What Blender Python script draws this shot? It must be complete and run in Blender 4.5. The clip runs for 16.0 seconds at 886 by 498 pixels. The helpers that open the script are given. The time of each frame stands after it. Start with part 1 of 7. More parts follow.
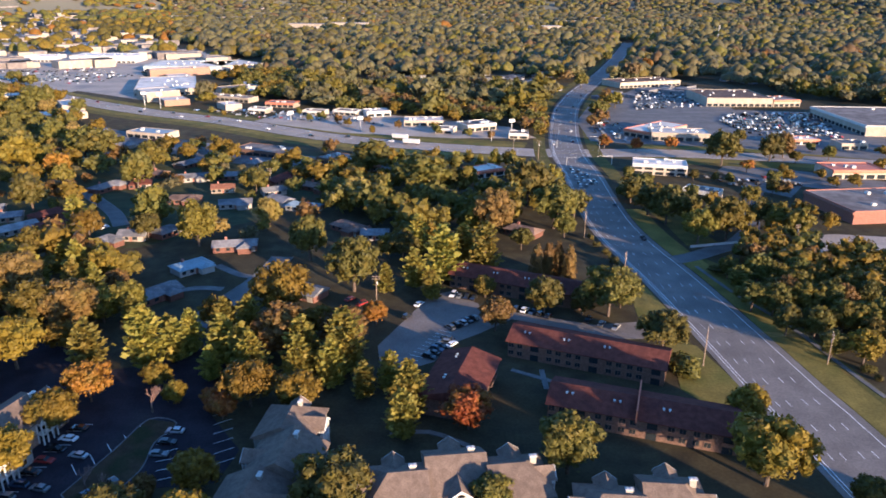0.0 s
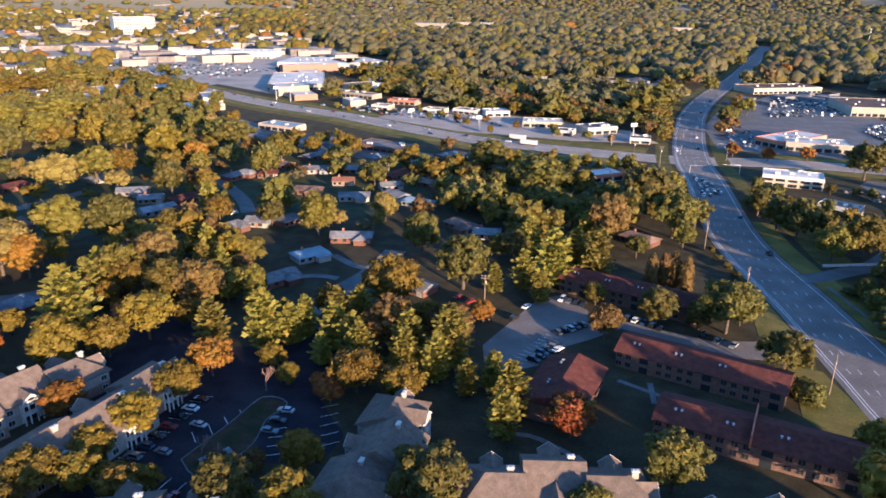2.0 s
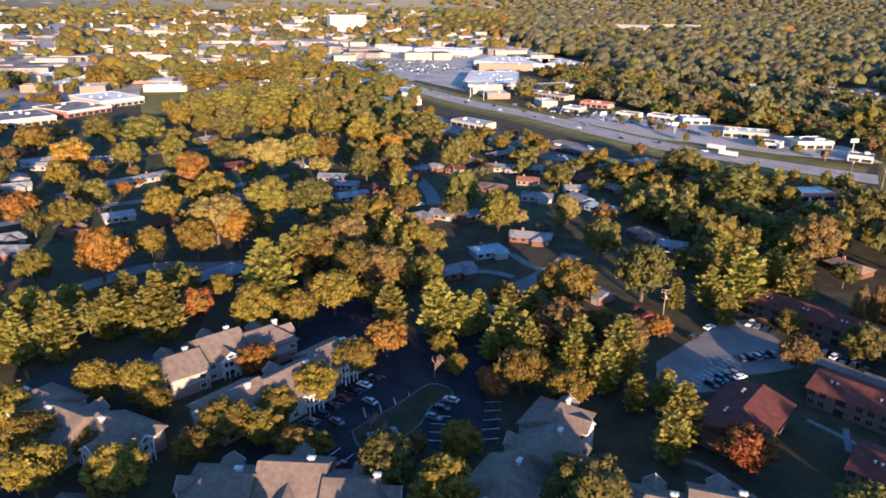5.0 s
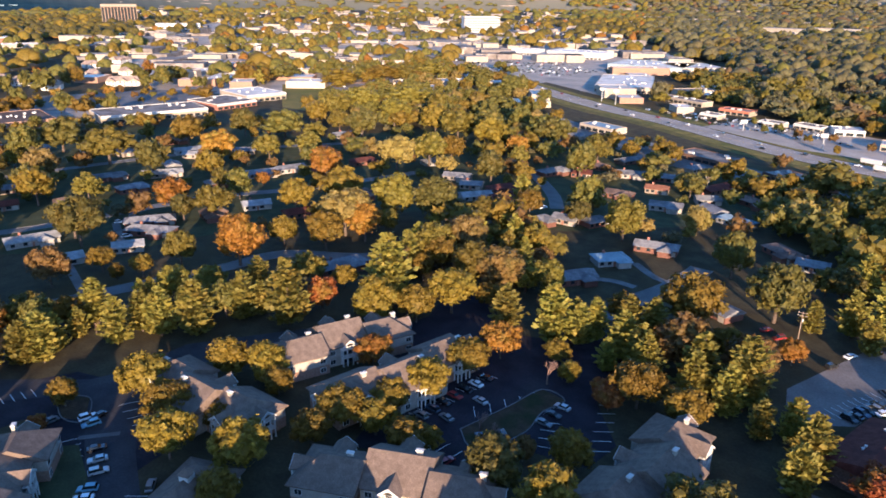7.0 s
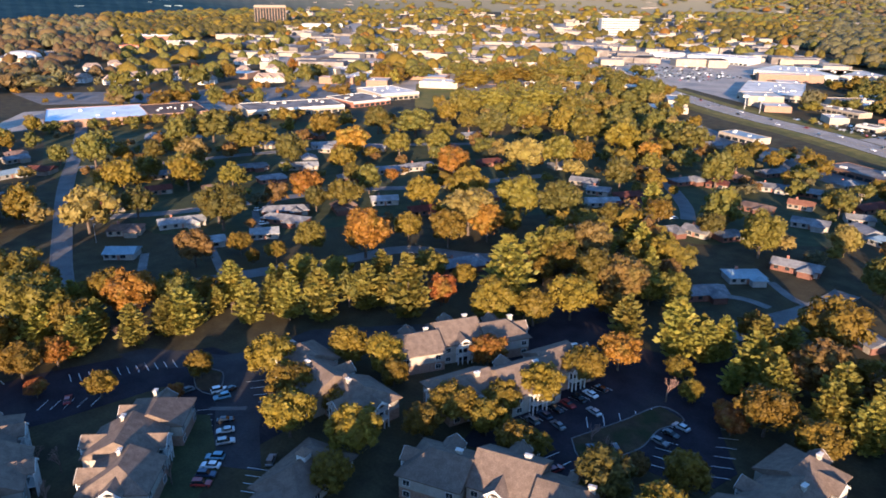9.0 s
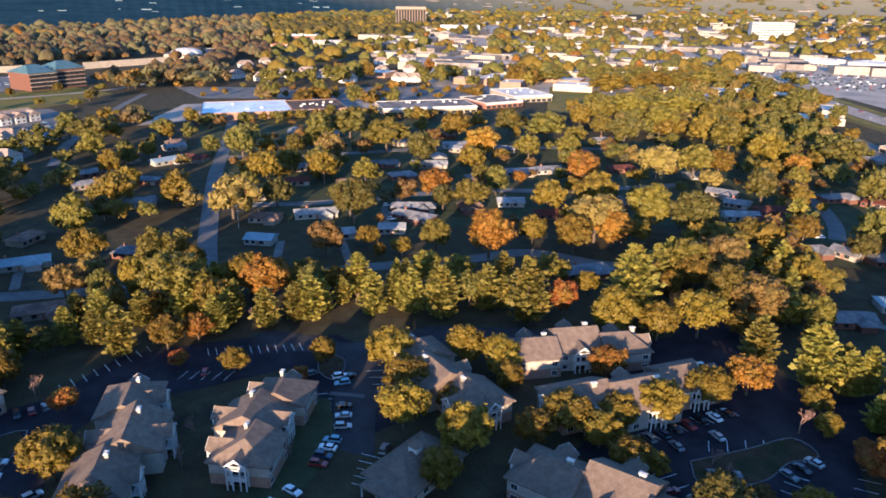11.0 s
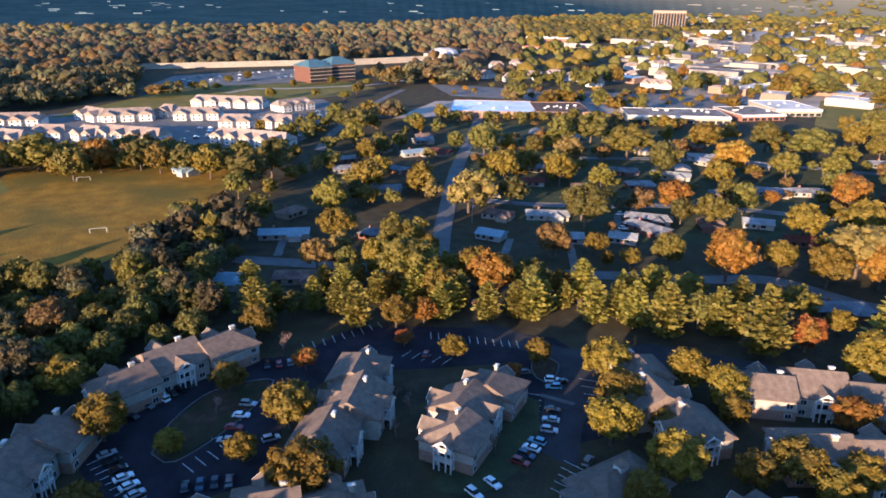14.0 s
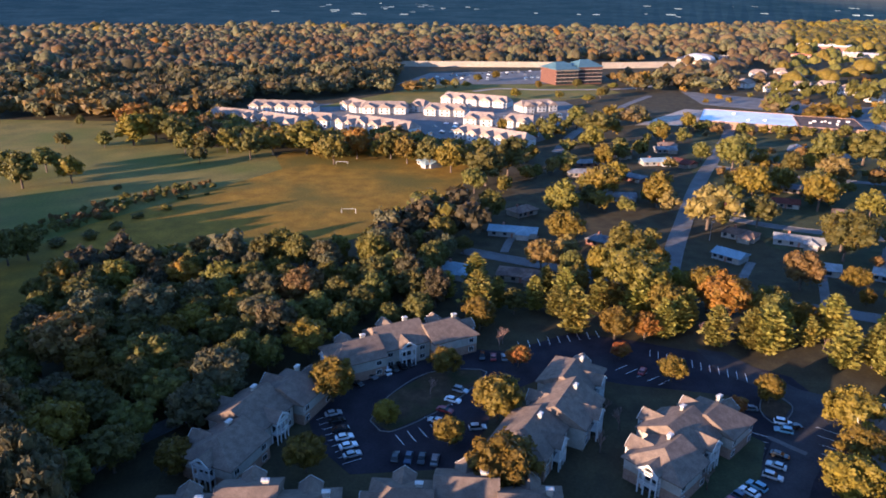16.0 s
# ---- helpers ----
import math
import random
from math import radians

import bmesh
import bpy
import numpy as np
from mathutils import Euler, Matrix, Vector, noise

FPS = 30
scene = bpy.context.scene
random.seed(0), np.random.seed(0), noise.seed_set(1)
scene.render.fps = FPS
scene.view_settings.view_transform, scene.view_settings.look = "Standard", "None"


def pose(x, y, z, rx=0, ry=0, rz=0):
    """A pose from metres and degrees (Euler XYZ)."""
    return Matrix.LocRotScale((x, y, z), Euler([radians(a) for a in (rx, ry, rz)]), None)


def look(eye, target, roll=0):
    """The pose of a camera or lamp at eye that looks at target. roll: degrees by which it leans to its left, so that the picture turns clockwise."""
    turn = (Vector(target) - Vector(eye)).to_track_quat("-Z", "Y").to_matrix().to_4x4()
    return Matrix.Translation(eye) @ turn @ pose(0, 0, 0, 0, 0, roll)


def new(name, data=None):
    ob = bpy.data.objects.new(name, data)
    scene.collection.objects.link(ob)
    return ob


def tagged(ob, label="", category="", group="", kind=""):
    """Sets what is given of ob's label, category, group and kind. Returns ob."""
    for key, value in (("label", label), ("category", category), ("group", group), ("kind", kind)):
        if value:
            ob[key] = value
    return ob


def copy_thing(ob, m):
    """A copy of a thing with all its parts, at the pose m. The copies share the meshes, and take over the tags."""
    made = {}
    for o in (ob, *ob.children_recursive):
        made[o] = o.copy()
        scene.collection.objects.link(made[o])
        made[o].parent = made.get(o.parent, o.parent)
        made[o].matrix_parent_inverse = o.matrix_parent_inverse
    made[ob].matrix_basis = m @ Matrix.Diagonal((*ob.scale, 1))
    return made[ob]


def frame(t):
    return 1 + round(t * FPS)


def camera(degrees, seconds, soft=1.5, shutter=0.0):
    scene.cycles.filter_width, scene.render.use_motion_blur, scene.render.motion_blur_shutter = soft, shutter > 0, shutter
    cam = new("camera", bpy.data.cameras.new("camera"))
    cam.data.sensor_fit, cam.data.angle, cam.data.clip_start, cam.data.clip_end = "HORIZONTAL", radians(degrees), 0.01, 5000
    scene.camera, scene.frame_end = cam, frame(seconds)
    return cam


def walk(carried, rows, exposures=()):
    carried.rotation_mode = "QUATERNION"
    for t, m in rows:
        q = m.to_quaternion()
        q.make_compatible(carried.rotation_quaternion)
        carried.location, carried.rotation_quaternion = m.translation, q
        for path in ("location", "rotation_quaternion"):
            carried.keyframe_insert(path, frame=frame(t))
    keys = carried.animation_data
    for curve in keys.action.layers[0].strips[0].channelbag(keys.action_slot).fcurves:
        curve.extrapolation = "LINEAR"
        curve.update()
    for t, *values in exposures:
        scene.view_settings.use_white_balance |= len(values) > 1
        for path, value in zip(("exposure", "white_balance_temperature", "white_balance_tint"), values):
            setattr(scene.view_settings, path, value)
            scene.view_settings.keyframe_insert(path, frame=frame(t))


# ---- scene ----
from mathutils import geometry

# ---- camera: a drone that hovers and turns ----
EYE = 108.0
cam = camera(64.2, 16.0, soft=1.75)
ROWS = [
    (0.0, 0.00, -19.89, 0.35), (0.5, 2.28, -19.91, 0.40), (1.0, 4.57, -19.92, 0.44), (1.5, 7.00, -19.93, 0.47),
    (2.0, 9.55, -19.95, 0.51), (2.5, 12.09, -19.97, 0.54), (3.0, 14.64, -19.99, 0.57), (3.5, 17.12, -20.00, 0.60),
    (4.0, 19.67, -20.03, 0.62), (6.5, 32.54, -20.06, 0.63), (7.0, 35.14, -20.06, 0.63), (7.5, 37.79, -20.05, 0.62),
    (8.0, 40.39, -20.05, 0.62), (8.5, 43.01, -20.05, 0.62), (9.0, 45.58, -20.04, 0.61), (11.5, 58.82, -20.00, 0.61),
    (12.0, 61.48, -19.99, 0.61), (12.5, 64.32, -19.97, 0.61), (13.0, 67.36, -19.97, 0.61), (13.5, 71.12, -19.97, 0.61),
    (14.0, 75.59, -19.96, 0.60), (14.5, 80.28, -19.96, 0.58), (15.0, 84.99, -19.95, 0.57), (15.5, 89.90, -19.95, 0.57),
    (16.0, 94.90, -19.96, 0.57),
]
walk(cam, [(t, pose(0, 0, EYE, 90 + tilt, 0, yaw) @ pose(0, 0, 0, 0, 0, lean)) for t, yaw, tilt, lean in ROWS],
     exposures=[(0.0, 1.91, 5270, 16), (6.5, 1.93, 5290, 16), (9.5, 1.93, 5420, 15), (14.0, 1.96, 5290, 16), (16.0, 2.03, 5400, 23)])

# ---- sky and sun: low evening sun behind the first view ----
SUN_AZ, SUN_EL = 222.0, 8.8  # degrees anticlockwise from +y, and above the horizon
to_sun = Vector((-math.sin(radians(SUN_AZ)) * math.cos(radians(SUN_EL)), math.cos(radians(SUN_AZ)) * math.cos(radians(SUN_EL)), math.sin(radians(SUN_EL))))
world = bpy.data.worlds.new("evening_sky")
scene.world = world
world.use_nodes = True
wn = world.node_tree.nodes
sky = wn.new("ShaderNodeTexSky")
sky.sky_type = "NISHITA"
sky.sun_disc = False
sky.sun_elevation = radians(SUN_EL)
sky.sun_rotation = radians(-SUN_AZ)
sky.air_density, sky.dust_density, sky.ozone_density = 1.1, 0.6, 4.0
wn["Background"].inputs["Strength"].default_value = 0.122
world.node_tree.links.new(sky.outputs["Color"], wn["Background"].inputs["Color"])
sun = new("sun", bpy.data.lights.new("sun", "SUN"))
sun.data.energy, sun.data.angle, sun.data.color = 5.0, radians(0.6), (1.0, 0.66, 0.35)
sun.matrix_world = look(to_sun * 500, (0, 0, 0))

# ---- materials ----
rng = random.Random(7)


def surface(name, low, high, size, rough=0.8, metal=0.0, bump=0.0, fine=None, spread=0.0, spot=None, spot_size=20.0, spot_amount=0.45):
    """Two colours mixed by a noise of that size in metres, a finer grain over it, larger stains, and a tint that differs from object to object."""
    m = bpy.data.materials.new(name)
    m.use_nodes = True
    nt = m.node_tree
    n, l = nt.nodes, nt.links
    bsdf = n["Principled BSDF"]
    bsdf.inputs["Roughness"].default_value = rough
    bsdf.inputs["Metallic"].default_value = metal
    bsdf.inputs["Specular IOR Level"].default_value = 0.1 if rough >= 0.9 else 0.35
    pos = n.new("ShaderNodeNewGeometry").outputs["Position"]

    def grain(metres, detail):
        t = n.new("ShaderNodeTexNoise")
        t.inputs["Scale"].default_value = 1.0 / metres
        t.inputs["Detail"].default_value = detail
        l.new(pos, t.inputs["Vector"])
        return t.outputs["Fac"]

    coarse = grain(size, 4)
    ramp = n.new("ShaderNodeValToRGB")
    ramp.color_ramp.elements[0].position, ramp.color_ramp.elements[1].position = 0.34, 0.66
    ramp.color_ramp.elements[0].color, ramp.color_ramp.elements[1].color = (*low, 1), (*high, 1)
    l.new(coarse, ramp.inputs["Fac"])
    colour = ramp.outputs["Color"]
    if spot:
        r2 = n.new("ShaderNodeValToRGB")
        r2.color_ramp.elements[0].position, r2.color_ramp.elements[1].position = spot_amount, spot_amount + 0.2
        l.new(grain(spot_size, 3), r2.inputs["Fac"])
        mix = n.new("ShaderNodeMix")
        mix.data_type = "RGBA"
        l.new(r2.outputs["Color"], mix.inputs["Factor"])
        l.new(colour, mix.inputs["A"])
        mix.inputs["B"].default_value = (*spot, 1)
        colour = mix.outputs["Result"]
    hsv = n.new("ShaderNodeHueSaturation")
    l.new(colour, hsv.inputs["Color"])
    g = grain(fine or size / 7, 2)
    val = n.new("ShaderNodeMapRange")
    val.inputs["From Min"].default_value, val.inputs["From Max"].default_value = 0.25, 0.75
    val.inputs["To Min"].default_value, val.inputs["To Max"].default_value = 0.8, 1.2
    l.new(g, val.inputs["Value"])
    last = val.outputs["Result"]
    if spread:
        info = n.new("ShaderNodeObjectInfo")
        mr = n.new("ShaderNodeMapRange")
        mr.inputs["To Min"].default_value, mr.inputs["To Max"].default_value = 1 - spread, 1 + spread
        l.new(info.outputs["Random"], mr.inputs["Value"])
        mul = n.new("ShaderNodeMath")
        mul.operation = "MULTIPLY"
        l.new(last, mul.inputs[0])
        l.new(mr.outputs["Result"], mul.inputs[1])
        last = mul.outputs["Value"]
    l.new(last, hsv.inputs["Value"])
    l.new(hsv.outputs["Color"], bsdf.inputs["Base Color"])
    if bump:
        b = n.new("ShaderNodeBump")
        b.inputs["Strength"].default_value, b.inputs["Distance"].default_value = 0.6, bump
        l.new(g, b.inputs["Height"])
        l.new(b.outputs["Normal"], bsdf.inputs["Normal"])
    return m


def foliage(name, low, high, tint, through_light=0.3):
    """Leaves: colour by clump and by tree, with some light coming through."""
    m = surface(name, low, high, 2.2, rough=0.6, spread=0.22, fine=0.5, spot=tint, spot_size=6.0, spot_amount=0.5)
    n, l = m.node_tree.nodes, m.node_tree.links
    bsdf, out = n["Principled BSDF"], n["Material Output"]
    bsdf.inputs["Specular IOR Level"].default_value = 0.2
    lump = n.new("ShaderNodeTexNoise")
    lump.inputs["Scale"].default_value, lump.inputs["Detail"].default_value = 0.45, 3.0
    l.new(next(x for x in n if x.bl_idname == "ShaderNodeNewGeometry").outputs["Position"], lump.inputs["Vector"])
    bump = n.new("ShaderNodeBump")
    bump.inputs["Strength"].default_value, bump.inputs["Distance"].default_value = 0.4, 1.2
    l.new(lump.outputs["Fac"], bump.inputs["Height"])
    l.new(bump.outputs["Normal"], bsdf.inputs["Normal"])
    hue = n.new("ShaderNodeMapRange")
    hue.inputs["To Min"].default_value, hue.inputs["To Max"].default_value = 0.488, 0.512
    l.new(next(x for x in n if x.bl_idname == "ShaderNodeObjectInfo").outputs["Random"], hue.inputs["Value"])
    l.new(hue.outputs["Result"], n["Hue/Saturation/Value"].inputs["Hue"])
    tr = n.new("ShaderNodeBsdfTranslucent")
    mix = n.new("ShaderNodeMixShader")
    mix.inputs["Fac"].default_value = through_light
    l.new(n["Hue/Saturation/Value"].outputs["Color"], tr.inputs["Color"])
    l.new(bsdf.outputs["BSDF"], mix.inputs[1])
    l.new(tr.outputs["BSDF"], mix.inputs[2])
    l.new(mix.outputs["Shader"], out.inputs["Surface"])
    return m


LEAF = {
    "golden_maple": foliage("gold_leaves", (0.106, 0.072, 0.009), (0.170, 0.114, 0.013), (0.122, 0.094, 0.014)),
    "pale_maple": foliage("pale_gold_leaves", (0.145, 0.105, 0.028), (0.21, 0.152, 0.042), (0.17, 0.13, 0.03)),
    "green_oak": foliage("green_leaves", (0.058, 0.055, 0.013), (0.112, 0.098, 0.02), (0.13, 0.10, 0.018)),
    "pine": foliage("pine_needles", (0.135, 0.128, 0.024), (0.245, 0.205, 0.036), (0.255, 0.19, 0.032), 0.42),
    "olive_maple": foliage("olive_gold_leaves", (0.085, 0.072, 0.012), (0.148, 0.118, 0.018), (0.13, 0.098, 0.016)),
    "orange_maple": foliage("orange_leaves", (0.19, 0.085, 0.012), (0.25, 0.125, 0.016), (0.16, 0.105, 0.016)),
    "red_maple": foliage("red_leaves", (0.18, 0.052, 0.016), (0.26, 0.095, 0.018), (0.19, 0.115, 0.018)),
    "brown_oak": foliage("brown_leaves", (0.10, 0.058, 0.02), (0.165, 0.098, 0.027), (0.11, 0.078, 0.02)),
    # Paled and dulled for distance haze; the near woods share the olive one.
    "green_wood": foliage("hazed_olive_leaves", (0.07, 0.067, 0.032), (0.124, 0.11, 0.048), (0.14, 0.11, 0.045)),
    "grey_wood": foliage("hazed_grey_leaves", (0.088, 0.086, 0.038), (0.148, 0.134, 0.054), (0.13, 0.108, 0.045)),
}
# Dark leaf colour that stands in for the western wood's shade.
LEAF["dark_wood"] = foliage("shade_dark_leaves", (0.046, 0.040, 0.020), (0.082, 0.066, 0.028), (0.098, 0.066, 0.026))
# Brown leaves with the distance haze put into the colour.
LEAF["dusk_oak"] = foliage("hazed_brown_leaves", (0.10, 0.068, 0.031), (0.158, 0.108, 0.044), (0.125, 0.092, 0.038))
LEAF["cypress"] = LEAF["brown_oak"]
LEAF["shrub"] = LEAF["green_oak"]
BARK = surface("bark", (0.06, 0.045, 0.035), (0.13, 0.10, 0.08), 0.6, rough=0.9, bump=0.05)
TWIG = surface("bare_twigs", (0.16, 0.10, 0.08), (0.26, 0.17, 0.14), 0.8, rough=0.9)
GRASS = surface("grass", (0.036, 0.030, 0.019), (0.064, 0.054, 0.029), 7.0, rough=0.95, bump=0.06, fine=0.8, spot=(0.055, 0.042, 0.02), spot_size=30.0, spot_amount=0.5)
LAWN = surface("lawn", (0.036, 0.042, 0.022), (0.057, 0.063, 0.03), 6.0, rough=0.95, bump=0.08, fine=0.6, spot=(0.07, 0.064, 0.03), spot_size=17.0, spot_amount=0.55)
VERGE = surface("dry_verge_grass", (0.12, 0.10, 0.028), (0.19, 0.15, 0.04), 9.0, rough=0.95, bump=0.12, fine=0.8, spot=(0.075, 0.085, 0.022), spot_size=25.0, spot_amount=0.5)
GREENVERGE = surface("green_gold_verge_grass", (0.07, 0.066, 0.02), (0.115, 0.098, 0.028), 7.0, rough=0.95, bump=0.1, fine=0.8, spot=(0.15, 0.105, 0.03), spot_size=14.0, spot_amount=0.52)
MEADOW = surface("dry_meadow", (0.16, 0.09, 0.012), (0.25, 0.14, 0.017), 9.0, rough=0.95, bump=0.25, fine=1.2, spot=(0.105, 0.082, 0.016), spot_size=48.0, spot_amount=0.46)
FAIRWAY = surface("fairway_grass", (0.118, 0.10, 0.03), (0.182, 0.142, 0.038), 18.0, rough=0.95, bump=0.1, fine=1.5, spot=(0.10, 0.105, 0.024), spot_size=60.0)
LITTER = surface("leaf_litter", (0.04, 0.028, 0.018), (0.075, 0.05, 0.03), 3.0, rough=0.95, bump=0.05, fine=0.5, spot=(0.03, 0.032, 0.014), spot_size=9.0)
ASPHALT = surface("old_asphalt", (0.122, 0.107, 0.096), (0.172, 0.152, 0.137), 9.0, rough=0.85, fine=0.7, spot=(0.20, 0.172, 0.152), spot_size=24.0, spot_amount=0.55)
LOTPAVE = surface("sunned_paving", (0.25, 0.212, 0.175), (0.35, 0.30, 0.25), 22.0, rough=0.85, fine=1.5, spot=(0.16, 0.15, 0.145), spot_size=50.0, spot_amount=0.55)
SEALED = surface("sealed_asphalt", (0.019, 0.016, 0.021), (0.031, 0.027, 0.033), 7.0, rough=0.92, fine=0.6, spot=(0.038, 0.035, 0.036), spot_size=19.0, spot_amount=0.58)
DRIVE = surface("worn_drive_asphalt", (0.034, 0.033, 0.036), (0.05, 0.048, 0.051), 6.0, rough=0.9, fine=0.6, spot=(0.062, 0.06, 0.06), spot_size=14.0, spot_amount=0.55)
STREET = surface("street_asphalt", (0.078, 0.075, 0.075), (0.112, 0.108, 0.107), 6.0, rough=0.85, fine=0.6, spot=(0.13, 0.125, 0.122), spot_size=15.0)
CONCRETE = surface("concrete", (0.20, 0.19, 0.175), (0.27, 0.256, 0.235), 3.0, rough=0.85, fine=0.4, spot=(0.165, 0.157, 0.148), spot_size=11.0)
PATHGREY = surface("weathered_driveway_concrete", (0.115, 0.11, 0.105), (0.16, 0.153, 0.145), 3.0, rough=0.88, fine=0.4, spot=(0.095, 0.09, 0.088), spot_size=8.0)
PAINTLINE = surface("road_paint", (0.62, 0.62, 0.60), (0.80, 0.79, 0.77), 1.5, rough=0.7)
YELLOWLINE = surface("yellow_road_paint", (0.45, 0.28, 0.06), (0.55, 0.36, 0.08), 1.5, rough=0.7)
TANROOF = surface("tan_shingles", (0.12, 0.09, 0.071), (0.168, 0.127, 0.10), 1.6, rough=0.9, bump=0.03, fine=0.3, spread=0.06, spot=(0.105, 0.081, 0.067), spot_size=7.0, spot_amount=0.55)
REDROOF = surface("red_brown_shingles", (0.078, 0.027, 0.021), (0.118, 0.043, 0.032), 1.6, rough=0.92, bump=0.03, fine=0.3, spot=(0.065, 0.026, 0.023), spot_size=6.0, spot_amount=0.55)
SIDING = surface("cream_siding", (0.26, 0.235, 0.20), (0.33, 0.30, 0.255), 2.0, rough=0.75, spread=0.05)
STONE = surface("brown_brick", (0.20, 0.12, 0.085), (0.29, 0.19, 0.14), 0.5, rough=0.9, fine=0.15)
DARKBRICK = surface("dark_brown_brick", (0.10, 0.06, 0.045), (0.16, 0.10, 0.075), 0.5, rough=0.92, fine=0.15)
REDBRICK = surface("red_brick", (0.21, 0.095, 0.07), (0.29, 0.14, 0.105), 0.5, rough=0.9, fine=0.15, spread=0.15)
WHITE = surface("white_trim", (0.42, 0.41, 0.39), (0.52, 0.51, 0.485), 1.5, rough=0.6)
CONDO = surface("white_siding", (0.36, 0.345, 0.325), (0.44, 0.425, 0.40), 3.0, rough=0.75, spread=0.06)
CREAM = surface("pale_stucco", (0.29, 0.245, 0.19), (0.38, 0.325, 0.26), 4.0, rough=0.8, spread=0.2, spot=(0.30, 0.26, 0.21), spot_size=22.0)
GREYROOF = surface("grey_shingles", (0.13, 0.13, 0.135), (0.20, 0.20, 0.205), 1.5, rough=0.9, fine=0.3, spread=0.25, spot=(0.10, 0.10, 0.11), spot_size=5.0)
PALEROOF = surface("pale_weathered_shingles", (0.20, 0.205, 0.21), (0.28, 0.285, 0.285), 1.5, rough=0.9, fine=0.3, spread=0.25, spot=(0.16, 0.16, 0.165), spot_size=5.0)
CONDOROOF = surface("light_tan_shingles", (0.24, 0.18, 0.145), (0.32, 0.25, 0.20), 1.6, rough=0.9, fine=0.3, spread=0.15, spot=(0.20, 0.155, 0.13), spot_size=6.0)
METALROOF = surface("pale_blue_white_metal_roof", (0.58, 0.65, 0.70), (0.68, 0.75, 0.79), 5.0, rough=0.55, fine=0.8, spot=(0.52, 0.57, 0.61), spot_size=14.0)
WALLWHITE = surface("bright_white_siding", (0.40, 0.385, 0.365), (0.50, 0.485, 0.46), 3.0, rough=0.75, spread=0.06)
HIGHWAYPAVE = surface("pale_worn_concrete_paving", (0.22, 0.185, 0.155), (0.30, 0.255, 0.215), 14.0, rough=0.85, fine=0.9, spot=(0.185, 0.165, 0.15), spot_size=40.0, spot_amount=0.52)
BROWNROOF = surface("brown_shingles", (0.13, 0.085, 0.065), (0.20, 0.14, 0.11), 1.5, rough=0.9, fine=0.3, spread=0.25, spot=(0.10, 0.07, 0.06), spot_size=5.0)
FLATROOF = surface("white_membrane_roof", (0.50, 0.46, 0.40), (0.64, 0.59, 0.52), 9.0, rough=0.7, fine=1.0, spread=0.2, spot=(0.40, 0.37, 0.33), spot_size=16.0)
TARROOF = surface("grey_gravel_roof", (0.115, 0.10, 0.094), (0.17, 0.152, 0.142), 7.0, rough=0.9, fine=0.8, spot=(0.22, 0.20, 0.185), spot_size=14.0)
TERRACOTTA = surface("terracotta_metal_roof", (0.36, 0.11, 0.06), (0.46, 0.16, 0.085), 3.0, rough=0.6)
TEALROOF = surface("teal_metal_roof", (0.045, 0.095, 0.11), (0.075, 0.135, 0.152), 6.0, rough=0.5)
BLUEROOF = surface("blue_grey_roof", (0.16, 0.22, 0.26), (0.22, 0.29, 0.33), 6.0, rough=0.6)
WOODPOLE = surface("weathered_pole", (0.16, 0.12, 0.09), (0.26, 0.20, 0.15), 0.8, rough=0.9)
STEEL = surface("galvanised_steel", (0.40, 0.40, 0.40), (0.52, 0.52, 0.51), 1.0, rough=0.5, metal=0.6)
RUBBER = surface("tyre_rubber", (0.018, 0.018, 0.018), (0.03, 0.03, 0.03), 0.3, rough=0.8)


def gloss(name, colour, rough, coat=0.0, metal=0.0):
    m = surface(name, tuple(c * 0.92 for c in colour), tuple(min(1, c * 1.06) for c in colour), 0.8, rough=rough, metal=metal)
    m.node_tree.nodes["Principled BSDF"].inputs["Coat Weight"].default_value = coat
    return m


GLASS = gloss("dark_window_glass", (0.02, 0.025, 0.03), 0.12)
CARGLASS = gloss("car_glass", (0.015, 0.018, 0.02), 0.08)
PAINTS = {
    "white": gloss("white_car_paint", (0.72, 0.72, 0.72), 0.3, 0.6), "silver": gloss("silver_car_paint", (0.40, 0.41, 0.42), 0.32, 0.6, 0.4),
    "black": gloss("black_car_paint", (0.015, 0.015, 0.017), 0.25, 0.6), "dark_blue": gloss("dark_blue_car_paint", (0.03, 0.05, 0.09), 0.28, 0.6),
    "red": gloss("red_car_paint", (0.20, 0.02, 0.02), 0.28, 0.6), "light_blue": gloss("light_blue_car_paint", (0.16, 0.30, 0.38), 0.3, 0.6),
    "grey": gloss("grey_car_paint", (0.13, 0.135, 0.14), 0.3, 0.6),
}

# ---- building blocks ----


def mesh(name, verts, faces, material, smooth=False):
    me = bpy.data.meshes.new(name)
    me.from_pydata([tuple(v) for v in verts], [], [tuple(f) for f in faces])
    me.materials.append(material)
    if smooth:
        me.shade_smooth()
    return me


def part(name, data, parent, label="", at=None):
    """One mesh object under a thing or a part."""
    ob = new(name, data)
    ob.parent = parent
    if at is not None:
        ob.matrix_basis = at
    if label:
        ob["label"] = label
    return ob


def thing(name, label, category, m=None, group="", kind=""):
    ob = new(name)
    ob.empty_display_size = 0.5
    if m is not None:
        ob.matrix_basis = m
    return tagged(ob, label, category, group, kind)


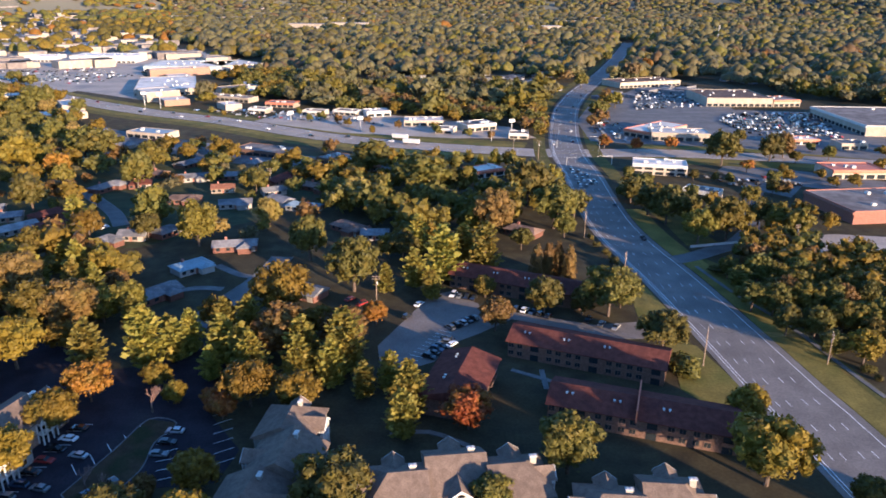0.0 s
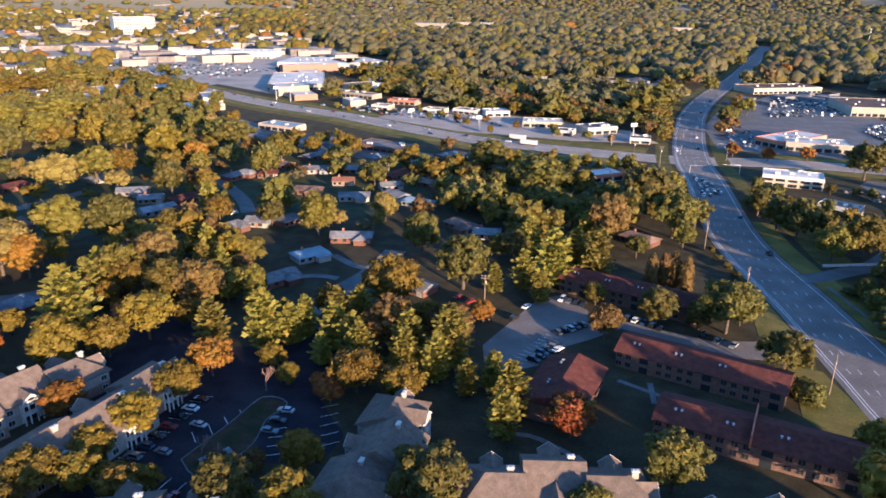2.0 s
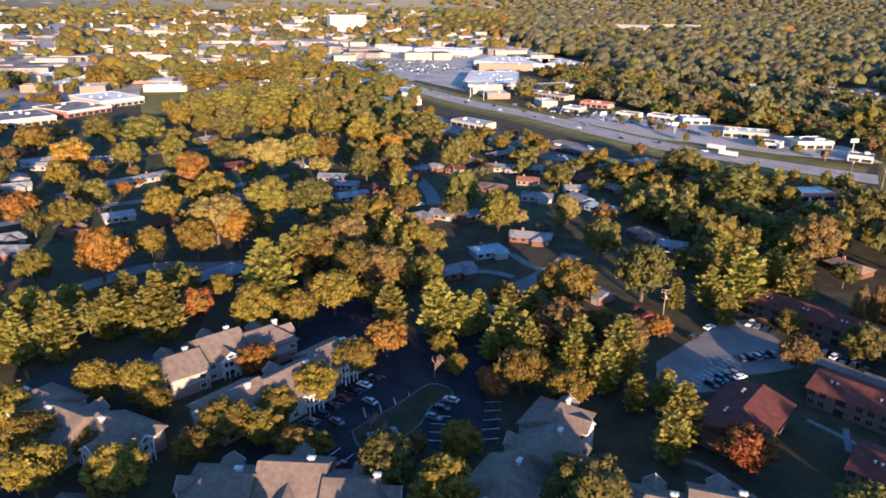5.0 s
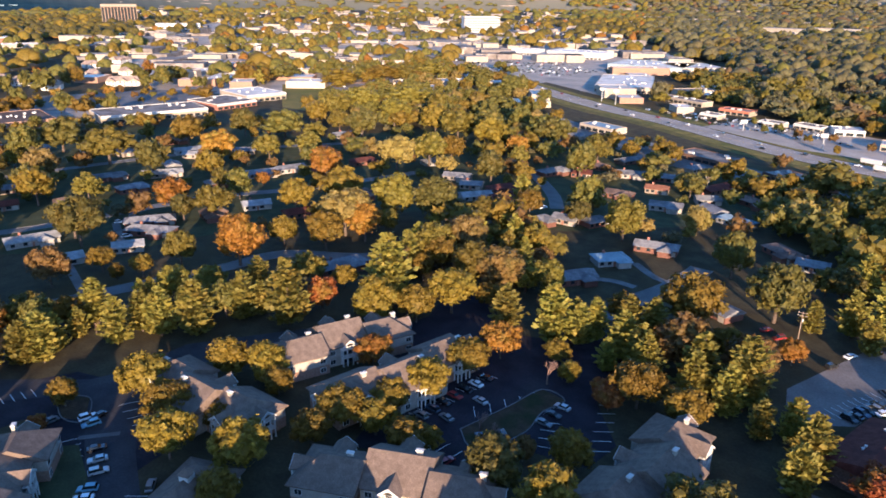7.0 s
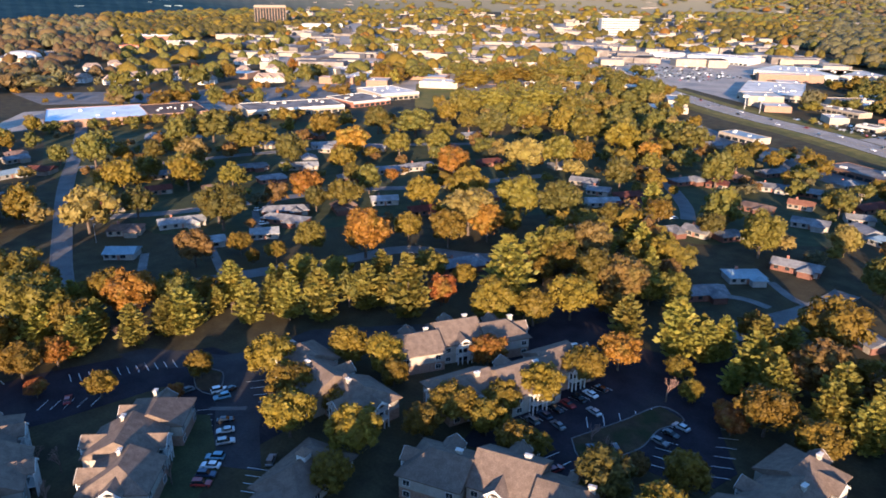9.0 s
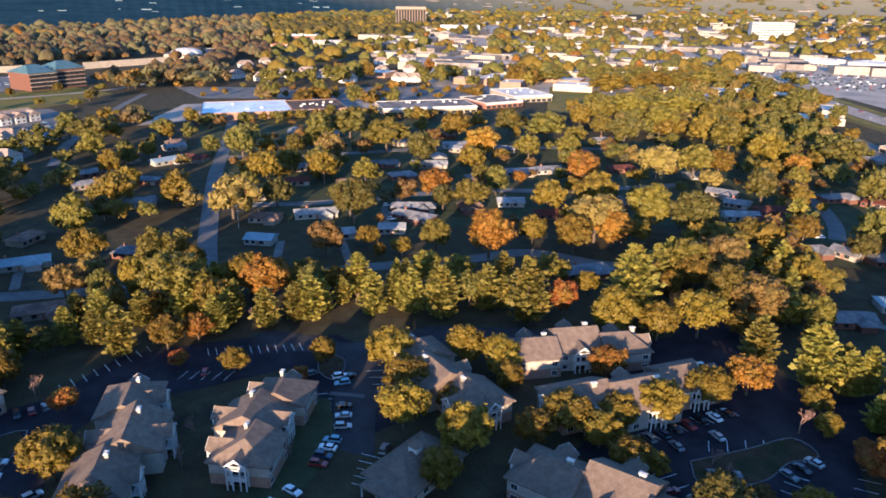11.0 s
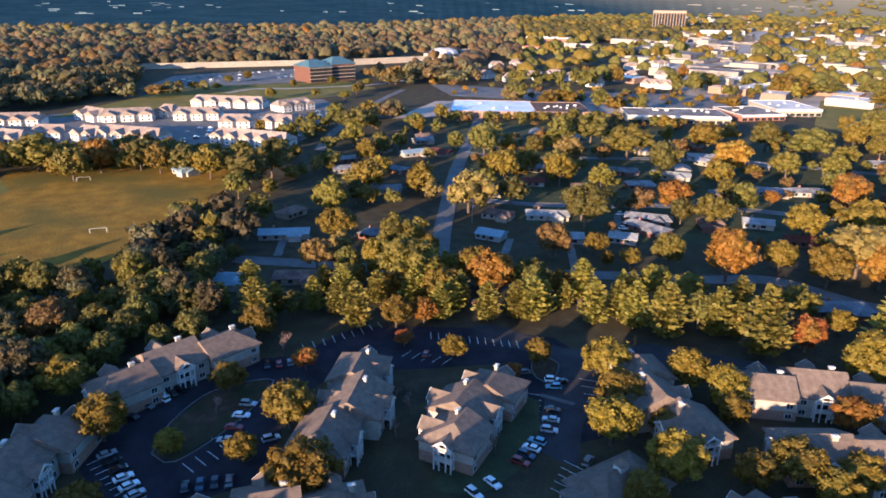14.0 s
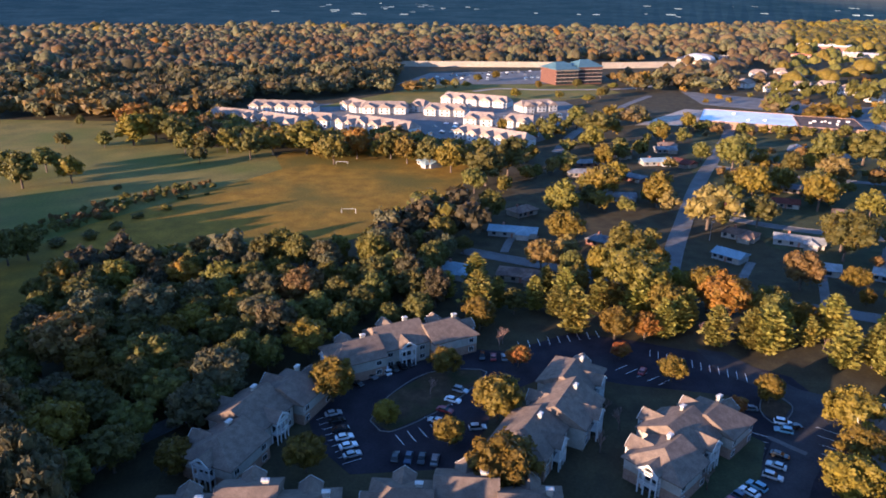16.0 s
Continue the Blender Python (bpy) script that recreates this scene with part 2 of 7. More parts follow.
class Shape:
    """Vertices and faces gathered into one mesh."""

    def __init__(self):
        self.v, self.f = [], []

    def add(self, verts, faces):
        k = len(self.v)
        self.v += [tuple(p) for p in verts]
        self.f += [tuple(i + k for i in f) for f in faces]
        return self

    def box(self, x0, y0, z0, x1, y1, z1):
        p = [(x, y, z) for z in (z0, z1) for y in (y0, y1) for x in (x0, x1)]
        return self.add(p, [(0, 2, 3, 1), (4, 5, 7, 6), (0, 1, 5, 4), (2, 6, 7, 3), (0, 4, 6, 2), (1, 3, 7, 5)])

    def prism(self, pts, z0, z1):
        """An upright prism over a polygon that runs anticlockwise."""
        n = len(pts)
        p = [(x, y, z0) for x, y in pts] + [(x, y, z1) for x, y in pts]
        return self.add(p, [tuple(range(n))[::-1], tuple(range(n, 2 * n))] + [(i, (i + 1) % n, n + (i + 1) % n, n + i) for i in range(n)])

    def tube(self, a, b, r0, r1, sides=6):
        a, b = Vector(a), Vector(b)
        w = (b - a).normalized()
        u = w.orthogonal().normalized()
        s = w.cross(u)
        ring = [(u * math.cos(2 * math.pi * i / sides) + s * math.sin(2 * math.pi * i / sides)) for i in range(sides)]
        p = [a + q * r0 for q in ring] + [b + q * r1 for q in ring]
        return self.add(p, [(i, (i + 1) % sides, sides + (i + 1) % sides, sides + i) for i in range(sides)] + [tuple(range(sides))[::-1], tuple(range(sides, 2 * sides))])

    def mesh(self, name, material, smooth=False):
        return mesh(name, self.v, self.f, material, smooth)


def area(s):
    return sum(a[0] * b[1] - b[0] * a[1] for a, b in zip(s, s[1:] + s[:1])) / 2


def patch(name, pts, z, material, label, category, kind="structure", thick=0.25):
    """A flat piece of ground with a real edge; its top is at z."""
    pts = [tuple(p) for p in pts]
    if area(pts) < 0:
        pts = pts[::-1]
    s = Shape()
    n = len(pts)
    tri = geometry.tessellate_polygon([[Vector((x, y, 0)) for x, y in pts]])
    s.add([(x, y, z) for x, y in pts], [t if (Vector(pts[t[1]]) - Vector(pts[t[0]])).cross(Vector(pts[t[2]]) - Vector(pts[t[0]])) > 0 else t[::-1] for t in tri])
    s.add([(x, y, z - thick) for x, y in pts] + [(x, y, z) for x, y in pts], [(i, (i + 1) % n, n + (i + 1) % n, n + i) for i in range(n)])
    return tagged(new(name, s.mesh(name, material)), label, category, kind=kind)


def smooth_line(pts, step=6.0):
    """A rounded run of points through the given ones (Catmull-Rom)."""
    p = [Vector(q) for q in pts]
    p = [p[0] * 2 - p[1]] + p + [p[-1] * 2 - p[-2]]
    out = []
    for i in range(1, len(p) - 2):
        k = max(1, int((p[i + 1] - p[i]).length / step))
        for j in range(k):
            t = j / k
            out.append(0.5 * ((2 * p[i]) + (p[i + 1] - p[i - 1]) * t + (2 * p[i - 1] - 5 * p[i] + 4 * p[i + 1] - p[i + 2]) * t * t + (3 * p[i] - p[i - 1] - 3 * p[i + 1] + p[i + 2]) * t ** 3))
    return out + [p[-2]]


def sides(line):
    out = []
    for i, q in enumerate(line):
        d = (line[min(i + 1, len(line) - 1)] - line[max(i - 1, 0)]).normalized()
        out.append(Vector((-d.y, d.x)))
    return out


def ribbon(shape, line, off, width, z, thick=0.0):
    nrm = sides(line)
    a = [q + s * (off - width / 2) for q, s in zip(line, nrm)]
    b = [q + s * (off + width / 2) for q, s in zip(line, nrm)]
    n = len(line)
    shape.add([(p.x, p.y, z) for p in a] + [(p.x, p.y, z) for p in b], [(i, i + 1, n + i + 1, n + i) for i in range(n - 1)])
    if thick:
        for run in (a, b):
            shape.add([(p.x, p.y, z) for p in run] + [(p.x, p.y, z - thick) for p in run], [(i, i + 1, n + i + 1, n + i) for i in range(n - 1)])


def road(name, pts, width, z, material, label, kerb=True):
    line = smooth_line(pts)
    s = Shape()
    ribbon(s, line, 0, width, z, 0.25)
    ob = tagged(new(name, s.mesh(name, material)), label, "road", kind="structure")
    if kerb:
        k = Shape()
        for side in (-1, 1):
            ribbon(k, line, side * (width / 2 + 0.15), 0.35, z + 0.13, 0.4)
        tagged(new("kerb", k.mesh("kerb", PATHGREY)), "pale concrete kerb along a suburban street", "kerb", kind="structure")
    ROADS.append((line, width / 2))
    return line


ROADS, KEEP_OUT = [], []


def free(x, y, r):
    """True where neither a road nor a building nor an open piece of ground lies within r."""
    for line, half in ROADS:
        for q in line:
            if abs(q.x - x) < half + r + 4 and abs(q.y - y) < half + r + 4 and (q.x - x) ** 2 + (q.y - y) ** 2 < (half + r + 2) ** 2:
                return False
    for cx, cy, cr in KEEP_OUT:
        if (cx - x) ** 2 + (cy - y) ** 2 < (cr + r) ** 2:
            return False
    return True


def inside(x, y, poly):
    hit = False
    for (x0, y0), (x1, y1) in zip(poly, poly[1:] + poly[:1]):
        if (y0 > y) != (y1 > y) and x < (x1 - x0) * (y - y0) / (y1 - y0) + x0:
            hit = not hit
    return hit


# ---- ground ----
rings = [0, 60, 120, 200, 300, 450, 700, 1100, 1700, 2600, 3700, 4900]
n = 96
gv = [(0, 0, 0)] + [(r * math.cos(2 * math.pi * j / n), r * math.sin(2 * math.pi * j / n), 0) for r in rings[1:] for j in range(n)]
gf = [(0, 1 + j, 1 + (j + 1) % n) for j in range(n)]
for i in range(len(rings) - 2):
    gf += [(1 + i * n + j, 1 + (i + 1) * n + j, 1 + (i + 1) * n + (j + 1) % n, 1 + i * n + (j + 1) % n) for j in range(n)]
tagged(new("ground", mesh("ground", gv, gf, GRASS)), "grass and leaf-strewn ground of a wooded suburb", "ground", kind="structure")

# the main road, the cross highway and the frontage road
HIGHWAY = [(116, -60), (110, 60)] + [(102.8, 154.9), (100.0, 179.8), (97.0, 216.2), (92.6, 261.0), (84.1, 333.9), (88.4, 438.4)] + [(90.3, 506.4), (101.8, 597.3), (125.6, 724.8), (165.3, 860.6), (232.3, 1055.6), (324.7, 1357.7), (439.2, 1753.0)]
hw = road("road", HIGHWAY, 25, 0.06, ASPHALT, "wide grey asphalt arterial road with worn lanes", kerb=False)
CROSS = [(-1100, 1330)] + [(-402.3, 763.9), (-193.9, 629.3), (-102.5, 565.7), (-36.7, 533.6), (47.4, 509.4), (87.7, 502.8), (170.0, 505.1), (301.7, 472.8)] + [(520, 400)]
cw = road("road", CROSS, 26, 0.055, HIGHWAYPAVE, "grey asphalt cross highway lined with shops", kerb=False)
road("road", [(-308.1, 605.2), (-246.3, 561.0), (-171.4, 523.1), (-112.6, 485.9), (-54.8, 463.1)], 9, 0.05, STREET, "grey frontage road beside the highway")

# suburban streets
road("road", [(-295.2, -15.9), (-278.3, 24.9), (-260.2, 68.5), (-245.7, 122.4), (-229.7, 168.0), (-222.1, 195.0)] + [(-192.5, 212.6), (-175.5, 238.8)], 8, 0.05, STREET, "blue-grey residential street running past front lawns")
road("road", [(-254.4, 64.1), (-292.9, 73.9), (-341.9, 89.4), (-435.7, 120.8), (-542.4, 162.8), (-632.4, 196.0)], 8, 0.07, STREET, "straight blue-grey residential street between lawns")
road("road", [(-369.1, 101.1), (-347.1, 137.7), (-333.5, 183.1), (-321.5, 231.6), (-291.6, 279.8), (-264.9, 347.3)], 7, 0.05, STREET, "residential street under shade trees")
road("road", [(-479.5, 139.2), (-455.8, 181.3), (-440.8, 240.9), (-420.2, 300.0), (-377.3, 367.6), (-325.8, 420.8)], 7, 0.05, STREET, "residential street under shade trees")
road("road", [(-86.2, 213.7), (-81.9, 234.2), (-75.4, 252.7), (-71.3, 270.5), (-69.7, 287.2)], 9, 0.05, STREET, "curving blue-grey residential street")
road("road", [(-205.4, 390.9), (-172.3, 352.6), (-157.8, 329.1)], 7, 0.05, STREET, "short residential street end")
road("road", [(-510.0, 38.2), (-590.5, 59.3), (-738.9, 117.8), (-830.7, 162.8)], 7, 0.05, STREET, "street towards the pale condominium blocks")
road("road", [(-836.1, -37.4), (-865.7, -6.8), (-863.1, 38.4), (-871.2, 85.5), (-885.2, 135.7), (-925.4, 186.6)], 8, 0.095, HIGHWAYPAVE, "pale drive curving past the office lawns")
road("road", [(-118.7, -100.4), (-128.7, -97.3), (-139.9, -93.8), (-148.9, -88.0), (-156.6, -82.3)], 6, 0.05, STREET, "narrow drive through the dark western wood", kerb=False)

# lawns, lots and drives of the apartment grounds
patch("pavement", [(-186.6, -53.6), (-191.4, -41.4), (-203.1, -19.7), (-202.9, 4.0), (-218.1, 25.0), (-215.7, 41.6), (-208.4, 65.5), (-195.5, 88.9), (-185.6, 91.6), (-180.4, 98.8), (-170.0, 104.1), (-141.2, 90.4), (-139.0, 68.6), (-143.1, 66.2), (-155.8, 62.3), (-183.0, 67.2), (-186.1, 37.3), (-190.9, 19.4), (-176.1, 0.9), (-159.1, -1.8), (-141.8, -9.4), (-137.2, -33.4), (-147.3, -44.2), (-164.7, -52.0)], 0.045, SEALED, "dark sealed asphalt car park and drive between apartment blocks", "car park")
patch("pavement", [(-141.7, 155.2), (-134.0, 182.4), (-141.9, 208.0), (-119.7, 205.0), (-104.7, 187.7), (-93.6, 190.8), (-77.0, 208.2), (-66.5, 191.9), (-65.4, 168.3), (-50.7, 149.3), (-52.7, 136.6), (-67.0, 134.5), (-76.2, 127.8), (-70.1, 110.9), (-89.8, 96.6), (-95.5, 113.6), (-105.0, 109.6), (-112.8, 137.2)], 0.05, SEALED, "dark sealed asphalt car park among autumn trees", "car park")
patch("pavement", [(-146.2, 55.5), (-144.2, 62.3), (-165.6, 74.3), (-185.8, 79.8), (-197.3, 67.7), (-211.2, 64.8), (-209.4, 73.1), (-188.3, 88.7), (-184.1, 98.7), (-184.4, 118.7), (-168.7, 140.3), (-150.1, 164.8), (-141.7, 155.2), (-161.1, 133.6), (-172.0, 109.7), (-168.0, 92.9), (-146.3, 76.5), (-129.9, 67.4)], 0.055, DRIVE, "dark asphalt drive curving past the apartment blocks", "driveway")
patch("pavement", [(-21.1, 205.2), (-5.0, 245.6), (3.6, 251.1), (15.8, 235.6), (52.4, 222.1), (68.8, 224.5), (69.2, 211.6), (59.8, 211.5), (24.3, 226.2), (12.8, 215.0), (1.3, 205.9), (-2.3, 195.3), (-10.8, 189.9), (-19.5, 195.1)], 0.05, ASPHALT, "grey asphalt car park beside the red-roofed apartments", "car park")
for label, pts in (
    ("grassy island in the car park", [(-159.8, -32.8), (-172.9, -29.6), (-186.7, -19.7), (-190.1, -4.5), (-185.1, -3.5), (-168.7, -13.1), (-155.2, -26.8)]),
    ("grassy island in the car park", [(-86.7, 132.1), (-82.0, 148.9), (-78.6, 162.4), (-70.6, 160.8), (-73.1, 151.9), (-72.3, 141.1), (-76.2, 130.6), (-80.9, 127.2)]),
    ("round grassy islet with one tree", [(-187.7, 78.4), (-178.7, 83.2), (-169.3, 76.3), (-175.4, 73.5)]),
):
    patch("lawn", pts, 0.19, LITTER, label, "lawn", thick=0.4)
    s = Shape()
    ribbon(s, smooth_line(pts + pts[:1], 2.0), 0, 0.3, 0.22, 0.3)
    tagged(new("kerb", s.mesh("kerb", PATHGREY)), "pale concrete kerb round a grassy car-park island", "kerb", kind="structure")
patch("lawn", [(-166.6, 63.6), (-160.4, 69.8), (-138.1, 60.8), (-129.1, 48.8), (-125.9, 40.7), (-130.2, 31.4), (-132.4, 32.1), (-151.4, 49.6)], 0.10, LAWN, "mown lawn beside the curved drive", "lawn")
MEADOW_POLY = [(-179.7, -152.0), (-211.1, -161.8), (-258.6, -178.6), (-281.1, -132.4), (-290.6, -81.7), (-322.5, -50.9), (-381.1, -27.9), (-463.5, -15.3), (-491.4, -44.4), (-502.9, -103.6), (-484.1, -156.9), (-433.0, -152.3), (-382.3, -165.6), (-309.2, -201.1), (-258.5, -208.3), (-233.7, -237.1), (-176.1, -186.0)]
patch("lawn", MEADOW_POLY, 0.05, MEADOW, "dry golden meadow used as a soccer ground", "meadow")
GOLF = [(-258.5, -208.3), (-309.2, -201.1), (-382.3, -165.6), (-434.3, -141.6), (-498.1, -169.7), (-489.9, -230.3), (-588.0, -340.0), (-582.3, -440.0), (-561.0, -527.1), (-233.7, -237.1)]
patch("lawn", GOLF, 0.06, FAIRWAY, "mown golf fairways striped by long shadows", "golf course")
patch("lawn", [(-660.5, 597.6), (-649.9, 659.1), (-556.7, 585.9), (-492.7, 475.3), (-529.1, 476.8)], 0.07, FAIRWAY, "open sunlit grass field beside the school", "lawn")
patch("lawn", [(-807.5, -131.7), (-893.3, -95.6), (-927.4, 107.2), (-850.3, 134.1), (-779.1, 63.7), (-692.7, -186.9)], 0.08, FAIRWAY, "mown green verge in front of the office block", "lawn")
verge = Shape()
for off in (-20.5, 20.5):
    for stretch in ([q for q in cw if q.x < 60], [q for q in cw if q.x > 135]):
        ribbon(verge, stretch, off, 11, 0.06, 0.2)
tagged(new("verge", verge.mesh("verge", VERGE)), "dry golden grass verge beside the cross highway", "verge", kind="structure")
verge = Shape()
north = [q for q in hw if q.y > 425]
for off in (-20, 20):
    ribbon(verge, north, off, 9, 0.064, 0.2)
for off in (-31, 31):
    for stretch in ([q for q in cw if -330 < q.x < 60], [q for q in cw if q.x > 140]):
        ribbon(verge, stretch, off, 9, 0.064, 0.2)
tagged(new("verge", verge.mesh("verge", GREENVERGE)), "green-gold mown verge round the junction", "verge", kind="structure")
verge = Shape()
ribbon(verge, hw[:70], -18.0, 10, 0.05, 0.2)
tagged(new("verge", verge.mesh("verge", VERGE)), "dry golden grass verge beside the arterial road", "verge", kind="structure")
for pts in ([(106.9, 196.7), (114.8, 155.0), (127.8, 177.0), (124.3, 212.3), (121.6, 273.8), (109.2, 297.6), (109.6, 280.1), (108.7, 227.4)], [(107.3, 460.9), (107.8, 454.5), (105.6, 392.0), (111.3, 334.5), (111.7, 305.1), (127.4, 309.3), (122.9, 353.8), (113.6, 411.2)], [(84.9, 196.4), (87.3, 176.6), (92.5, 159.8), (85.2, 179.6), (75.6, 207.7), (74.6, 246.8), (76.1, 229.3)]):
    patch("lawn", pts, 0.04, GREENVERGE, "green-gold mown roadside verge", "verge")
# Paler grass laid on the bank, with the sunlight there put into its colour.
for pts in ([(73.2, 209.2), (83.1, 207.0), (88.1, 179.6), (84.5, 173.0), (75.4, 170.0), (69.5, 179.4), (71.9, 192.7)], [(72.9, 256.1), (79.6, 257.9), (83.6, 218.1), (77.8, 215.0), (69.6, 229.2)]):
    patch("lawn", pts, 0.055, VERGE, "sunlit golden grass bank beside the arterial road", "verge")
road("road", [(97.9, 285.3), (109.4, 290.3), (122.5, 299.3), (134.7, 307.9), (151.4, 330.8), (164.4, 365.0), (186.2, 406.4)], 8, 0.055, STREET, "grey access drive from the arterial road")
patch("pavement", [(179.8, 453.2), (196.1, 476.7), (274.2, 426.0), (251.3, 387.0), (216.5, 413.7), (197.9, 388.2), (184.0, 405.1)], 0.05, STREET, "grey asphalt lot among shops and trees", "car park")
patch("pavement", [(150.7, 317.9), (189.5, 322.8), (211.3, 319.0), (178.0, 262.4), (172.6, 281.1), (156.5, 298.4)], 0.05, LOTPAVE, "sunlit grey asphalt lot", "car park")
patch("pavement", [(120.0, 640.6), (146.6, 726.3), (162.3, 746.5), (241.4, 892.4), (312.6, 895.9), (291.4, 713.5), (369.0, 698.6), (380.7, 607.2), (308.9, 485.1), (219.2, 526.6), (145.7, 539.2), (115.1, 549.3)], 0.07, STREET, "large shopping-centre car park full of cars", "car park")
patch("pavement", [(-169.0, 630.2), (-146.9, 696.1), (-73.5, 681.5), (56.0, 609.6), (74.2, 559.5), (6.6, 557.3), (-86.1, 578.5)], 0.07, LOTPAVE, "roadside car park in front of small shops", "car park")
patch("pavement", [(-300.5, 589.3), (-243.4, 554.0), (-196.7, 535.1), (-147.2, 511.6), (-55.7, 471.6), (-23.6, 444.8), (-52.8, 445.6), (-138.2, 464.2), (-194.8, 494.6), (-280.8, 548.2)], 0.035, STREET, "dark asphalt lots along the frontage road", "car park")
MALL_LOT = [(-650.6, 936.7), (-625.1, 1104.9), (-467.0, 1097.2), (-361.0, 890.8), (-280.4, 728.0), (-364.5, 787.8), (-504.0, 883.5), (-560.9, 802.2)]
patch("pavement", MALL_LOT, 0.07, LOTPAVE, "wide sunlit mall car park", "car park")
patch("pavement", [(-600.5, -253.7), (-711.0, -191.6), (-773.1, -58.1), (-770.5, 63.1), (-696.9, 79.4), (-550.6, 29.7), (-514.1, -4.8), (-535.2, -83.5), (-560.9, -152.4), (-552.1, -215.3)], 0.05, STREET, "pale asphalt between the condominium blocks", "car park")
patch("pavement", [(-886.3, -137.3), (-1023.8, -109.6), (-1095.9, 69.9), (-1027.3, 117.8), (-938.9, 104.1), (-898.0, -67.7)], 0.05, STREET, "car park beside the brick office block", "car park")
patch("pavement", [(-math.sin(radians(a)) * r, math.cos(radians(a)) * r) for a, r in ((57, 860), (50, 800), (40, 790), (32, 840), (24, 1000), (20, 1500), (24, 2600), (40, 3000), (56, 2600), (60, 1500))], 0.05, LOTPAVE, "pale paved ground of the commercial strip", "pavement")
patch("pavement", [(-633.0, 113.8), (-735.1, 179.8), (-636.4, 525.7), (-565.0, 504.2), (-602.6, 461.6), (-640.2, 176.8)], 0.05, LOTPAVE, "car park behind the long low buildings", "car park")

FARLOTS = [(-881.0, 206.8), (-770.6, 205.6), (-720.7, 287.5), (-649.4, 348.1), (-619.1, 457.5), (-670.9, 510.9), (-737.6, 471.0), (-765.0, 397.7), (-821.7, 292.1)]
patch("pavement", FARLOTS, 0.06, STREET, "grey asphalt car parks planted with small autumn trees", "car park")

# ---- trees ----


def leaf_cloud(lumps, count, size, seed, up=0.25, ring=6):
    """Small leaf sprays lying over the outside of many lumps, each with a rough core."""
    r = np.random.RandomState(seed)
    L = np.array(lumps, dtype=float)
    w = L[:, 3] * L[:, 4] + L[:, 3] * L[:, 5] + L[:, 4] * L[:, 5]
    k = count * 4
    pick = r.choice(len(L), size=k, p=w / w.sum())
    d = r.normal(size=(k, 3))
    d[:, 2] += up
    d /= np.linalg.norm(d, axis=1)[:, None]
    c, e = L[pick, :3], L[pick, 3:6]
    p = c + d * e * (0.88 + 0.22 * r.rand(k) + 0.3 * r.rand(k) ** 3)[:, None]
    deep = ((((p[:, None, :] - L[None, :, :3]) / L[None, :, 3:6]) ** 2).sum(2) < 0.8)
    deep[np.arange(k), pick] = False
    keep = np.nonzero(~deep.any(1))[0][:count]
    p, nrm = p[keep], d[keep] / e[keep]
    n = len(p)
    nrm /= np.linalg.norm(nrm, axis=1)[:, None]
    nrm += r.normal(size=(n, 3)) * 0.5
    nrm /= np.linalg.norm(nrm, axis=1)[:, None]
    a = np.cross(nrm, r.normal(size=(n, 3)))
    a /= np.linalg.norm(a, axis=1)[:, None]
    b = np.cross(nrm, a) + nrm * r.uniform(0.0, 0.4, (n, 1)) + np.array((0, 0, -0.15))
    b /= np.linalg.norm(b, axis=1)[:, None]
    q = (size * (0.6 + 0.8 * r.rand(n)))[:, None]
    v = list(np.stack([p - a * q * 0.62 - b * q * 0.5, p + a * q * 0.62 - b * q * 0.5, p + b * q], 1).reshape(-1, 3))
    f = [(3 * i, 3 * i + 1, 3 * i + 2) for i in range(n)]
    for l in lumps:
        o, m, g = len(v), np.array(l[:3]), np.array(l[3:6])
        v += [m + (0, 0, l[5] * 0.95), m - (0, 0, l[5] * 0.9)]
        for z in (0.46, -0.42):
            for j in range(ring):
                ph = 2 * math.pi * (j + (0.5 if z > 0 else 0)) / ring
                v.append(m + g * r.uniform(0.82, 1.0) * np.array([0.9 * math.cos(ph), 0.9 * math.sin(ph), z]))
        for j in range(ring):
            a, b, c, d = o + 2 + j, o + 2 + (j + 1) % ring, o + 2 + ring + j, o + 2 + ring + (j + 1) % ring
            f += [(o, a, b), (a, d, b), (a, c, d), (o + 1, d, c)]
    return v, f


def crown_lumps(seed, kind, count=26):
    """Lumps of an uneven crown that is about 1 wide and reaches from about 0.14 to 1 in height."""
    r = np.random.RandomState(seed)
    wide, low = {"round": (0.44, 0.20), "tall": (0.37, 0.14), "spread": (0.48, 0.27)}[kind]
    mid, half = (1 + low) / 2, (1 - low) / 2 - 0.04
    lean = r.uniform(-0.08, 0.08, 2)
    oval = r.uniform(0.85, 1.1)
    base = [(0, 0, mid - 0.03, wide * 0.8, wide * 0.8 * oval, half * 0.82), (lean[0] * 2, lean[1] * 2, mid + half * 0.3, wide * 0.62, wide * 0.62, half * 0.6)]
    for i in range(count):
        z = 1 - 1.75 * (i + 0.5) / count
        a = i * 2.4 + r.uniform(-0.6, 0.6)
        d = math.sqrt(max(0.04, 1 - z * z)) * wide * r.uniform(0.66, 1.0)
        q = r.uniform(0.07, 0.125) * (34 / count) ** 0.45
        up = mid + z * half * r.uniform(0.8, 1.0)
        base.append((d * math.cos(a) + lean[0] * (up - mid), d * math.sin(a) * oval + lean[1] * (up - mid), up, q, q * r.uniform(0.8, 1.2), q * r.uniform(0.7, 1.0)))
    return base


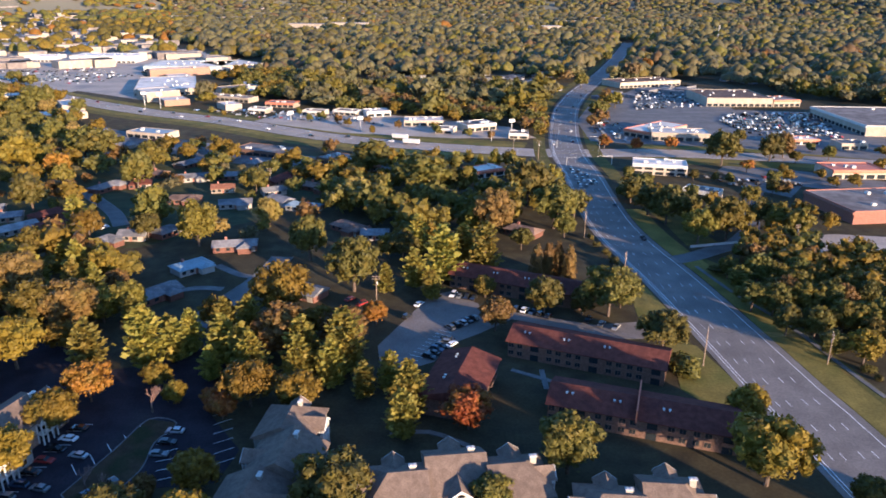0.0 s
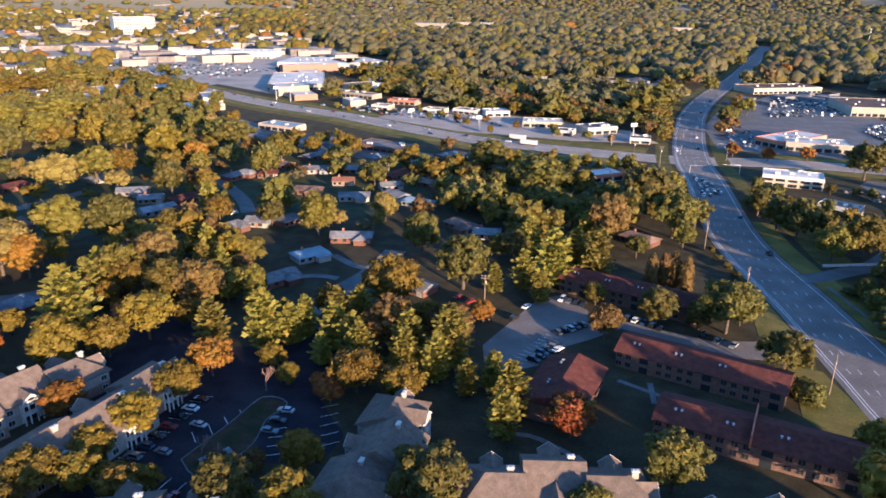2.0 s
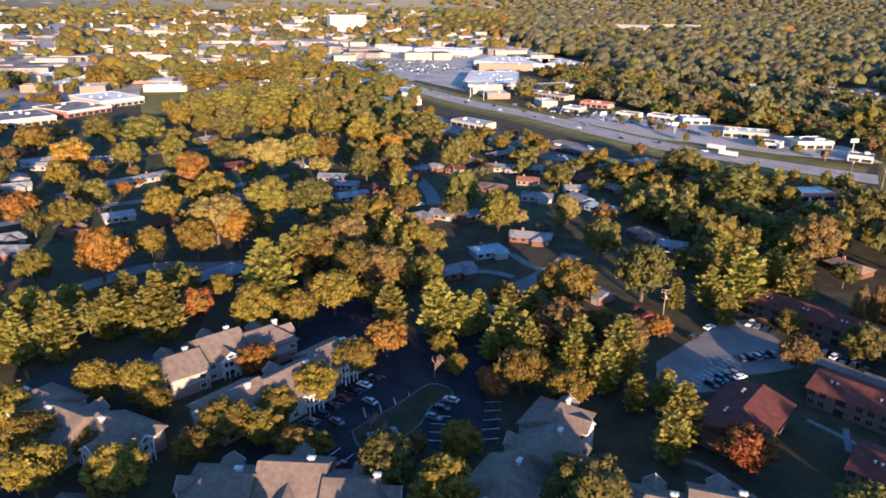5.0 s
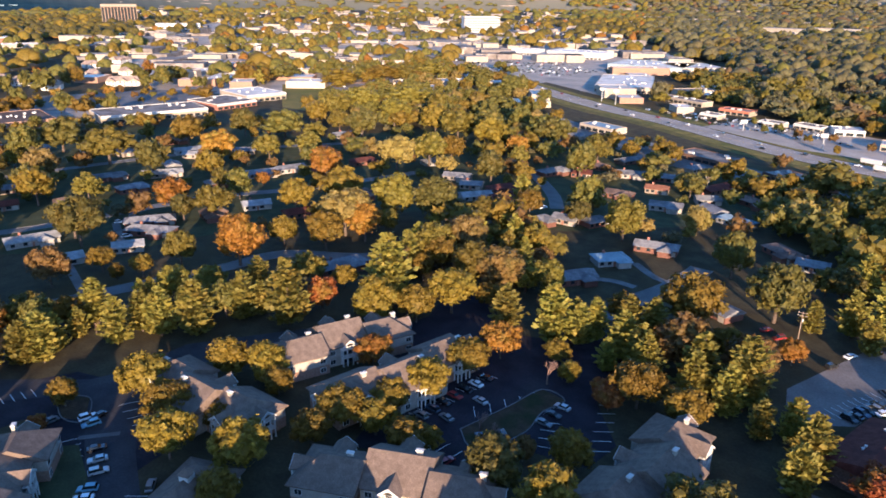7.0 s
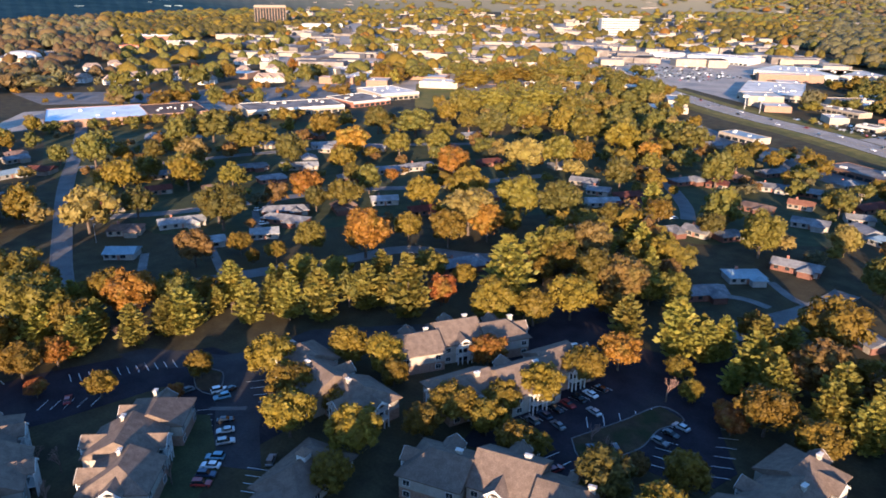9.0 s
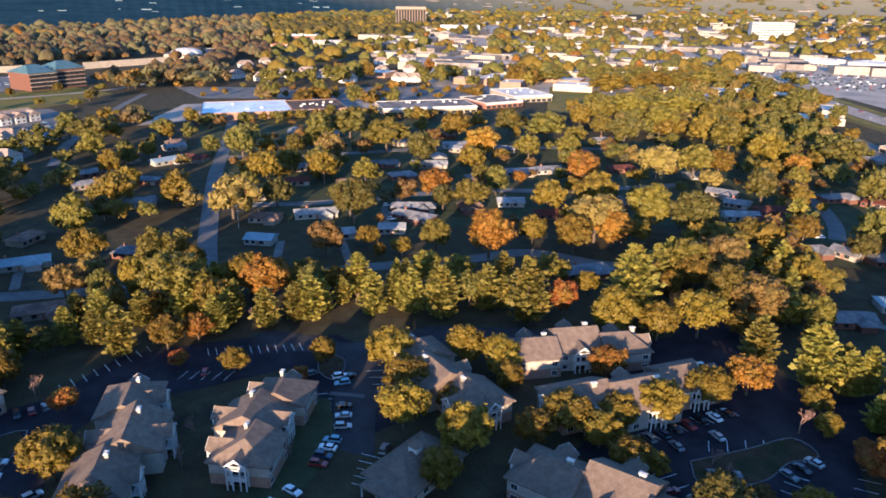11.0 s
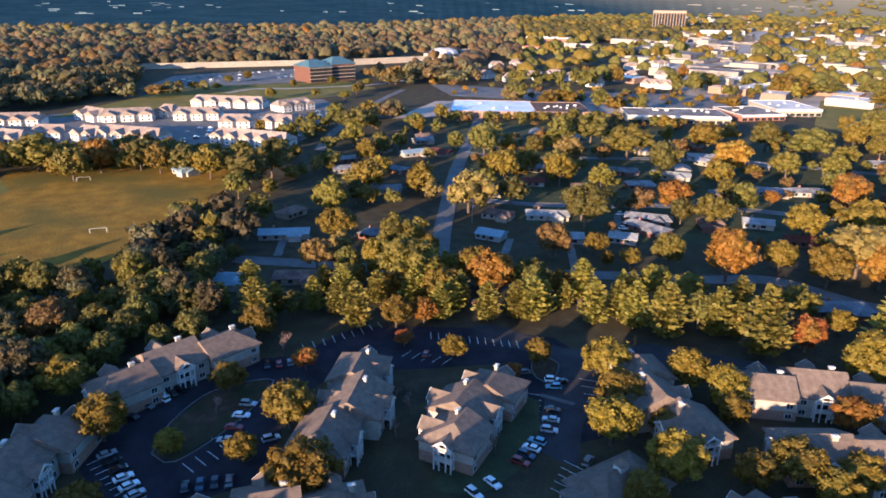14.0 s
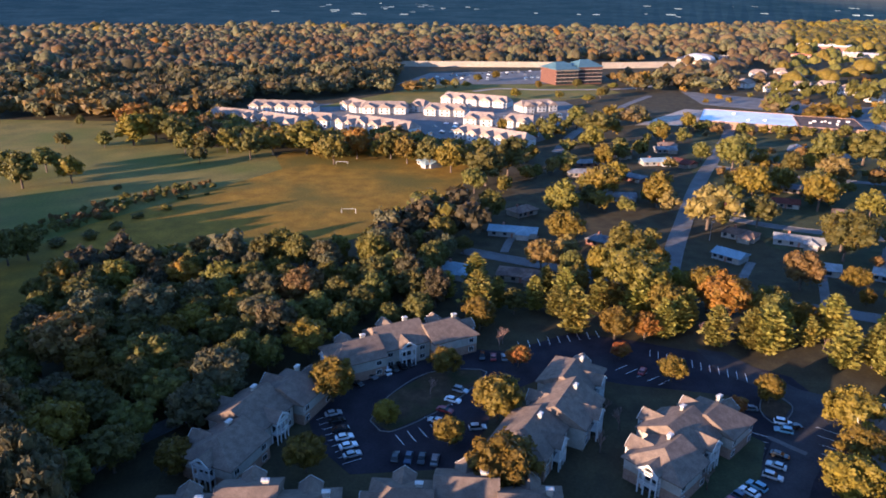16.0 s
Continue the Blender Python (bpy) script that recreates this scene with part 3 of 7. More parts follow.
def pine_cloud(seed, tiers, per, size, narrow=1.0):
    """Flat, well parted tiers of boughs whose tips turn up, 1 wide and 1 high; the outline is a ragged column."""
    r = np.random.RandomState(seed)
    v, f = [], []
    for t in range(tiers):
        u_ = t / (tiers - 1)
        z = 0.1 + 0.86 * u_
        reach = 0.47 * (1 - u_ ** 2.3) ** 0.75 * (0.72 + 0.28 * min(1, u_ * 5)) * r.uniform(0.8, 1.12) * narrow + 0.045
        boughs = 9 if u_ < 0.6 else 7 if u_ < 0.85 else 4
        for j in range(boughs):
            a = 2 * math.pi * (j + r.uniform(-0.3, 0.3)) / boughs + t * 0.9
            out = np.array([math.cos(a), math.sin(a), 0])
            side = np.array([-math.sin(a), math.cos(a), 0])
            R = reach * r.uniform(0.66, 1.12)
            lift = r.uniform(-0.012, 0.03)
            for i in range(per):
                u = (i + r.uniform(0.3, 1)) / per
                p = out * R * u + side * r.uniform(-1, 1) * 0.13 * (1.1 - u * 0.55) + np.array([0, 0, z + 0.055 * u * u - 0.015 * u + lift + r.uniform(-0.008, 0.008)])
                d = out * r.uniform(0.3, 1.1) + side * r.uniform(-0.9, 0.9) + np.array([0, 0, r.uniform(0.0, 0.35)])
                d /= np.linalg.norm(d)
                b = np.cross(d, np.array([0, 0, 1.0]) + r.normal(size=3) * 0.75)
                b /= np.linalg.norm(b)
                k = size * r.uniform(0.65, 1.2)
                q = len(v)
                v += [p - d * k, p - b * k * 0.5, p + d * k, p + b * k * 0.5 + np.array([0, 0, k * 0.1])]
                f += [(q, q + 1, q + 2), (q, q + 2, q + 3)]
    return v, f


def trunk_mesh(name, seed, top, limbs, radius=0.022):
    r = random.Random(seed)
    s = Shape()
    s.tube((0, 0, -0.02), (0.005, 0.0, top * 0.45), radius * 1.3, radius, 7)
    s.tube((0.005, 0, top * 0.45), (0, 0.01, top), radius, radius * 0.35, 6)
    for i in range(limbs):
        a = i * 2.4 + r.uniform(-0.3, 0.3)
        z = top * r.uniform(0.38, 0.7)
        s.tube((0, 0, z), (0.28 * math.cos(a), 0.28 * math.sin(a), z + r.uniform(0.1, 0.25)), radius * 0.55, radius * 0.18, 5)
    return s.mesh(name, BARK)


def bare_mesh(name, seed):
    r = random.Random(seed)
    s = Shape()

    def grow(a, d, length, rad, level):
        b = a + d * length
        s.tube(a, b, rad, rad * 0.6, 4 if level else 6)
        if level < 4:
            for i in range(4 if level < 2 else 3):
                e = (d + Vector((r.uniform(-1, 1), r.uniform(-1, 1), r.uniform(-0.2, 0.7))) * 0.75).normalized()
                grow(a + d * length * r.uniform(0.55, 1.0), e, length * r.uniform(0.55, 0.75), rad * 0.55, level + 1)
    grow(Vector((0, 0, -0.02)), Vector((0, 0, 1)), 0.34, 0.02, 0)
    return s.mesh(name, TWIG)


LABELS = {
    "dark_wood": "woodland tree with evening shade put into its dark leaf colour",
    "olive_maple": "olive-gold maple just turning for autumn",
    "golden_maple": "golden-yellow autumn maple with a lumpy crown", "pale_maple": "pale straw-gold autumn tree with a broad crown",
    "green_oak": "dark olive-green broadleaf tree turning at its edges", "pine": "tall white pine with layered olive boughs",
    "orange_maple": "orange autumn maple glowing in evening sun", "red_maple": "red and gold autumn maple",
    "bare_tree": "leafless grey-brown tree with fine twigs", "brown_oak": "russet-brown oak with thinning leaves",
    "shrub": "low olive-green roadside shrub", "green_wood": "dull olive woodland tree at the edge of a meadow", "cypress": "narrow brownish evergreen in a clipped row",
}
NAMES = {"golden_maple": "maple_tree", "olive_maple": "maple_tree", "green_wood": "hickory_tree", "dark_wood": "hickory_tree", "pale_maple": "ash_tree", "green_oak": "oak_tree", "pine": "pine_tree", "orange_maple": "sugar_maple", "red_maple": "sugar_maple", "bare_tree": "bare_tree", "brown_oak": "red_oak", "shrub": "shrub", "cypress": "arborvitae"}
FORMS = ["round", "spread", "tall", "round", "spread", "round"]
MODELS = {}


def tree_models(kind):
    """The near and far forms of one kind of tree, each 1 wide and 1 high: trunk and crown."""
    if kind in MODELS:
        return MODELS[kind]
    near, far = [], []
    for i in range(2 if kind in ("bare_tree", "cypress", "shrub") else 4):
        seed = sum(map(ord, kind)) + i * 31
        for out, count, size, lumps in ((near, 1300, 0.04, 34), (far, 400, 0.066, 18)):
            if kind == "pine":
                v, f = pine_cloud(seed, 11, 14, 0.078) if out is near else pine_cloud(seed, 9, 6, 0.14)
            elif kind == "cypress":
                v, f = leaf_cloud([(0, 0, 0.3, 0.42, 0.42, 0.3), (0, 0, 0.6, 0.36, 0.36, 0.3), (0, 0, 0.85, 0.2, 0.2, 0.16)], count // 2, size * 1.3, seed)
            elif kind == "shrub":
                v, f = leaf_cloud([(0, 0, 0.4, 0.4, 0.4, 0.4), (0.25, 0.1, 0.4, 0.25, 0.25, 0.35), (-0.22, -0.2, 0.45, 0.28, 0.25, 0.4)], count // 3, size * 1.8, seed)
            elif kind == "bare_tree":
                out.append((trunk_mesh("trunk", seed, 0.3, 0), bare_mesh("branches", seed)))
                continue
            else:
                v, f = leaf_cloud(crown_lumps(seed, FORMS[i], lumps), count, size, seed)
            out.append((trunk_mesh("trunk", seed, 0.95 if kind == "pine" else 0.7, 0 if kind in ("pine", "cypress") else 6, 0.016 if kind == "pine" else 0.024), mesh("crown", v, f, LEAF[kind])))
    MODELS[kind] = (near, far)
    return MODELS[kind]


FIRST = {}


def plant(kind, rows):
    """Trees of one kind: x, y, height and width of the crown in metres."""
    if kind == "golden_maple":
        later = [q for q in rows if math.hypot(q[0], q[1]) > 235 and ((q[0] * 7 + q[1] * 3) % 5 < 3 or (q[0] > -130 and q[1] > 205))]
        rows = [q for q in rows if q not in later]
        if later:
            plant("olive_maple", later)
    near, far = tree_models(kind)
    for x, y, h, w in rows:
        d = math.hypot(x, y)
        pool = near if d < 340 else far
        grow = 1.22 if d < 260 else 1.12
        i = rng.randrange(len(pool))
        key = (kind, d < 340, i)
        m = Matrix.LocRotScale((x, y, 0), Euler((0, 0, rng.uniform(0, 6.28))), (w * grow, w * grow, h * 1.04))
        if key not in FIRST:
            t = thing(NAMES[kind], LABELS[kind], "shrub" if kind == "shrub" else "tree", m, group=kind.replace("_", " ") + "s")
            part("trunk", pool[i][0], t)
            part("crown", pool[i][1], t)
            FIRST[key] = t
        else:
            first = FIRST[key].scale
            copy_thing(FIRST[key], m @ Matrix.Diagonal((1 / first.x, 1 / first.y, 1 / first.z, 1)))
        KEEP_OUT.append((x, y, w * 0.36))


# ---- buildings ----


def solid_roof(x0, x1, y0, y1, eave, ridge, hip0, hip1, fascia=0.28):
    """A closed roof with its ridge along x; hip0 and hip1 are how far the ridge stops short of the ends."""
    c = (y0 + y1) / 2
    v = [(x0, y0, eave), (x1, y0, eave), (x1, y1, eave), (x0, y1, eave), (x0 + hip0, c, ridge), (x1 - hip1, c, ridge)]
    v += [(x, y, eave - fascia) for x, y, z in v[:4]]
    f = [(0, 1, 5, 4), (2, 3, 4, 5), (3, 0, 4), (1, 2, 5), (0, 6, 7, 1), (1, 7, 8, 2), (2, 8, 9, 3), (3, 9, 6, 0), (6, 9, 8, 7)]
    return v, f


def roof_mesh(material, *a):
    return mesh("roof", *solid_roof(*a), material)


def window_mesh(w, h, material, d=0.06):
    return Shape().box(-w / 2, -d, 0, w / 2, 0.02, h).mesh("pane", material)


def frame_mesh(w, h, material=None):
    s = Shape()
    for x0, x1, z0, z1 in ((-w / 2 - 0.12, -w / 2, -0.12, h + 0.12), (w / 2, w / 2 + 0.12, -0.12, h + 0.12), (-w / 2, w / 2, h, h + 0.12), (-w / 2, w / 2, -0.12, 0), (-0.04, 0.04, 0, h)):
        s.box(x0, -0.1, z0, x1, 0.02, z1)
    return s.mesh("window_frame", material or WHITE)


WIN = {k: (frame_mesh(*k), window_mesh(*k, GLASS)) for k in ((1.6, 1.4), (1.0, 1.4), (2.2, 1.4), (2.6, 2.2))}


BROWNFRAME = frame_mesh(1.6, 1.4, surface("brown_window_trim", (0.10, 0.065, 0.05), (0.15, 0.10, 0.075), 1.0, rough=0.7))


def window(parent, size, at, trim=None):
    fr_ = part("window", trim or WIN[size][0], parent, at=at)
    part("pane", WIN[size][1], fr_, "dark glass pane")


def bay_meshes():
    """A white two-storey balcony bay with an arched top and a gable."""
    f = Shape()
    for x in (-2.3, -0.9, 0.9, 2.3):
        f.box(x - 0.16, -1.9, 0, x + 0.16, -1.6, 6.4 if abs(x) > 2 else 6.9)
    for z in (2.7, 5.5):
        f.box(-2.45, -1.95, z, 2.45, 0, z + 0.3)
    for k in range(10):
        a, b = math.pi * k / 10, math.pi * (k + 1) / 10
        q = [(r * math.cos(t), z) for t in (a, b) for r, z in ((1.75, 6.2 + 1.75 * math.sin(t)), (1.45, 6.2 + 1.45 * math.sin(t)))]
        f.add([(x, y, z) for y in (-1.98, -1.7) for x, z in q], [(0, 1, 3, 2), (4, 6, 7, 5), (0, 2, 6, 4), (1, 5, 7, 3)])
    f.box(-2.4, -0.1, 0, -1.9, 0.0, 6.4).box(1.9, -0.1, 0, 2.4, 0.0, 6.4)
    comb = [(2.2, 0.85), (-2.2, 0.85), (-2.2, -0.02)]
    for i in range(15):
        x = -2.14 + i * 0.302
        comb += [(x, -0.02), (x, 0.75), (x + 0.24, 0.75), (x + 0.24, -0.02)]
    comb += [(2.2, -0.02)]
    n = len(comb)
    r = Shape().add([(x, y, z) for y in (-1.84, -1.78) for x, z in comb], [tuple(range(n)), tuple(range(n, 2 * n))[::-1]] + [(i, n + i, n + (i + 1) % n, (i + 1) % n) for i in range(n)])
    g_ = Shape().box(-1.9, -0.12, 0.2, 1.9, -0.06, 2.5).box(-1.9, -0.12, 3.1, 1.9, -0.06, 5.4).box(-1.5, -0.12, 5.9, 1.5, -0.06, 7.4)
    t = Shape()
    t.add([(-2.7, -2.2, 6.7), (2.7, -2.2, 6.7), (0, -2.2, 8.7), (-2.7, 4.0, 6.7), (2.7, 4.0, 6.7), (0, 4.0, 8.7)], [(0, 2, 5, 3), (1, 4, 5, 2), (3, 5, 4)])
    t.add([(-2.7, -2.2, 6.45), (2.7, -2.2, 6.45), (0, -2.2, 8.45), (-2.7, 4.0, 6.45), (2.7, 4.0, 6.45), (0, 4.0, 8.45)], [(0, 3, 5, 2), (1, 2, 5, 4)])
    w = Shape()
    for a, b in (((-2.7, 6.45), (0, 8.45)), ((0, 8.45), (2.7, 6.45))):
        w.add([(a[0], y, a[1] + d) for y in (-2.24, -2.14) for d in (-0.25, 0.3)] + [(b[0], y, b[1] + d) for y in (-2.24, -2.14) for d in (-0.25, 0.3)], [(0, 1, 5, 4), (2, 6, 7, 3), (1, 3, 7, 5), (0, 4, 6, 2)])
    return f.mesh("balcony_frame", WHITE), r.mesh("rail", WHITE), g_.mesh("balcony_door", GLASS), t.mesh("gable_roof", TANROOF), w.mesh("verge_board", WHITE)


BAY = bay_meshes()
CHIM = Shape().box(-0.7, -0.4, 0, 0.7, 0.4, 1.9).mesh("chimney", SIDING), Shape().box(-0.9, -0.55, 1.9, 0.9, 0.55, 2.1).box(-0.55, -0.3, 2.1, -0.2, 0.3, 2.25).box(0.2, -0.3, 2.1, 0.55, 0.3, 2.25).mesh("chimney_cap", WHITE)


def bay(b, x, y, turn):
    f = part("balcony", BAY[0], b, "white arched balcony bay", pose(x, y, 0, 0, 0, turn))
    for z in (3.0, 5.8):
        part("rail", BAY[1], f, at=pose(0, 0, z))
    for name, me in zip(("balcony_door", "gable_roof", "verge_board"), BAY[2:]):
        part(name, me, f)


def chimney(b, x, y, z, turn=0):
    c = part("chimney", CHIM[0], b, at=pose(x, y, z, 0, 0, turn))
    part("chimney_cap", CHIM[1], c, "white metal cap")


def apartments(x1, y1, x2, y2, flip=1, steps=3, width=17.0):
    """A stepped two-storey block; the line runs under the ridge."""
    mid = Vector(((x1 + x2) / 2, (y1 + y2) / 2))
    L = math.hypot(x2 - x1, y2 - y1) + 9.0
    b = thing("apartment_building", "two-storey apartment block with stepped tan shingle roofs and cream siding", "building", pose(mid.x, mid.y, 0, 0, 0, math.degrees(math.atan2(y2 - y1, x2 - x1))), group="tan-roofed apartment blocks")
    cut = [-L / 2 + L * i / steps for i in range(steps + 1)]
    for i in range(steps):
        a, e = cut[i], cut[i + 1]
        off = flip * (1.8 if i % 2 else -1.8)
        hi = 10.8 if i % 2 else 10.0
        w = width * (1.0 if i % 2 else 0.92)
        part("wall", Shape().box(a + 0.5, off - w / 2 + 0.6, 0, e - 0.5 if i == steps - 1 else e + 0.02 * i, off + w / 2 - 0.6, 6.1).mesh("wall", SIDING if i % 2 else STONE), b)
        part("wall", Shape().box(a + 0.48, off - w / 2 + 0.57, 3.0, e - 0.48 if i == steps - 1 else e + 0.02 * i, off + w / 2 - 0.57, 6.1).mesh("wall", SIDING), b)
        part("roof", roof_mesh(TANROOF, a - (0.4 if i == 0 else 0.1 * i), e + 0.4, off - w / 2, off + w / 2, 6.3, hi, 5.5 if i == 0 else 0.0, 5.5 if i == steps - 1 else 0.0), b)
        c = (a + e) / 2
        for side, turn in ((-1, 0), (1, 180)):
            if i % 2 or side == flip:
                bay(b, c, off + side * (w / 2 - 0.6), turn)
            for k in (-1, 1):
                for z in (0.9, 3.9):
                    window(b, (1.6, 1.4), pose(c + k * (2.9 + (e - a - 5.8) / 4), off + side * (w / 2 - 0.56), z, 0, 0, turn))
        chimney(b, c + 3.9, off + 1.5 * flip, hi - 1.6)
    for end, turn in ((-1, -90), (1, 90)):
        off = flip * (-1.8 if end < 0 or steps % 2 else 1.8)
        bay(b, end * (L / 2 - 0.5), off, turn)
    KEEP_OUT.extend((mid.x + (x2 - x1) * k / 6, mid.y + (y2 - y1) * k / 6, 8.5) for k in (-3, -2, -1, 0, 1, 2, 3))
    return b


for row, flip, steps in (
    ((-141.9, 37.8, -163.7, 56.7), 1, 3), ((-144.7, 8.9, -181.7, 24.8), -1, 3), ((-185.6, -46.8, -207.0, -14.6), 1, 3),
    ((-134.7, -65.9, -167.7, -55.4), 1, 3), ((-129.1, 97.5, -163.2, 98.7), 1, 3), ((-146.8, 127.9, -132.9, 158.8), 1, 3),
    ((-116.2, 118.0, -105.7, 158.8), -1, 3), ((-100.0, 95.1, -66.0, 108.7), 1, 3), ((-39.7, 119.9, -35.9, 154.6), -1, 3),
    ((-12.6, 129.4, 18.9, 133.7), 1, 3), ((33.2, 123.2, 51.8, 121.6), 1, 2), ((-122.9, -21.4, -123.9, 10.9), 1, 3), ((-113.1, -65.3, -118.1, -36.0), 1, 3),
):
    apartments(*row, flip=flip, steps=steps)

VENT = Shape().box(-0.2, -0.2, 0, 0.2, 0.2, 0.65).box(-0.32, -0.32, 0.65, 0.32, 0.32, 0.76).mesh("roof_vent", WHITE)


def red_apartments(x1, y1, x2, y2, width=15.5, eave=5.6, ridge=8.4):
    """A long brick block with a red-brown roof, windows in pairs and dark panels for shaded stairwells."""
    L = math.hypot(x2 - x1, y2 - y1)
    b = thing("apartment_building", "long brick apartment block with a red-brown shingle roof", "building", pose((x1 + x2) / 2, (y1 + y2) / 2, 0, 0, 0, math.degrees(math.atan2(y2 - y1, x2 - x1))), group="red-roofed apartment blocks")
    part("wall", Shape().box(-L / 2 + 0.6, -width / 2 + 1, 0, L / 2 - 0.6, width / 2 - 1, eave).mesh("wall", DARKBRICK), b)
    for e in (-1, 1):
        k = e * (L / 2 - 0.62)
        part("gable_wall", mesh("gable_wall", [(k, -width / 2 + 1, eave - 0.1), (k, width / 2 - 1, eave - 0.1), (k, 0, ridge - 0.4), (k - e * 0.3, -width / 2 + 1, eave - 0.1), (k - e * 0.3, width / 2 - 1, eave - 0.1), (k - e * 0.3, 0, ridge - 0.4)], [(0, 1, 2), (3, 5, 4), (0, 3, 4, 1), (1, 4, 5, 2), (2, 5, 3, 0)], SIDING), b)
    part("roof", roof_mesh(REDROOF, -L / 2, L / 2, -width / 2, width / 2, eave + 0.15, ridge, 0, 0), b)
    n = max(3, int(L / 6))
    for side, turn in ((-1, 0), (1, 180)):
        for i in range(n):
            x = -L / 2 + L * (i + 0.5) / n
            if i % 3 == 1:
                # A flat dark panel, not a hole: its colour is the stairwell's shade.
                st = part("stair_opening", Shape().box(-1.3, -0.08, 0, 1.3, 0.03, 5.2).mesh("stair_opening", GLASS), b, "dark flat panel in place of a shaded stairwell", pose(x, side * (width / 2 - 1), 0, 0, 0, turn))
                part("landing", Shape().box(-1.5, -0.9, 2.5, 1.5, 0, 2.75).box(-1.5, -0.9, 2.75, 1.5, -0.82, 3.6).mesh("landing", DARKBRICK), st)
            else:
                for dx in (-1.4, 1.4):
                    for z in (0.9, 3.5):
                        window(b, (1.6, 1.4), pose(x + dx, side * (width / 2 - 0.98), z, 0, 0, turn), BROWNFRAME)
    for i in range(max(2, int(L / 13))):
        for y in (-3.2,):
            x = -L / 2 + 5 + 12.5 * i + (1.5 if y > 0 else 0)
            part("roof_vent", VENT, b, "white roof vent", pose(x, y, ridge - (ridge - eave) * abs(y) / (width / 2) - 0.2))
            part("roof_vent", VENT, b, "white roof vent", pose(x + 1.5, y, ridge - (ridge - eave) * abs(y) / (width / 2) - 0.2))
    KEEP_OUT.extend((x1 + (x2 - x1) * k / 6, y1 + (y2 - y1) * k / 6, 8.5) for k in range(7))
    return b


red_apartments(22.7, 205.7, 67.9, 187.2)
third = red_apartments(29.8, 169.8, 76.3, 154.2)
part("party_wall", Shape().box(-1.2, -8.0, 5.0, -0.8, 8.0, 8.75).mesh("party_wall", TERRACOTTA), third, "red capped party wall across the roof")
red_apartments(5.0, 261.6, 54.1, 239.2)
red_apartments(9.0, 189.6, 1.1, 163.3, 18.0)


def clubhouse(x, y, turn):
    b = thing("clubhouse", "low clubhouse with a hipped grey-tan roof and a small cupola", "building", pose(x, y, 0, 0, 0, turn))
    part("wall", Shape().box(-10, -6.5, 0, 10, 6.5, 3.4).mesh("wall", SIDING), b)
    part("roof", roof_mesh(TANROOF, -11, 11, -7.5, 7.5, 3.5, 7.6, 7, 7), b)
    part("porch_roof", roof_mesh(TANROOF, -14, -9, -5, 5, 3.3, 4.6, 2, 0), b)
    c = part("cupola", Shape().box(-1.2, -1.2, 6.4, 1.2, 1.2, 8.6).mesh("cupola", WHITE), b, "white louvred cupola")
    part("cupola_roof", mesh("cupola_roof", [(-1.6, -1.6, 8.6), (1.6, -1.6, 8.6), (1.6, 1.6, 8.6), (-1.6, 1.6, 8.6), (0, 0, 10.2)], [(0, 1, 4), (1, 2, 4), (2, 3, 4), (3, 0, 4), (3, 2, 1, 0)], TANROOF), c)
    for i in range(5):
        for side, t in ((-1, 0), (1, 180)):
            window(b, (1.6, 1.4), pose(-8 + i * 4, side * 6.53, 0.9, 0, 0, t))
    for p in (-4.5, 0, 4.5):
        part("post", Shape().box(-13.6, p - 0.15, 0, -13.3, p + 0.15, 3.2).mesh("post", WHITE), b)
    KEEP_OUT.append((x, y, 13))


clubhouse(-119.0, 72.6, 108.0)

HOUSEBRICK = surface("dark_red_house_brick", (0.10, 0.05, 0.039), (0.15, 0.074, 0.055), 0.5, rough=0.9, fine=0.15, spread=0.2)
HOUSEWHITE = surface("weathered_white_clapboard", (0.215, 0.205, 0.19), (0.285, 0.272, 0.252), 2.0, rough=0.8, spread=0.12)
HOUSECREAM = surface("tan_clapboard", (0.18, 0.152, 0.122), (0.25, 0.212, 0.172), 2.0, rough=0.8, spread=0.15)
RUSTROOF = surface("rust_brown_shingles", (0.17, 0.075, 0.045), (0.24, 0.11, 0.065), 1.6, rough=0.9, fine=0.3, spread=0.15)
WALLS = {"brick": HOUSEBRICK, "cream": HOUSECREAM, "white": HOUSEWHITE, "brown": DARKBRICK}
ROOFS = {"grey": GREYROOF, "brown": BROWNROOF, "pale": PALEROOF, "red": REDROOF, "blue": BLUEROOF, "orange": RUSTROOF}
DOOR = Shape().box(-0.5, -0.07, 0, 0.5, 0.02, 2.05).mesh("door", gloss("painted_door", (0.22, 0.10, 0.07), 0.5))
GARAGE = Shape().box(-1.3, -0.07, 0, 1.3, 0.02, 2.1).box(-1.2, -0.1, 0.45, 1.2, -0.06, 0.5).box(-1.2, -0.1, 0.95, 1.2, -0.06, 1.0).box(-1.2, -0.1, 1.45, 1.2, -0.06, 1.5).mesh("garage_door", SIDING)


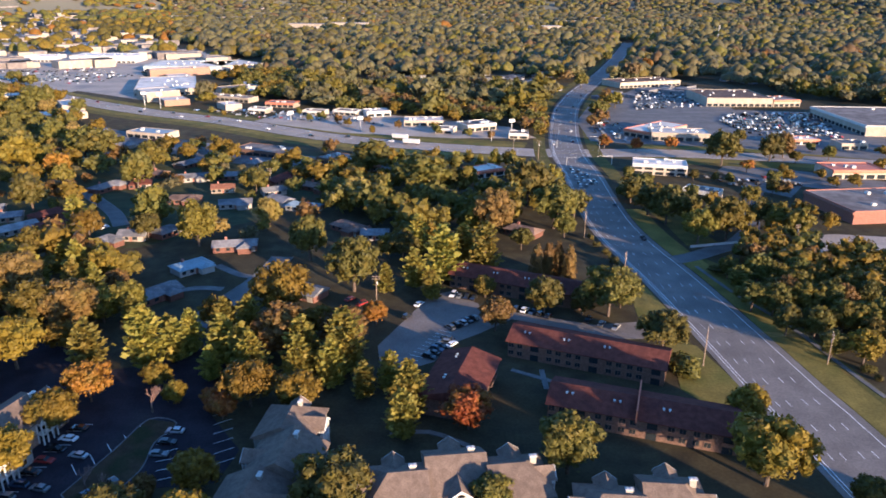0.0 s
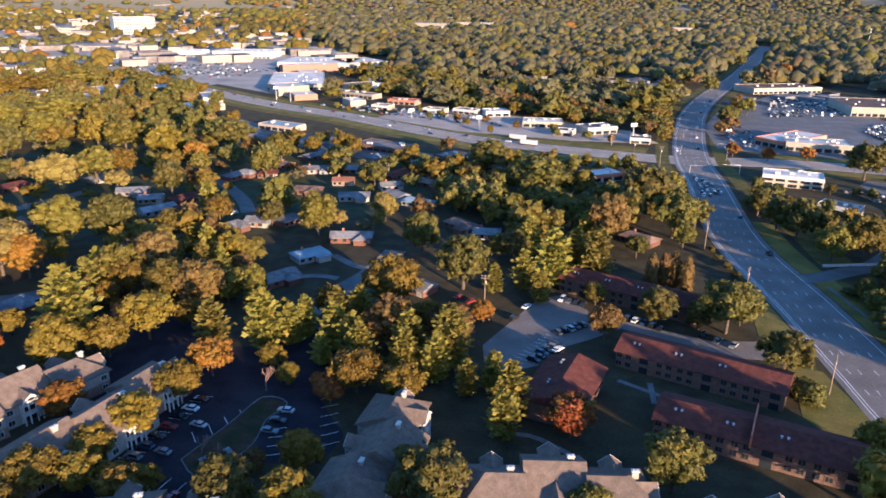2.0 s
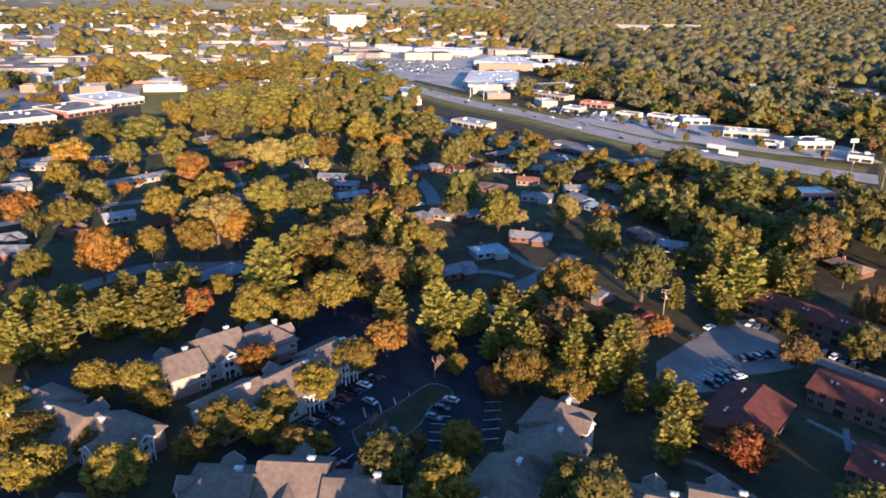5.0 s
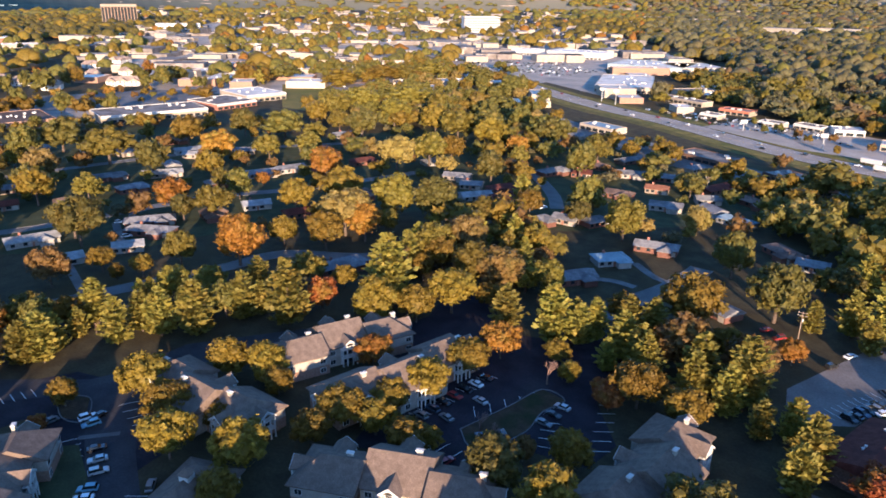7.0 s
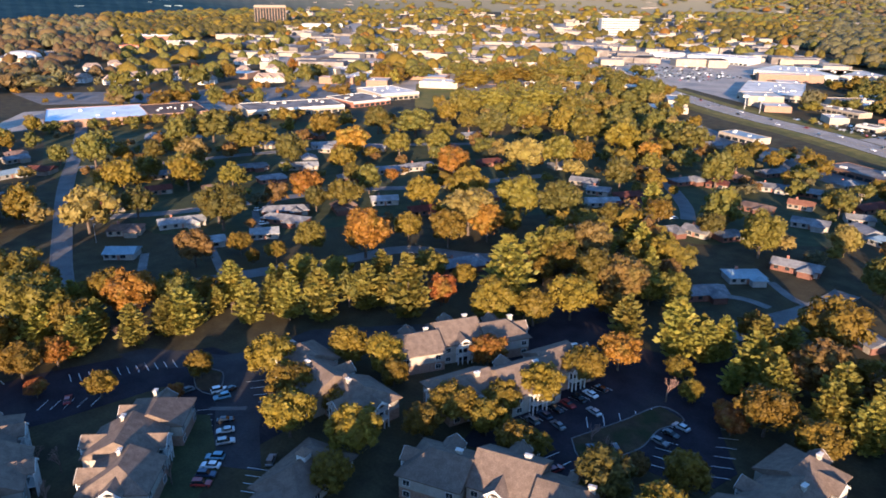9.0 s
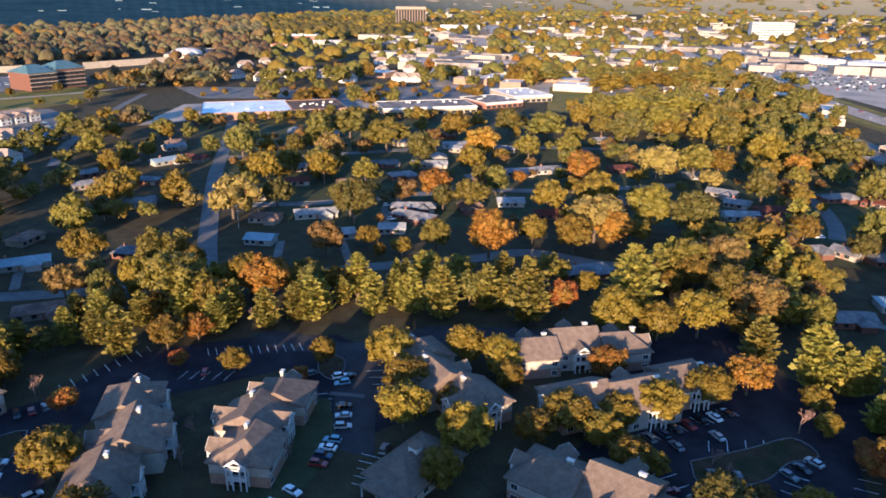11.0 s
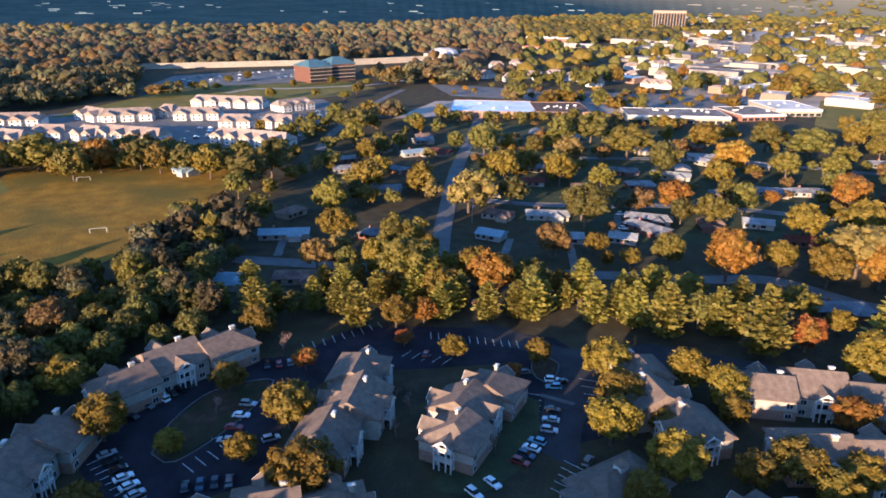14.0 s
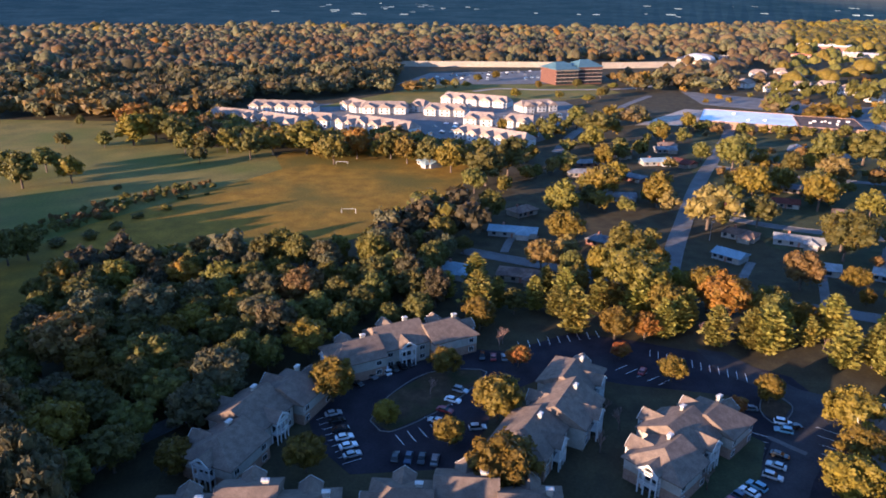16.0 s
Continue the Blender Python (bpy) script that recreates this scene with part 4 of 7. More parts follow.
def house(x1, y1, x2, y2, wall, roof, hip=0.0, width=10.4, stack=False):
    """A single-storey ranch house; the line is its ridge."""
    L = math.hypot(x2 - x1, y2 - y1)
    L = min(max(L * 1.22, 13.5), 24.0)
    mx, my = (x1 + x2) / 2, (y1 + y2) / 2
    b = thing("house", "single-storey %s ranch house with a %s roof" % (wall + ("" if wall == "brick" else "-walled"), roof), "house", pose(mx, my, 0, 0, 0, math.degrees(math.atan2(y2 - y1, x2 - x1))), group="ranch houses")
    part("wall", Shape().box(-L / 2 + 0.5, -width / 2 + 0.75, 0, L / 2 - 0.5, width / 2 - 0.75, 2.7).mesh("wall", WALLS[wall]), b)
    if not hip:
        for e in (-1, 1):
            k = e * (L / 2 - 0.52)
            part("gable_wall", mesh("gable_wall", [(k, -width / 2 + 0.5, 2.6), (k, width / 2 - 0.5, 2.6), (k, 0, 4.2), (k - e * 0.25, -width / 2 + 0.5, 2.6), (k - e * 0.25, width / 2 - 0.5, 2.6), (k - e * 0.25, 0, 4.2)], [(0, 1, 2), (3, 5, 4), (0, 3, 4, 1), (1, 4, 5, 2), (2, 5, 3, 0)], WHITE), b)
    part("roof", roof_mesh(ROOFS[roof], -L / 2, L / 2, -width / 2, width / 2, 2.85, 4.6, hip, hip, 0.2), b)
    for side, t in ((-1, 0), (1, 180)):
        for k in (-0.36, -0.14, 0.14):
            part("window", WIN[(1.6, 1.4) if k < 0 else (2.2, 1.4)][1], b, "", pose(k * L, side * (width / 2 - 0.73), 0.9, 0, 0, t))
        if side < 0:
            part("door", DOOR, b, "", pose(0.0, side * (width / 2 - 0.73), 0.0, 0, 0, t))
            part("garage_door", GARAGE, b, "pale panelled garage door", pose(L / 2 - 2.4, side * (width / 2 - 0.73), 0, 0, 0, t))
    if stack:
        part("chimney", Shape().box(-0.5, -0.4, 2.5, 0.5, 0.4, 5.7).mesh("chimney", REDBRICK), b, "red brick chimney", pose(-L * 0.2, 0.8, 0))
    if L > 15:
        part("wing_roof", mesh("wing_roof", [(p[1] + L * 0.22, p[0], p[2]) for p in solid_roof(-width / 2 - 3.0, 0, -3.4, 3.4, 2.82, 4.3, 2.4, 0, 0.2)[0]], [f[::-1] for f in solid_roof(0, 1, 0, 1, 0, 1, 0, 0)[1]], ROOFS[roof]), b)
        part("wing_wall", Shape().box(L * 0.22 - 2.8, -width / 2 - 2.4, 0, L * 0.22 + 2.8, -width / 2 + 1, 2.7).mesh("wing_wall", WALLS[wall]), b)
    KEEP_OUT.extend([(mx, my, width * 0.75), (x1, y1, width * 0.6), (x2, y2, width * 0.6)])
    d = math.hypot(mx, my)
    KEEP_OUT.extend((mx * (1 - k / d), my * (1 - k / d), 6.0) for k in (11, 20))  # open front lawns on the side of the apartments
    return b


for wall, roof, hip, rows in (
    ("white", "blue", 3.0, [(-107.8, 266.0, -99.2, 275.2), (-80.7, 360.6, -66.4, 355.6)]),
    ("brick", "grey", 0.0, [(-100.6, 295.5, -84.7, 298.3), (-111.6, 236.5, -102.9, 248.3), (-55.6, 247.9, -46.1, 242.6), (-137.0, 422.5, -125.4, 424.4)]),
    ("brick", "brown", 3.0, [(-81.1, 402.7, -63.7, 392.7), (-50.7, 328.3, -38.6, 317.9), (32.8, 323.7, 44.0, 315.2), (-148.4, 370.1, -133.6, 370.6)]),
    ("cream", "orange", 0.0, [(-132.1, 393.0, -121.2, 395.2), (-52.8, 446.0, -42.9, 449.5)]),
    ("white", "grey", 0.0, [(-36.8, 313.6, -27.0, 313.8), (-117.9, 361.5, -103.8, 364.6), (-160.2, 415.8, -144.6, 421.6), (-92.6, 373.1, -83.3, 365.4), (-332.5, 292.7, -327.5, 307.8), (-388.7, 56.6, -387.8, 72.8)]),
    ("white", "pale", 0.0, [(-324.2, 128.7, -318.3, 145.9), (-282.1, 154.3, -277.5, 161.9), (-288.1, 229.2, -281.6, 239.6), (-207.4, 313.2, -198.3, 324.9), (-286.8, 130.3, -284.6, 137.3), (-428.3, 287.2, -419.8, 306.2), (-101.7, 386.3, -91.6, 391.7)]),
    ("brick", "grey", 3.0, [(-299.6, 172.2, -282.5, 180.9), (-403.3, 208.7, -396.1, 228.5), (-192.7, 188.9, -187.8, 206.0), (-157.0, 292.1, -151.0, 305.1), (-132.8, 311.1, -128.5, 319.5), (-367.4, 207.5, -364.5, 221.2), (-197.8, 388.1, -191.3, 403.6)]),
    ("brick", "red", 3.0, [(-193.1, 318.8, -183.3, 330.6), (-310.0, 337.3, -304.7, 350.9), (-182.8, 400.7, -173.0, 404.5), (-203.0, 335.0, -196.4, 347.6)]),
    ("cream", "pale", 0.0, [(-387.6, 235.7, -375.9, 253.5), (-415.4, 285.9, -397.6, 295.3), (-382.5, 395.8, -375.7, 414.4)]),
    ("cream", "grey", 0.0, [(-465.5, 260.6, -448.5, 266.9), (-397.3, 314.2, -388.2, 321.4), (-244.0, 294.5, -231.8, 299.3), (-241.6, 345.9, -228.3, 350.8), (-221.9, 335.1, -212.6, 339.0), (-338.5, 274.4, -331.3, 289.3), (-148.6, 310.3, -138.0, 310.4), (-440.4, 41.1, -442.7, 52.8), (-520.4, 111.1, -522.5, 123.5)]),
    ("white", "blue", 0.0, [(-321.3, -3.7, -318.8, 15.4), (-300.9, 96.4, -294.5, 103.4), (-269.8, -23.6, -265.6, -10.8), (-461.9, -53.3, -451.1, -44.1), (-478.1, 94.0, -482.4, 111.2)]),
    ("cream", "brown", 3.0, [(-349.6, 6.3, -358.0, 15.2), (-266.0, 1.0, -263.5, 17.3), (-331.5, 107.8, -323.9, 118.6), (-369.1, 172.7, -364.1, 183.9), (-536.7, 115.9, -535.9, 127.6)]),
    ("brick", "grey", 3.0, [(-313.7, 42.5, -306.5, 51.4), (-309.8, 176.8, -298.9, 193.3), (-436.7, 76.0, -429.7, 85.0), (-468.8, 49.7, -472.3, 67.4)]),
    ("cream", "red", 0.0, [(-499.3, 67.3, -499.2, 87.8), (-483.2, 116.1, -473.3, 125.4), (-374.6, 117.7, -369.5, 129.5), (-387.6, 148.5, -384.0, 159.8)]),
):
    for i, r_ in enumerate(rows):
        house(*r_, wall, roof, hip, stack=i % 2 == 0)


estate = random.Random(17)
ESTATE = [(-482.9, 122.0), (-624.3, 164.9), (-603.0, 249.8), (-575.4, 303.2), (-486.0, 374.7), (-393.3, 386.8), (-315.1, 546.6), (-245.3, 566.9), (-133.0, 514.0), (-52.8, 467.9), (-85.2, 347.7), (-137.5, 297.2), (-202.2, 295.1), (-258.4, 227.8), (-280.3, 150.9), (-318.6, 122.2)]
patch("lawn", ESTATE, 0.03, LAWN, "mown front and back lawns of a suburban estate", "lawn")
lane = math.atan2(*reversed([b - a for a, b in zip((-369.1, 101.1), (-291.6, 279.8))]))
built = 0
for k in range(900):
    x, y = estate.uniform(-560, 60), estate.uniform(-40, 640)
    if built < 26 and x * x + y * y > 330 ** 2 and inside(x, y, ESTATE) and free(x, y, 9):
        built += 1
        t = lane + estate.choice((0, 0, 0, math.pi / 2)) + estate.uniform(-0.06, 0.06)
        u = Vector((math.cos(t), math.sin(t))) * estate.uniform(5.5, 9)
        house(x - u.x, y - u.y, x + u.x, y + u.y, estate.choice(("brick", "white", "cream", "brown")), estate.choice(("grey", "brown", "pale", "grey", "red", "blue")), estate.choice((0.0, 3.0)), stack=estate.random() < 0.4)


def box_building(label, x1, y1, x2, y2, depth, height, wall=CREAM, roof=FLATROOF, band=None, units=3, glazed=True, rows=1, name="shop"):
    """A flat-roofed building behind its front line, with a parapet, roof units and a glazed front."""
    L = math.hypot(x2 - x1, y2 - y1)
    t = math.atan2(y2 - y1, x2 - x1)
    # the depth runs away from the viewer's hill
    nx, ny = -math.sin(t), math.cos(t)
    if nx * (x1 + x2) + ny * (y1 + y2) < 0:
        return box_building(label, x2, y2, x1, y1, depth, height, wall, roof, band, units, glazed, rows, name)
    b = thing(name, label, "building", pose(x1, y1, 0, 0, 0, math.degrees(t)))
    part("wall", Shape().box(0, 0, 0, L, depth, height - 0.6).mesh("wall", wall), b)
    part("roof", Shape().box(0.3, 0.3, height - 0.6, L - 0.3, depth - 0.3, height - 0.45).mesh("roof", roof), b)
    s = Shape().box(0, 0, height - 0.6, L, 0.3, height).box(0, depth - 0.3, height - 0.6, L, depth, height).box(0, 0.3, height - 0.6, 0.3, depth - 0.3, height).box(L - 0.3, 0.3, height - 0.6, L, depth - 0.3, height)
    part("parapet", s.mesh("parapet", band or wall), b)
    if band:
        part("fascia", Shape().box(-0.1, -0.9, height - 2.0, L + 0.1, 0.0, height - 0.7).mesh("fascia", band), b)
    if glazed:
        n = max(2, min(14, int(L / 6)))
        for j in range(rows):
            z = 0.3 + j * (height - 1) / rows
            for i in range(n):
                w = L / n
                part("pane", Shape().box(i * w + w * 0.12, -0.08, z, i * w + w * 0.88, 0.03, z + min(2.6, (height - 1) / rows * 0.62)).mesh("pane", GLASS), b, "dark shop glazing")
    r = random.Random(int(abs(x1) * 7 + abs(y1)))
    for i in range(min(units, 10)):
        x, y = r.uniform(0.12, 0.85) * L, r.uniform(0.2, 0.8) * depth
        part("roof_unit", Shape().box(x, y, height - 0.45, x + r.uniform(1.5, 3), y + r.uniform(1.5, 2.5), height + r.uniform(0.6, 1.2)).mesh("roof_unit", WHITE), b, "white roof-top air unit")
    c, sn = math.cos(t), math.sin(t)
    k = max(1, int(L / 18))
    for i in range(k):
        u = L * (i + 0.5) / k
        KEEP_OUT.append((x1 + c * u - sn * depth / 2, y1 + sn * u + c * depth / 2, max(depth / 2, L / k / 2) + 2))
    return b


box_building("cream two-storey corner building with flat white roof", 120.8, 442.5, 153.3, 434.4, 18, 7, CREAM, FLATROOF, WHITE, 4, rows=2)
box_building("petrol-station shop with a red fascia and white roof", 19.3, 425.3, 38.8, 437.4, 14, 5, WHITE, FLATROOF, TERRACOTTA, 2)
box_building("white fast-food restaurant by the junction", 20.0, 582.0, 44.3, 595.8, 20, 6, CREAM, TARROOF, WHITE, 4)
box_building("low white shop with a flat roof", -34.3, 609.2, -0.2, 610.4, 22, 5, CREAM, FLATROOF, None, 4)
box_building("low white shop with a flat roof", -70.8, 655.3, -49.3, 662.5, 20, 5, WHITE, FLATROOF, None, 2)
box_building("restaurant row with a white roof and red corner towers", 146.6, 573.8, 163.2, 555.4, 55, 6, CREAM, FLATROOF, TERRACOTTA, 8)
box_building("tan strip of shops with low awnings", 163.5, 553.1, 208.0, 547.7, 24, 6.5, CREAM, FLATROOF, None, 6)
box_building("long tan shopping-centre wing with a red-brown roof", 215.3, 880.1, 298.8, 912.5, 40, 7, CREAM, BROWNROOF, CREAM, 6)
box_building("tan supermarket with a broad brown roof", 270.7, 735.2, 337.8, 734.1, 70, 9, CREAM, BROWNROOF, None, 8)
box_building("tan shops with a small red roof", 339.0, 734.1, 368.7, 739.2, 30, 7, CREAM, TARROOF, TERRACOTTA, 3)
box_building("large grey-white store with many roof units", 350.4, 680.8, 344.4, 575.3, 120, 9, CREAM, TARROOF, WHITE, 22)
box_building("small drive-in with a red roof", 260.7, 538.4, 289.4, 539.3, 14, 4.5, WHITE, FLATROOF, TERRACOTTA, 2)
box_building("small stone-fronted restaurant beside the mall car park", 296.1, 520.7, 316.3, 521.3, 16, 5, CREAM, TARROOF, None, 2)
box_building("red-brick store with a dark roof and white roof units", 199.9, 378.9, 205.5, 338.2, 60, 7, REDBRICK, TARROOF, REDBRICK, 14, glazed=False)
box_building("low tan restaurant with a terracotta tile roof", 243.1, 430.9, 277.5, 431.7, 22, 6, CREAM, TERRACOTTA, TERRACOTTA, 3)
box_building("small bank with a tan front and white cornice", 135.8, 389.1, 151.7, 377.9, 12, 5, CREAM, TARROOF, WHITE, 3)
box_building("long white mall building in low sun", -339.5, 784.4, -277.1, 805.8, 130, 7, CREAM, FLATROOF, None, 10)
box_building("white department store with a blue-grey band", -431.9, 1041.7, -320.0, 1048.3, 90, 8, WHITE, FLATROOF, BLUEROOF, 10)
box_building("white department store wing", -320.0, 1048.3, -270.7, 1092.2, 80, 8, CREAM, FLATROOF, None, 5)
box_building("row of small tan-fronted shops by the highway", -265.3, 770.0, -202.5, 739.2, 16, 5, CREAM, TARROOF, None, 5)
box_building("row of small shops with red fascias", -178.6, 713.1, -149.1, 706.9, 16, 5, CREAM, TARROOF, TERRACOTTA, 3)
for shop_row in [(-132.9, 665.8, -112.3, 660.1), (-104.4, 670.2, -81.9, 661.2), (-7.1, 578.6, 6.8, 574.1), (51.5, 556.4, 66.9, 554.6), (46.1, 686.1, 59.0, 690.1), (-186.2, 677.1, -168.6, 671.1)]:
    box_building("little roadside shop with a pale flat roof", *shop_row, 13, 4.5, CREAM, TARROOF, WHITE, 1)
box_building("white store in the sunlit commercial strip", -678.3, 1176.9, -629.6, 1180.2, 40, 9, WHITE, FLATROOF, None, 4)
box_building("white store in the sunlit commercial strip", -597.8, 1162.5, -496.6, 1169.2, 60, 11, WHITE, FLATROOF, None, 8)
box_building("long low blue-grey building on the frontage road", -250.0, 553.8, -216.3, 541.2, 18, 5, CREAM, BLUEROOF, None, 3)
box_building("long low building with a grey gravel roof on the frontage road", -151.0, 495.9, -111.1, 478.7, 22, 4, DARKBRICK, TARROOF, None, 4)
box_building("long low building with a grey gravel roof on the frontage road", -86.0, 469.0, -61.1, 453.2, 20, 4, DARKBRICK, TARROOF, None, 3)
box_building("long low warehouse with a white metal roof", -630.6, 167.2, -607.1, 241.9, 70, 6.5, STONE, METALROOF, None, 3, glazed=False, name="warehouse")
box_building("low warehouse with a brown gravel roof", -606.7, 242.9, -594.3, 290.7, 60, 7, STONE, BROWNROOF, None, 8, glazed=False, name="warehouse")
box_building("long pale school building with a flat roof", -573.4, 317.0, -545.6, 402.7, 45, 7, CREAM, TARROOF, WHITE, 8, name="school")
box_building("school wing with a white roof edge", -558.7, 423.4, -555.9, 467.8, 50, 6, REDBRICK, TARROOF, WHITE, 4, name="school")
box_building("school wing with a white roof edge", -576.9, 474.1, -567.8, 517.8, 60, 7, CREAM, FLATROOF, WHITE, 4, name="school")
box_building("white slab office tower", -1110.8, 1668.3, -1042.6, 1739.1, 40, 44, CONDO, FLATROOF, None, 3, rows=7, name="office_tower")

box_building("low pale arena hall with a broad grey roof", -1251.6, 282.5, -1221.8, 391.7, 120, 7.0, CREAM, TARROOF, None, 0, glazed=False, rows=1, name="warehouse")
box_building("brick shopping hall with a white colonnade", -1570.0, 591.9, -1531.6, 685.1, 40, 15.0, REDBRICK, FLATROOF, WHITE, 3, glazed=True, rows=1, name="shop")
box_building("long tan shop row with a white roof", -1463.1, 601.9, -1424.3, 688.7, 40, 7.0, CREAM, FLATROOF, None, 3, glazed=False, rows=1, name="shop")
box_building("long brick shop row behind the trees", -1724.1, 791.9, -1640.1, 953.7, 40, 8.0, REDBRICK, FLATROOF, CREAM, 4, glazed=False, rows=1, name="shop")
box_building("red-roofed low shops beside the hall", -1412.8, 485.5, -1387.8, 552.9, 30, 7.0, CREAM, TERRACOTTA, TERRACOTTA, 0, glazed=False, rows=1, name="shop")
box_building("white hospital-like block beside the tower", -1748.0, 1153.4, -1683.6, 1245.6, 60, 18.5, WHITE, FLATROOF, None, 2, glazed=True, rows=2, name="office_building")


def arena_dome(x, y, z, r):
    """A shallow white dome of ribbed shells over the arena."""
    d = thing("arena_dome", "shallow white dome over the arena hall", "roof", pose(x, y, z))
    for j in range(12):
        a, b = 2 * math.pi * j / 12, 2 * math.pi * (j + 0.96) / 12
        v = [(r * math.cos(p) * math.cos(q), r * math.cos(p) * math.sin(q), 0.36 * r * math.sin(p)) for p in (0, 0.35, 0.7, 1.05, 1.4) for q in (a, b)]
        part("dome_shell", mesh("dome_shell", v, [(2 * i, 2 * i + 1, 2 * i + 3, 2 * i + 2) for i in range(4)], WALLWHITE), d)


arena_dome(-1231.6, 314.2, 9.0, 26)


def brown_tower(x1, y1, x2, y2, height):
    L = math.hypot(x2 - x1, y2 - y1)
    b = thing("office_tower", "tall brown office tower with pale vertical fins", "building", pose(x1, y1, 0, 0, 0, math.degrees(math.atan2(y2 - y1, x2 - x1))))
    part("wall", Shape().box(0, 0, 0, L, 32, height).mesh("wall", DARKBRICK), b)
    part("roof", Shape().box(-0.8, -0.8, height - 7, L + 0.8, 32.8, height).mesh("roof", HOUSECREAM), b)
    n = 11
    for i in range(n + 1):
        part("fin", Shape().box(L * i / n - 0.45, -1.0, 6, L * i / n + 0.45, 0.1, height - 7).mesh("fin", HOUSECREAM), b)
    for i in range(n):
        part("window_strip", Shape().box(L * i / n + 1.6, -0.15, 8, L * (i + 1) / n - 1.6, 0.1, height - 9).mesh("window_strip", GLASS), b, "dark strip of windows")
    KEEP_OUT.append((x1, y1 + 16, 60))


brown_tower(-2054.1, 1186.7, -2004.9, 1267.9, 63)


def office(x1, y1, x2, y2):
    L = math.hypot(x2 - x1, y2 - y1)
    b = thing("office_building", "dark red-brick office block with teal hipped metal roofs", "building", pose(x1, y1, 0, 0, 0, math.degrees(math.atan2(y2 - y1, x2 - x1))))
    for x0, x3, y0, y3, top in ((0, L * 0.46, 0, 44, 19.0), (L * 0.5, L, 4, 40, 21.0)):
        part("wall", Shape().box(x0, y0, 0, x3, y3, top).mesh("wall", HOUSEBRICK), b)
        part("roof", roof_mesh(TEALROOF, x0 - 1.5, x3 + 1.5, y0 - 1.5, y3 + 1.5, top + 0.2, top + 8, (x3 - x0) * 0.36, (x3 - x0) * 0.36), b)
        for j in range(4):
            part("pale_band", Shape().box(x0 - 0.2, y0 - 0.25, 4.3 + j * 4.4, x3 + 0.2, y0 - 0.01, 4.9 + j * 4.4).mesh("pale_band", CREAM), b)
            for i in range(5):
                part("window", Shape().box(x0 + (x3 - x0) * (i + 0.05) / 5, y0 - 0.2, 1.2 + j * 4.4, x0 + (x3 - x0) * (i + 0.95) / 5, y0 - 0.02, 4.25 + j * 4.4).mesh("window", GLASS), b)
    part("link", Shape().box(L * 0.45, 10, 0, L * 0.51, 34, 23).mesh("link", TEALROOF), b, "teal glazed link between the blocks")
    KEEP_OUT.append((x1 + (x2 - x1) / 2, y1 + (y2 - y1) / 2, 45))


office(-909.6, 61.5, -936.2, 122.9)


def condo_row(x1, y1, x2, y2):
    """White row houses whose gables face the viewer."""
    L = math.hypot(x2 - x1, y2 - y1)
    b = thing("condominium", "white two-storey row houses with brown gabled roofs", "building", pose(x1, y1, 0, 0, 0, math.degrees(math.atan2(y2 - y1, x2 - x1))), group="white condominium rows")
    n = max(1, round(L / 14))
    w = L / n
    part("wall", Shape().box(0, 0, 0, L, 17, 5.6).mesh("wall", WALLWHITE), b)
    part("roof", roof_mesh(CONDOROOF, -0.5, L + 0.5, 0.2, 17.5, 5.7, 10.6, 4, 4), b)
    for i in range(n):
        c = w * (i + 0.5)
        part("gable", mesh("gable", [(c - w * 0.36, -3.4, 0), (c + w * 0.36, -3.4, 0), (c + w * 0.36, -3.4, 6), (c, -3.4, 8.7), (c - w * 0.36, -3.4, 6), (c - w * 0.36, 3, 0), (c + w * 0.36, 3, 0), (c + w * 0.36, 3, 6), (c, 3, 8.4), (c - w * 0.36, 3, 6)], [(0, 1, 2, 3, 4), (0, 5, 6, 1), (1, 6, 7, 2), (4, 9, 5, 0)], WALLWHITE), b, "white gabled front")
        v, f = solid_roof(-3.9, 8, -w * 0.44, w * 0.44, 5.9, 9.3, 0, 0, 0.3)
        part("gable_roof", mesh("gable_roof", [(c - y, x, z) for x, y, z in v], f, CONDOROOF), b)
        for dx in (-0.18, 0.18):
            for z in (0.9, 3.8):
                part("window", WIN[(1.6, 1.4)][1], b, "dark glass pane", pose(c + dx * w, -3.43, z))
    KEEP_OUT.extend((x1 + (x2 - x1) * k / 4, y1 + (y2 - y1) * k / 4, 13) for k in range(5))


for r_ in [(-555.0, -39.0, -518.7, 14.3), (-614.5, -36.0, -610.1, -8.4), (-610.9, -2.5, -598.4, 23.3), (-660.4, -75.9, -656.7, -35.4), (-685.1, -93.1, -676.8, -78.9), (-742.1, -67.5, -713.7, 0.9), (-661.6, -135.2, -664.8, -91.5), (-685.9, -159.1, -661.5, -136.2), (-585.8, -140.9, -572.7, -122.2), (-583.0, -123.4, -554.5, -76.4), (-592.2, -172.9, -585.1, -146.1), (-655.8, -242.8, -651.9, -178.3), (-607.9, -263.9, -591.4, -216.9), (-591.6, -216.0, -565.8, -171.7), (-687.6, 16.7, -706.6, 50.2)] + [(-1049.3, 341.1, -1046.2, 361.7), (-1078.0, 384.7, -1075.8, 399.9), (-1001.8, 544.4, -998.9, 563.8), (-1027.2, 607.0, -1041.0, 637.2), (-883.4, 528.2, -881.5, 540.0), (-890.2, 486.7, -887.9, 500.8)]:
    condo_row(*r_)


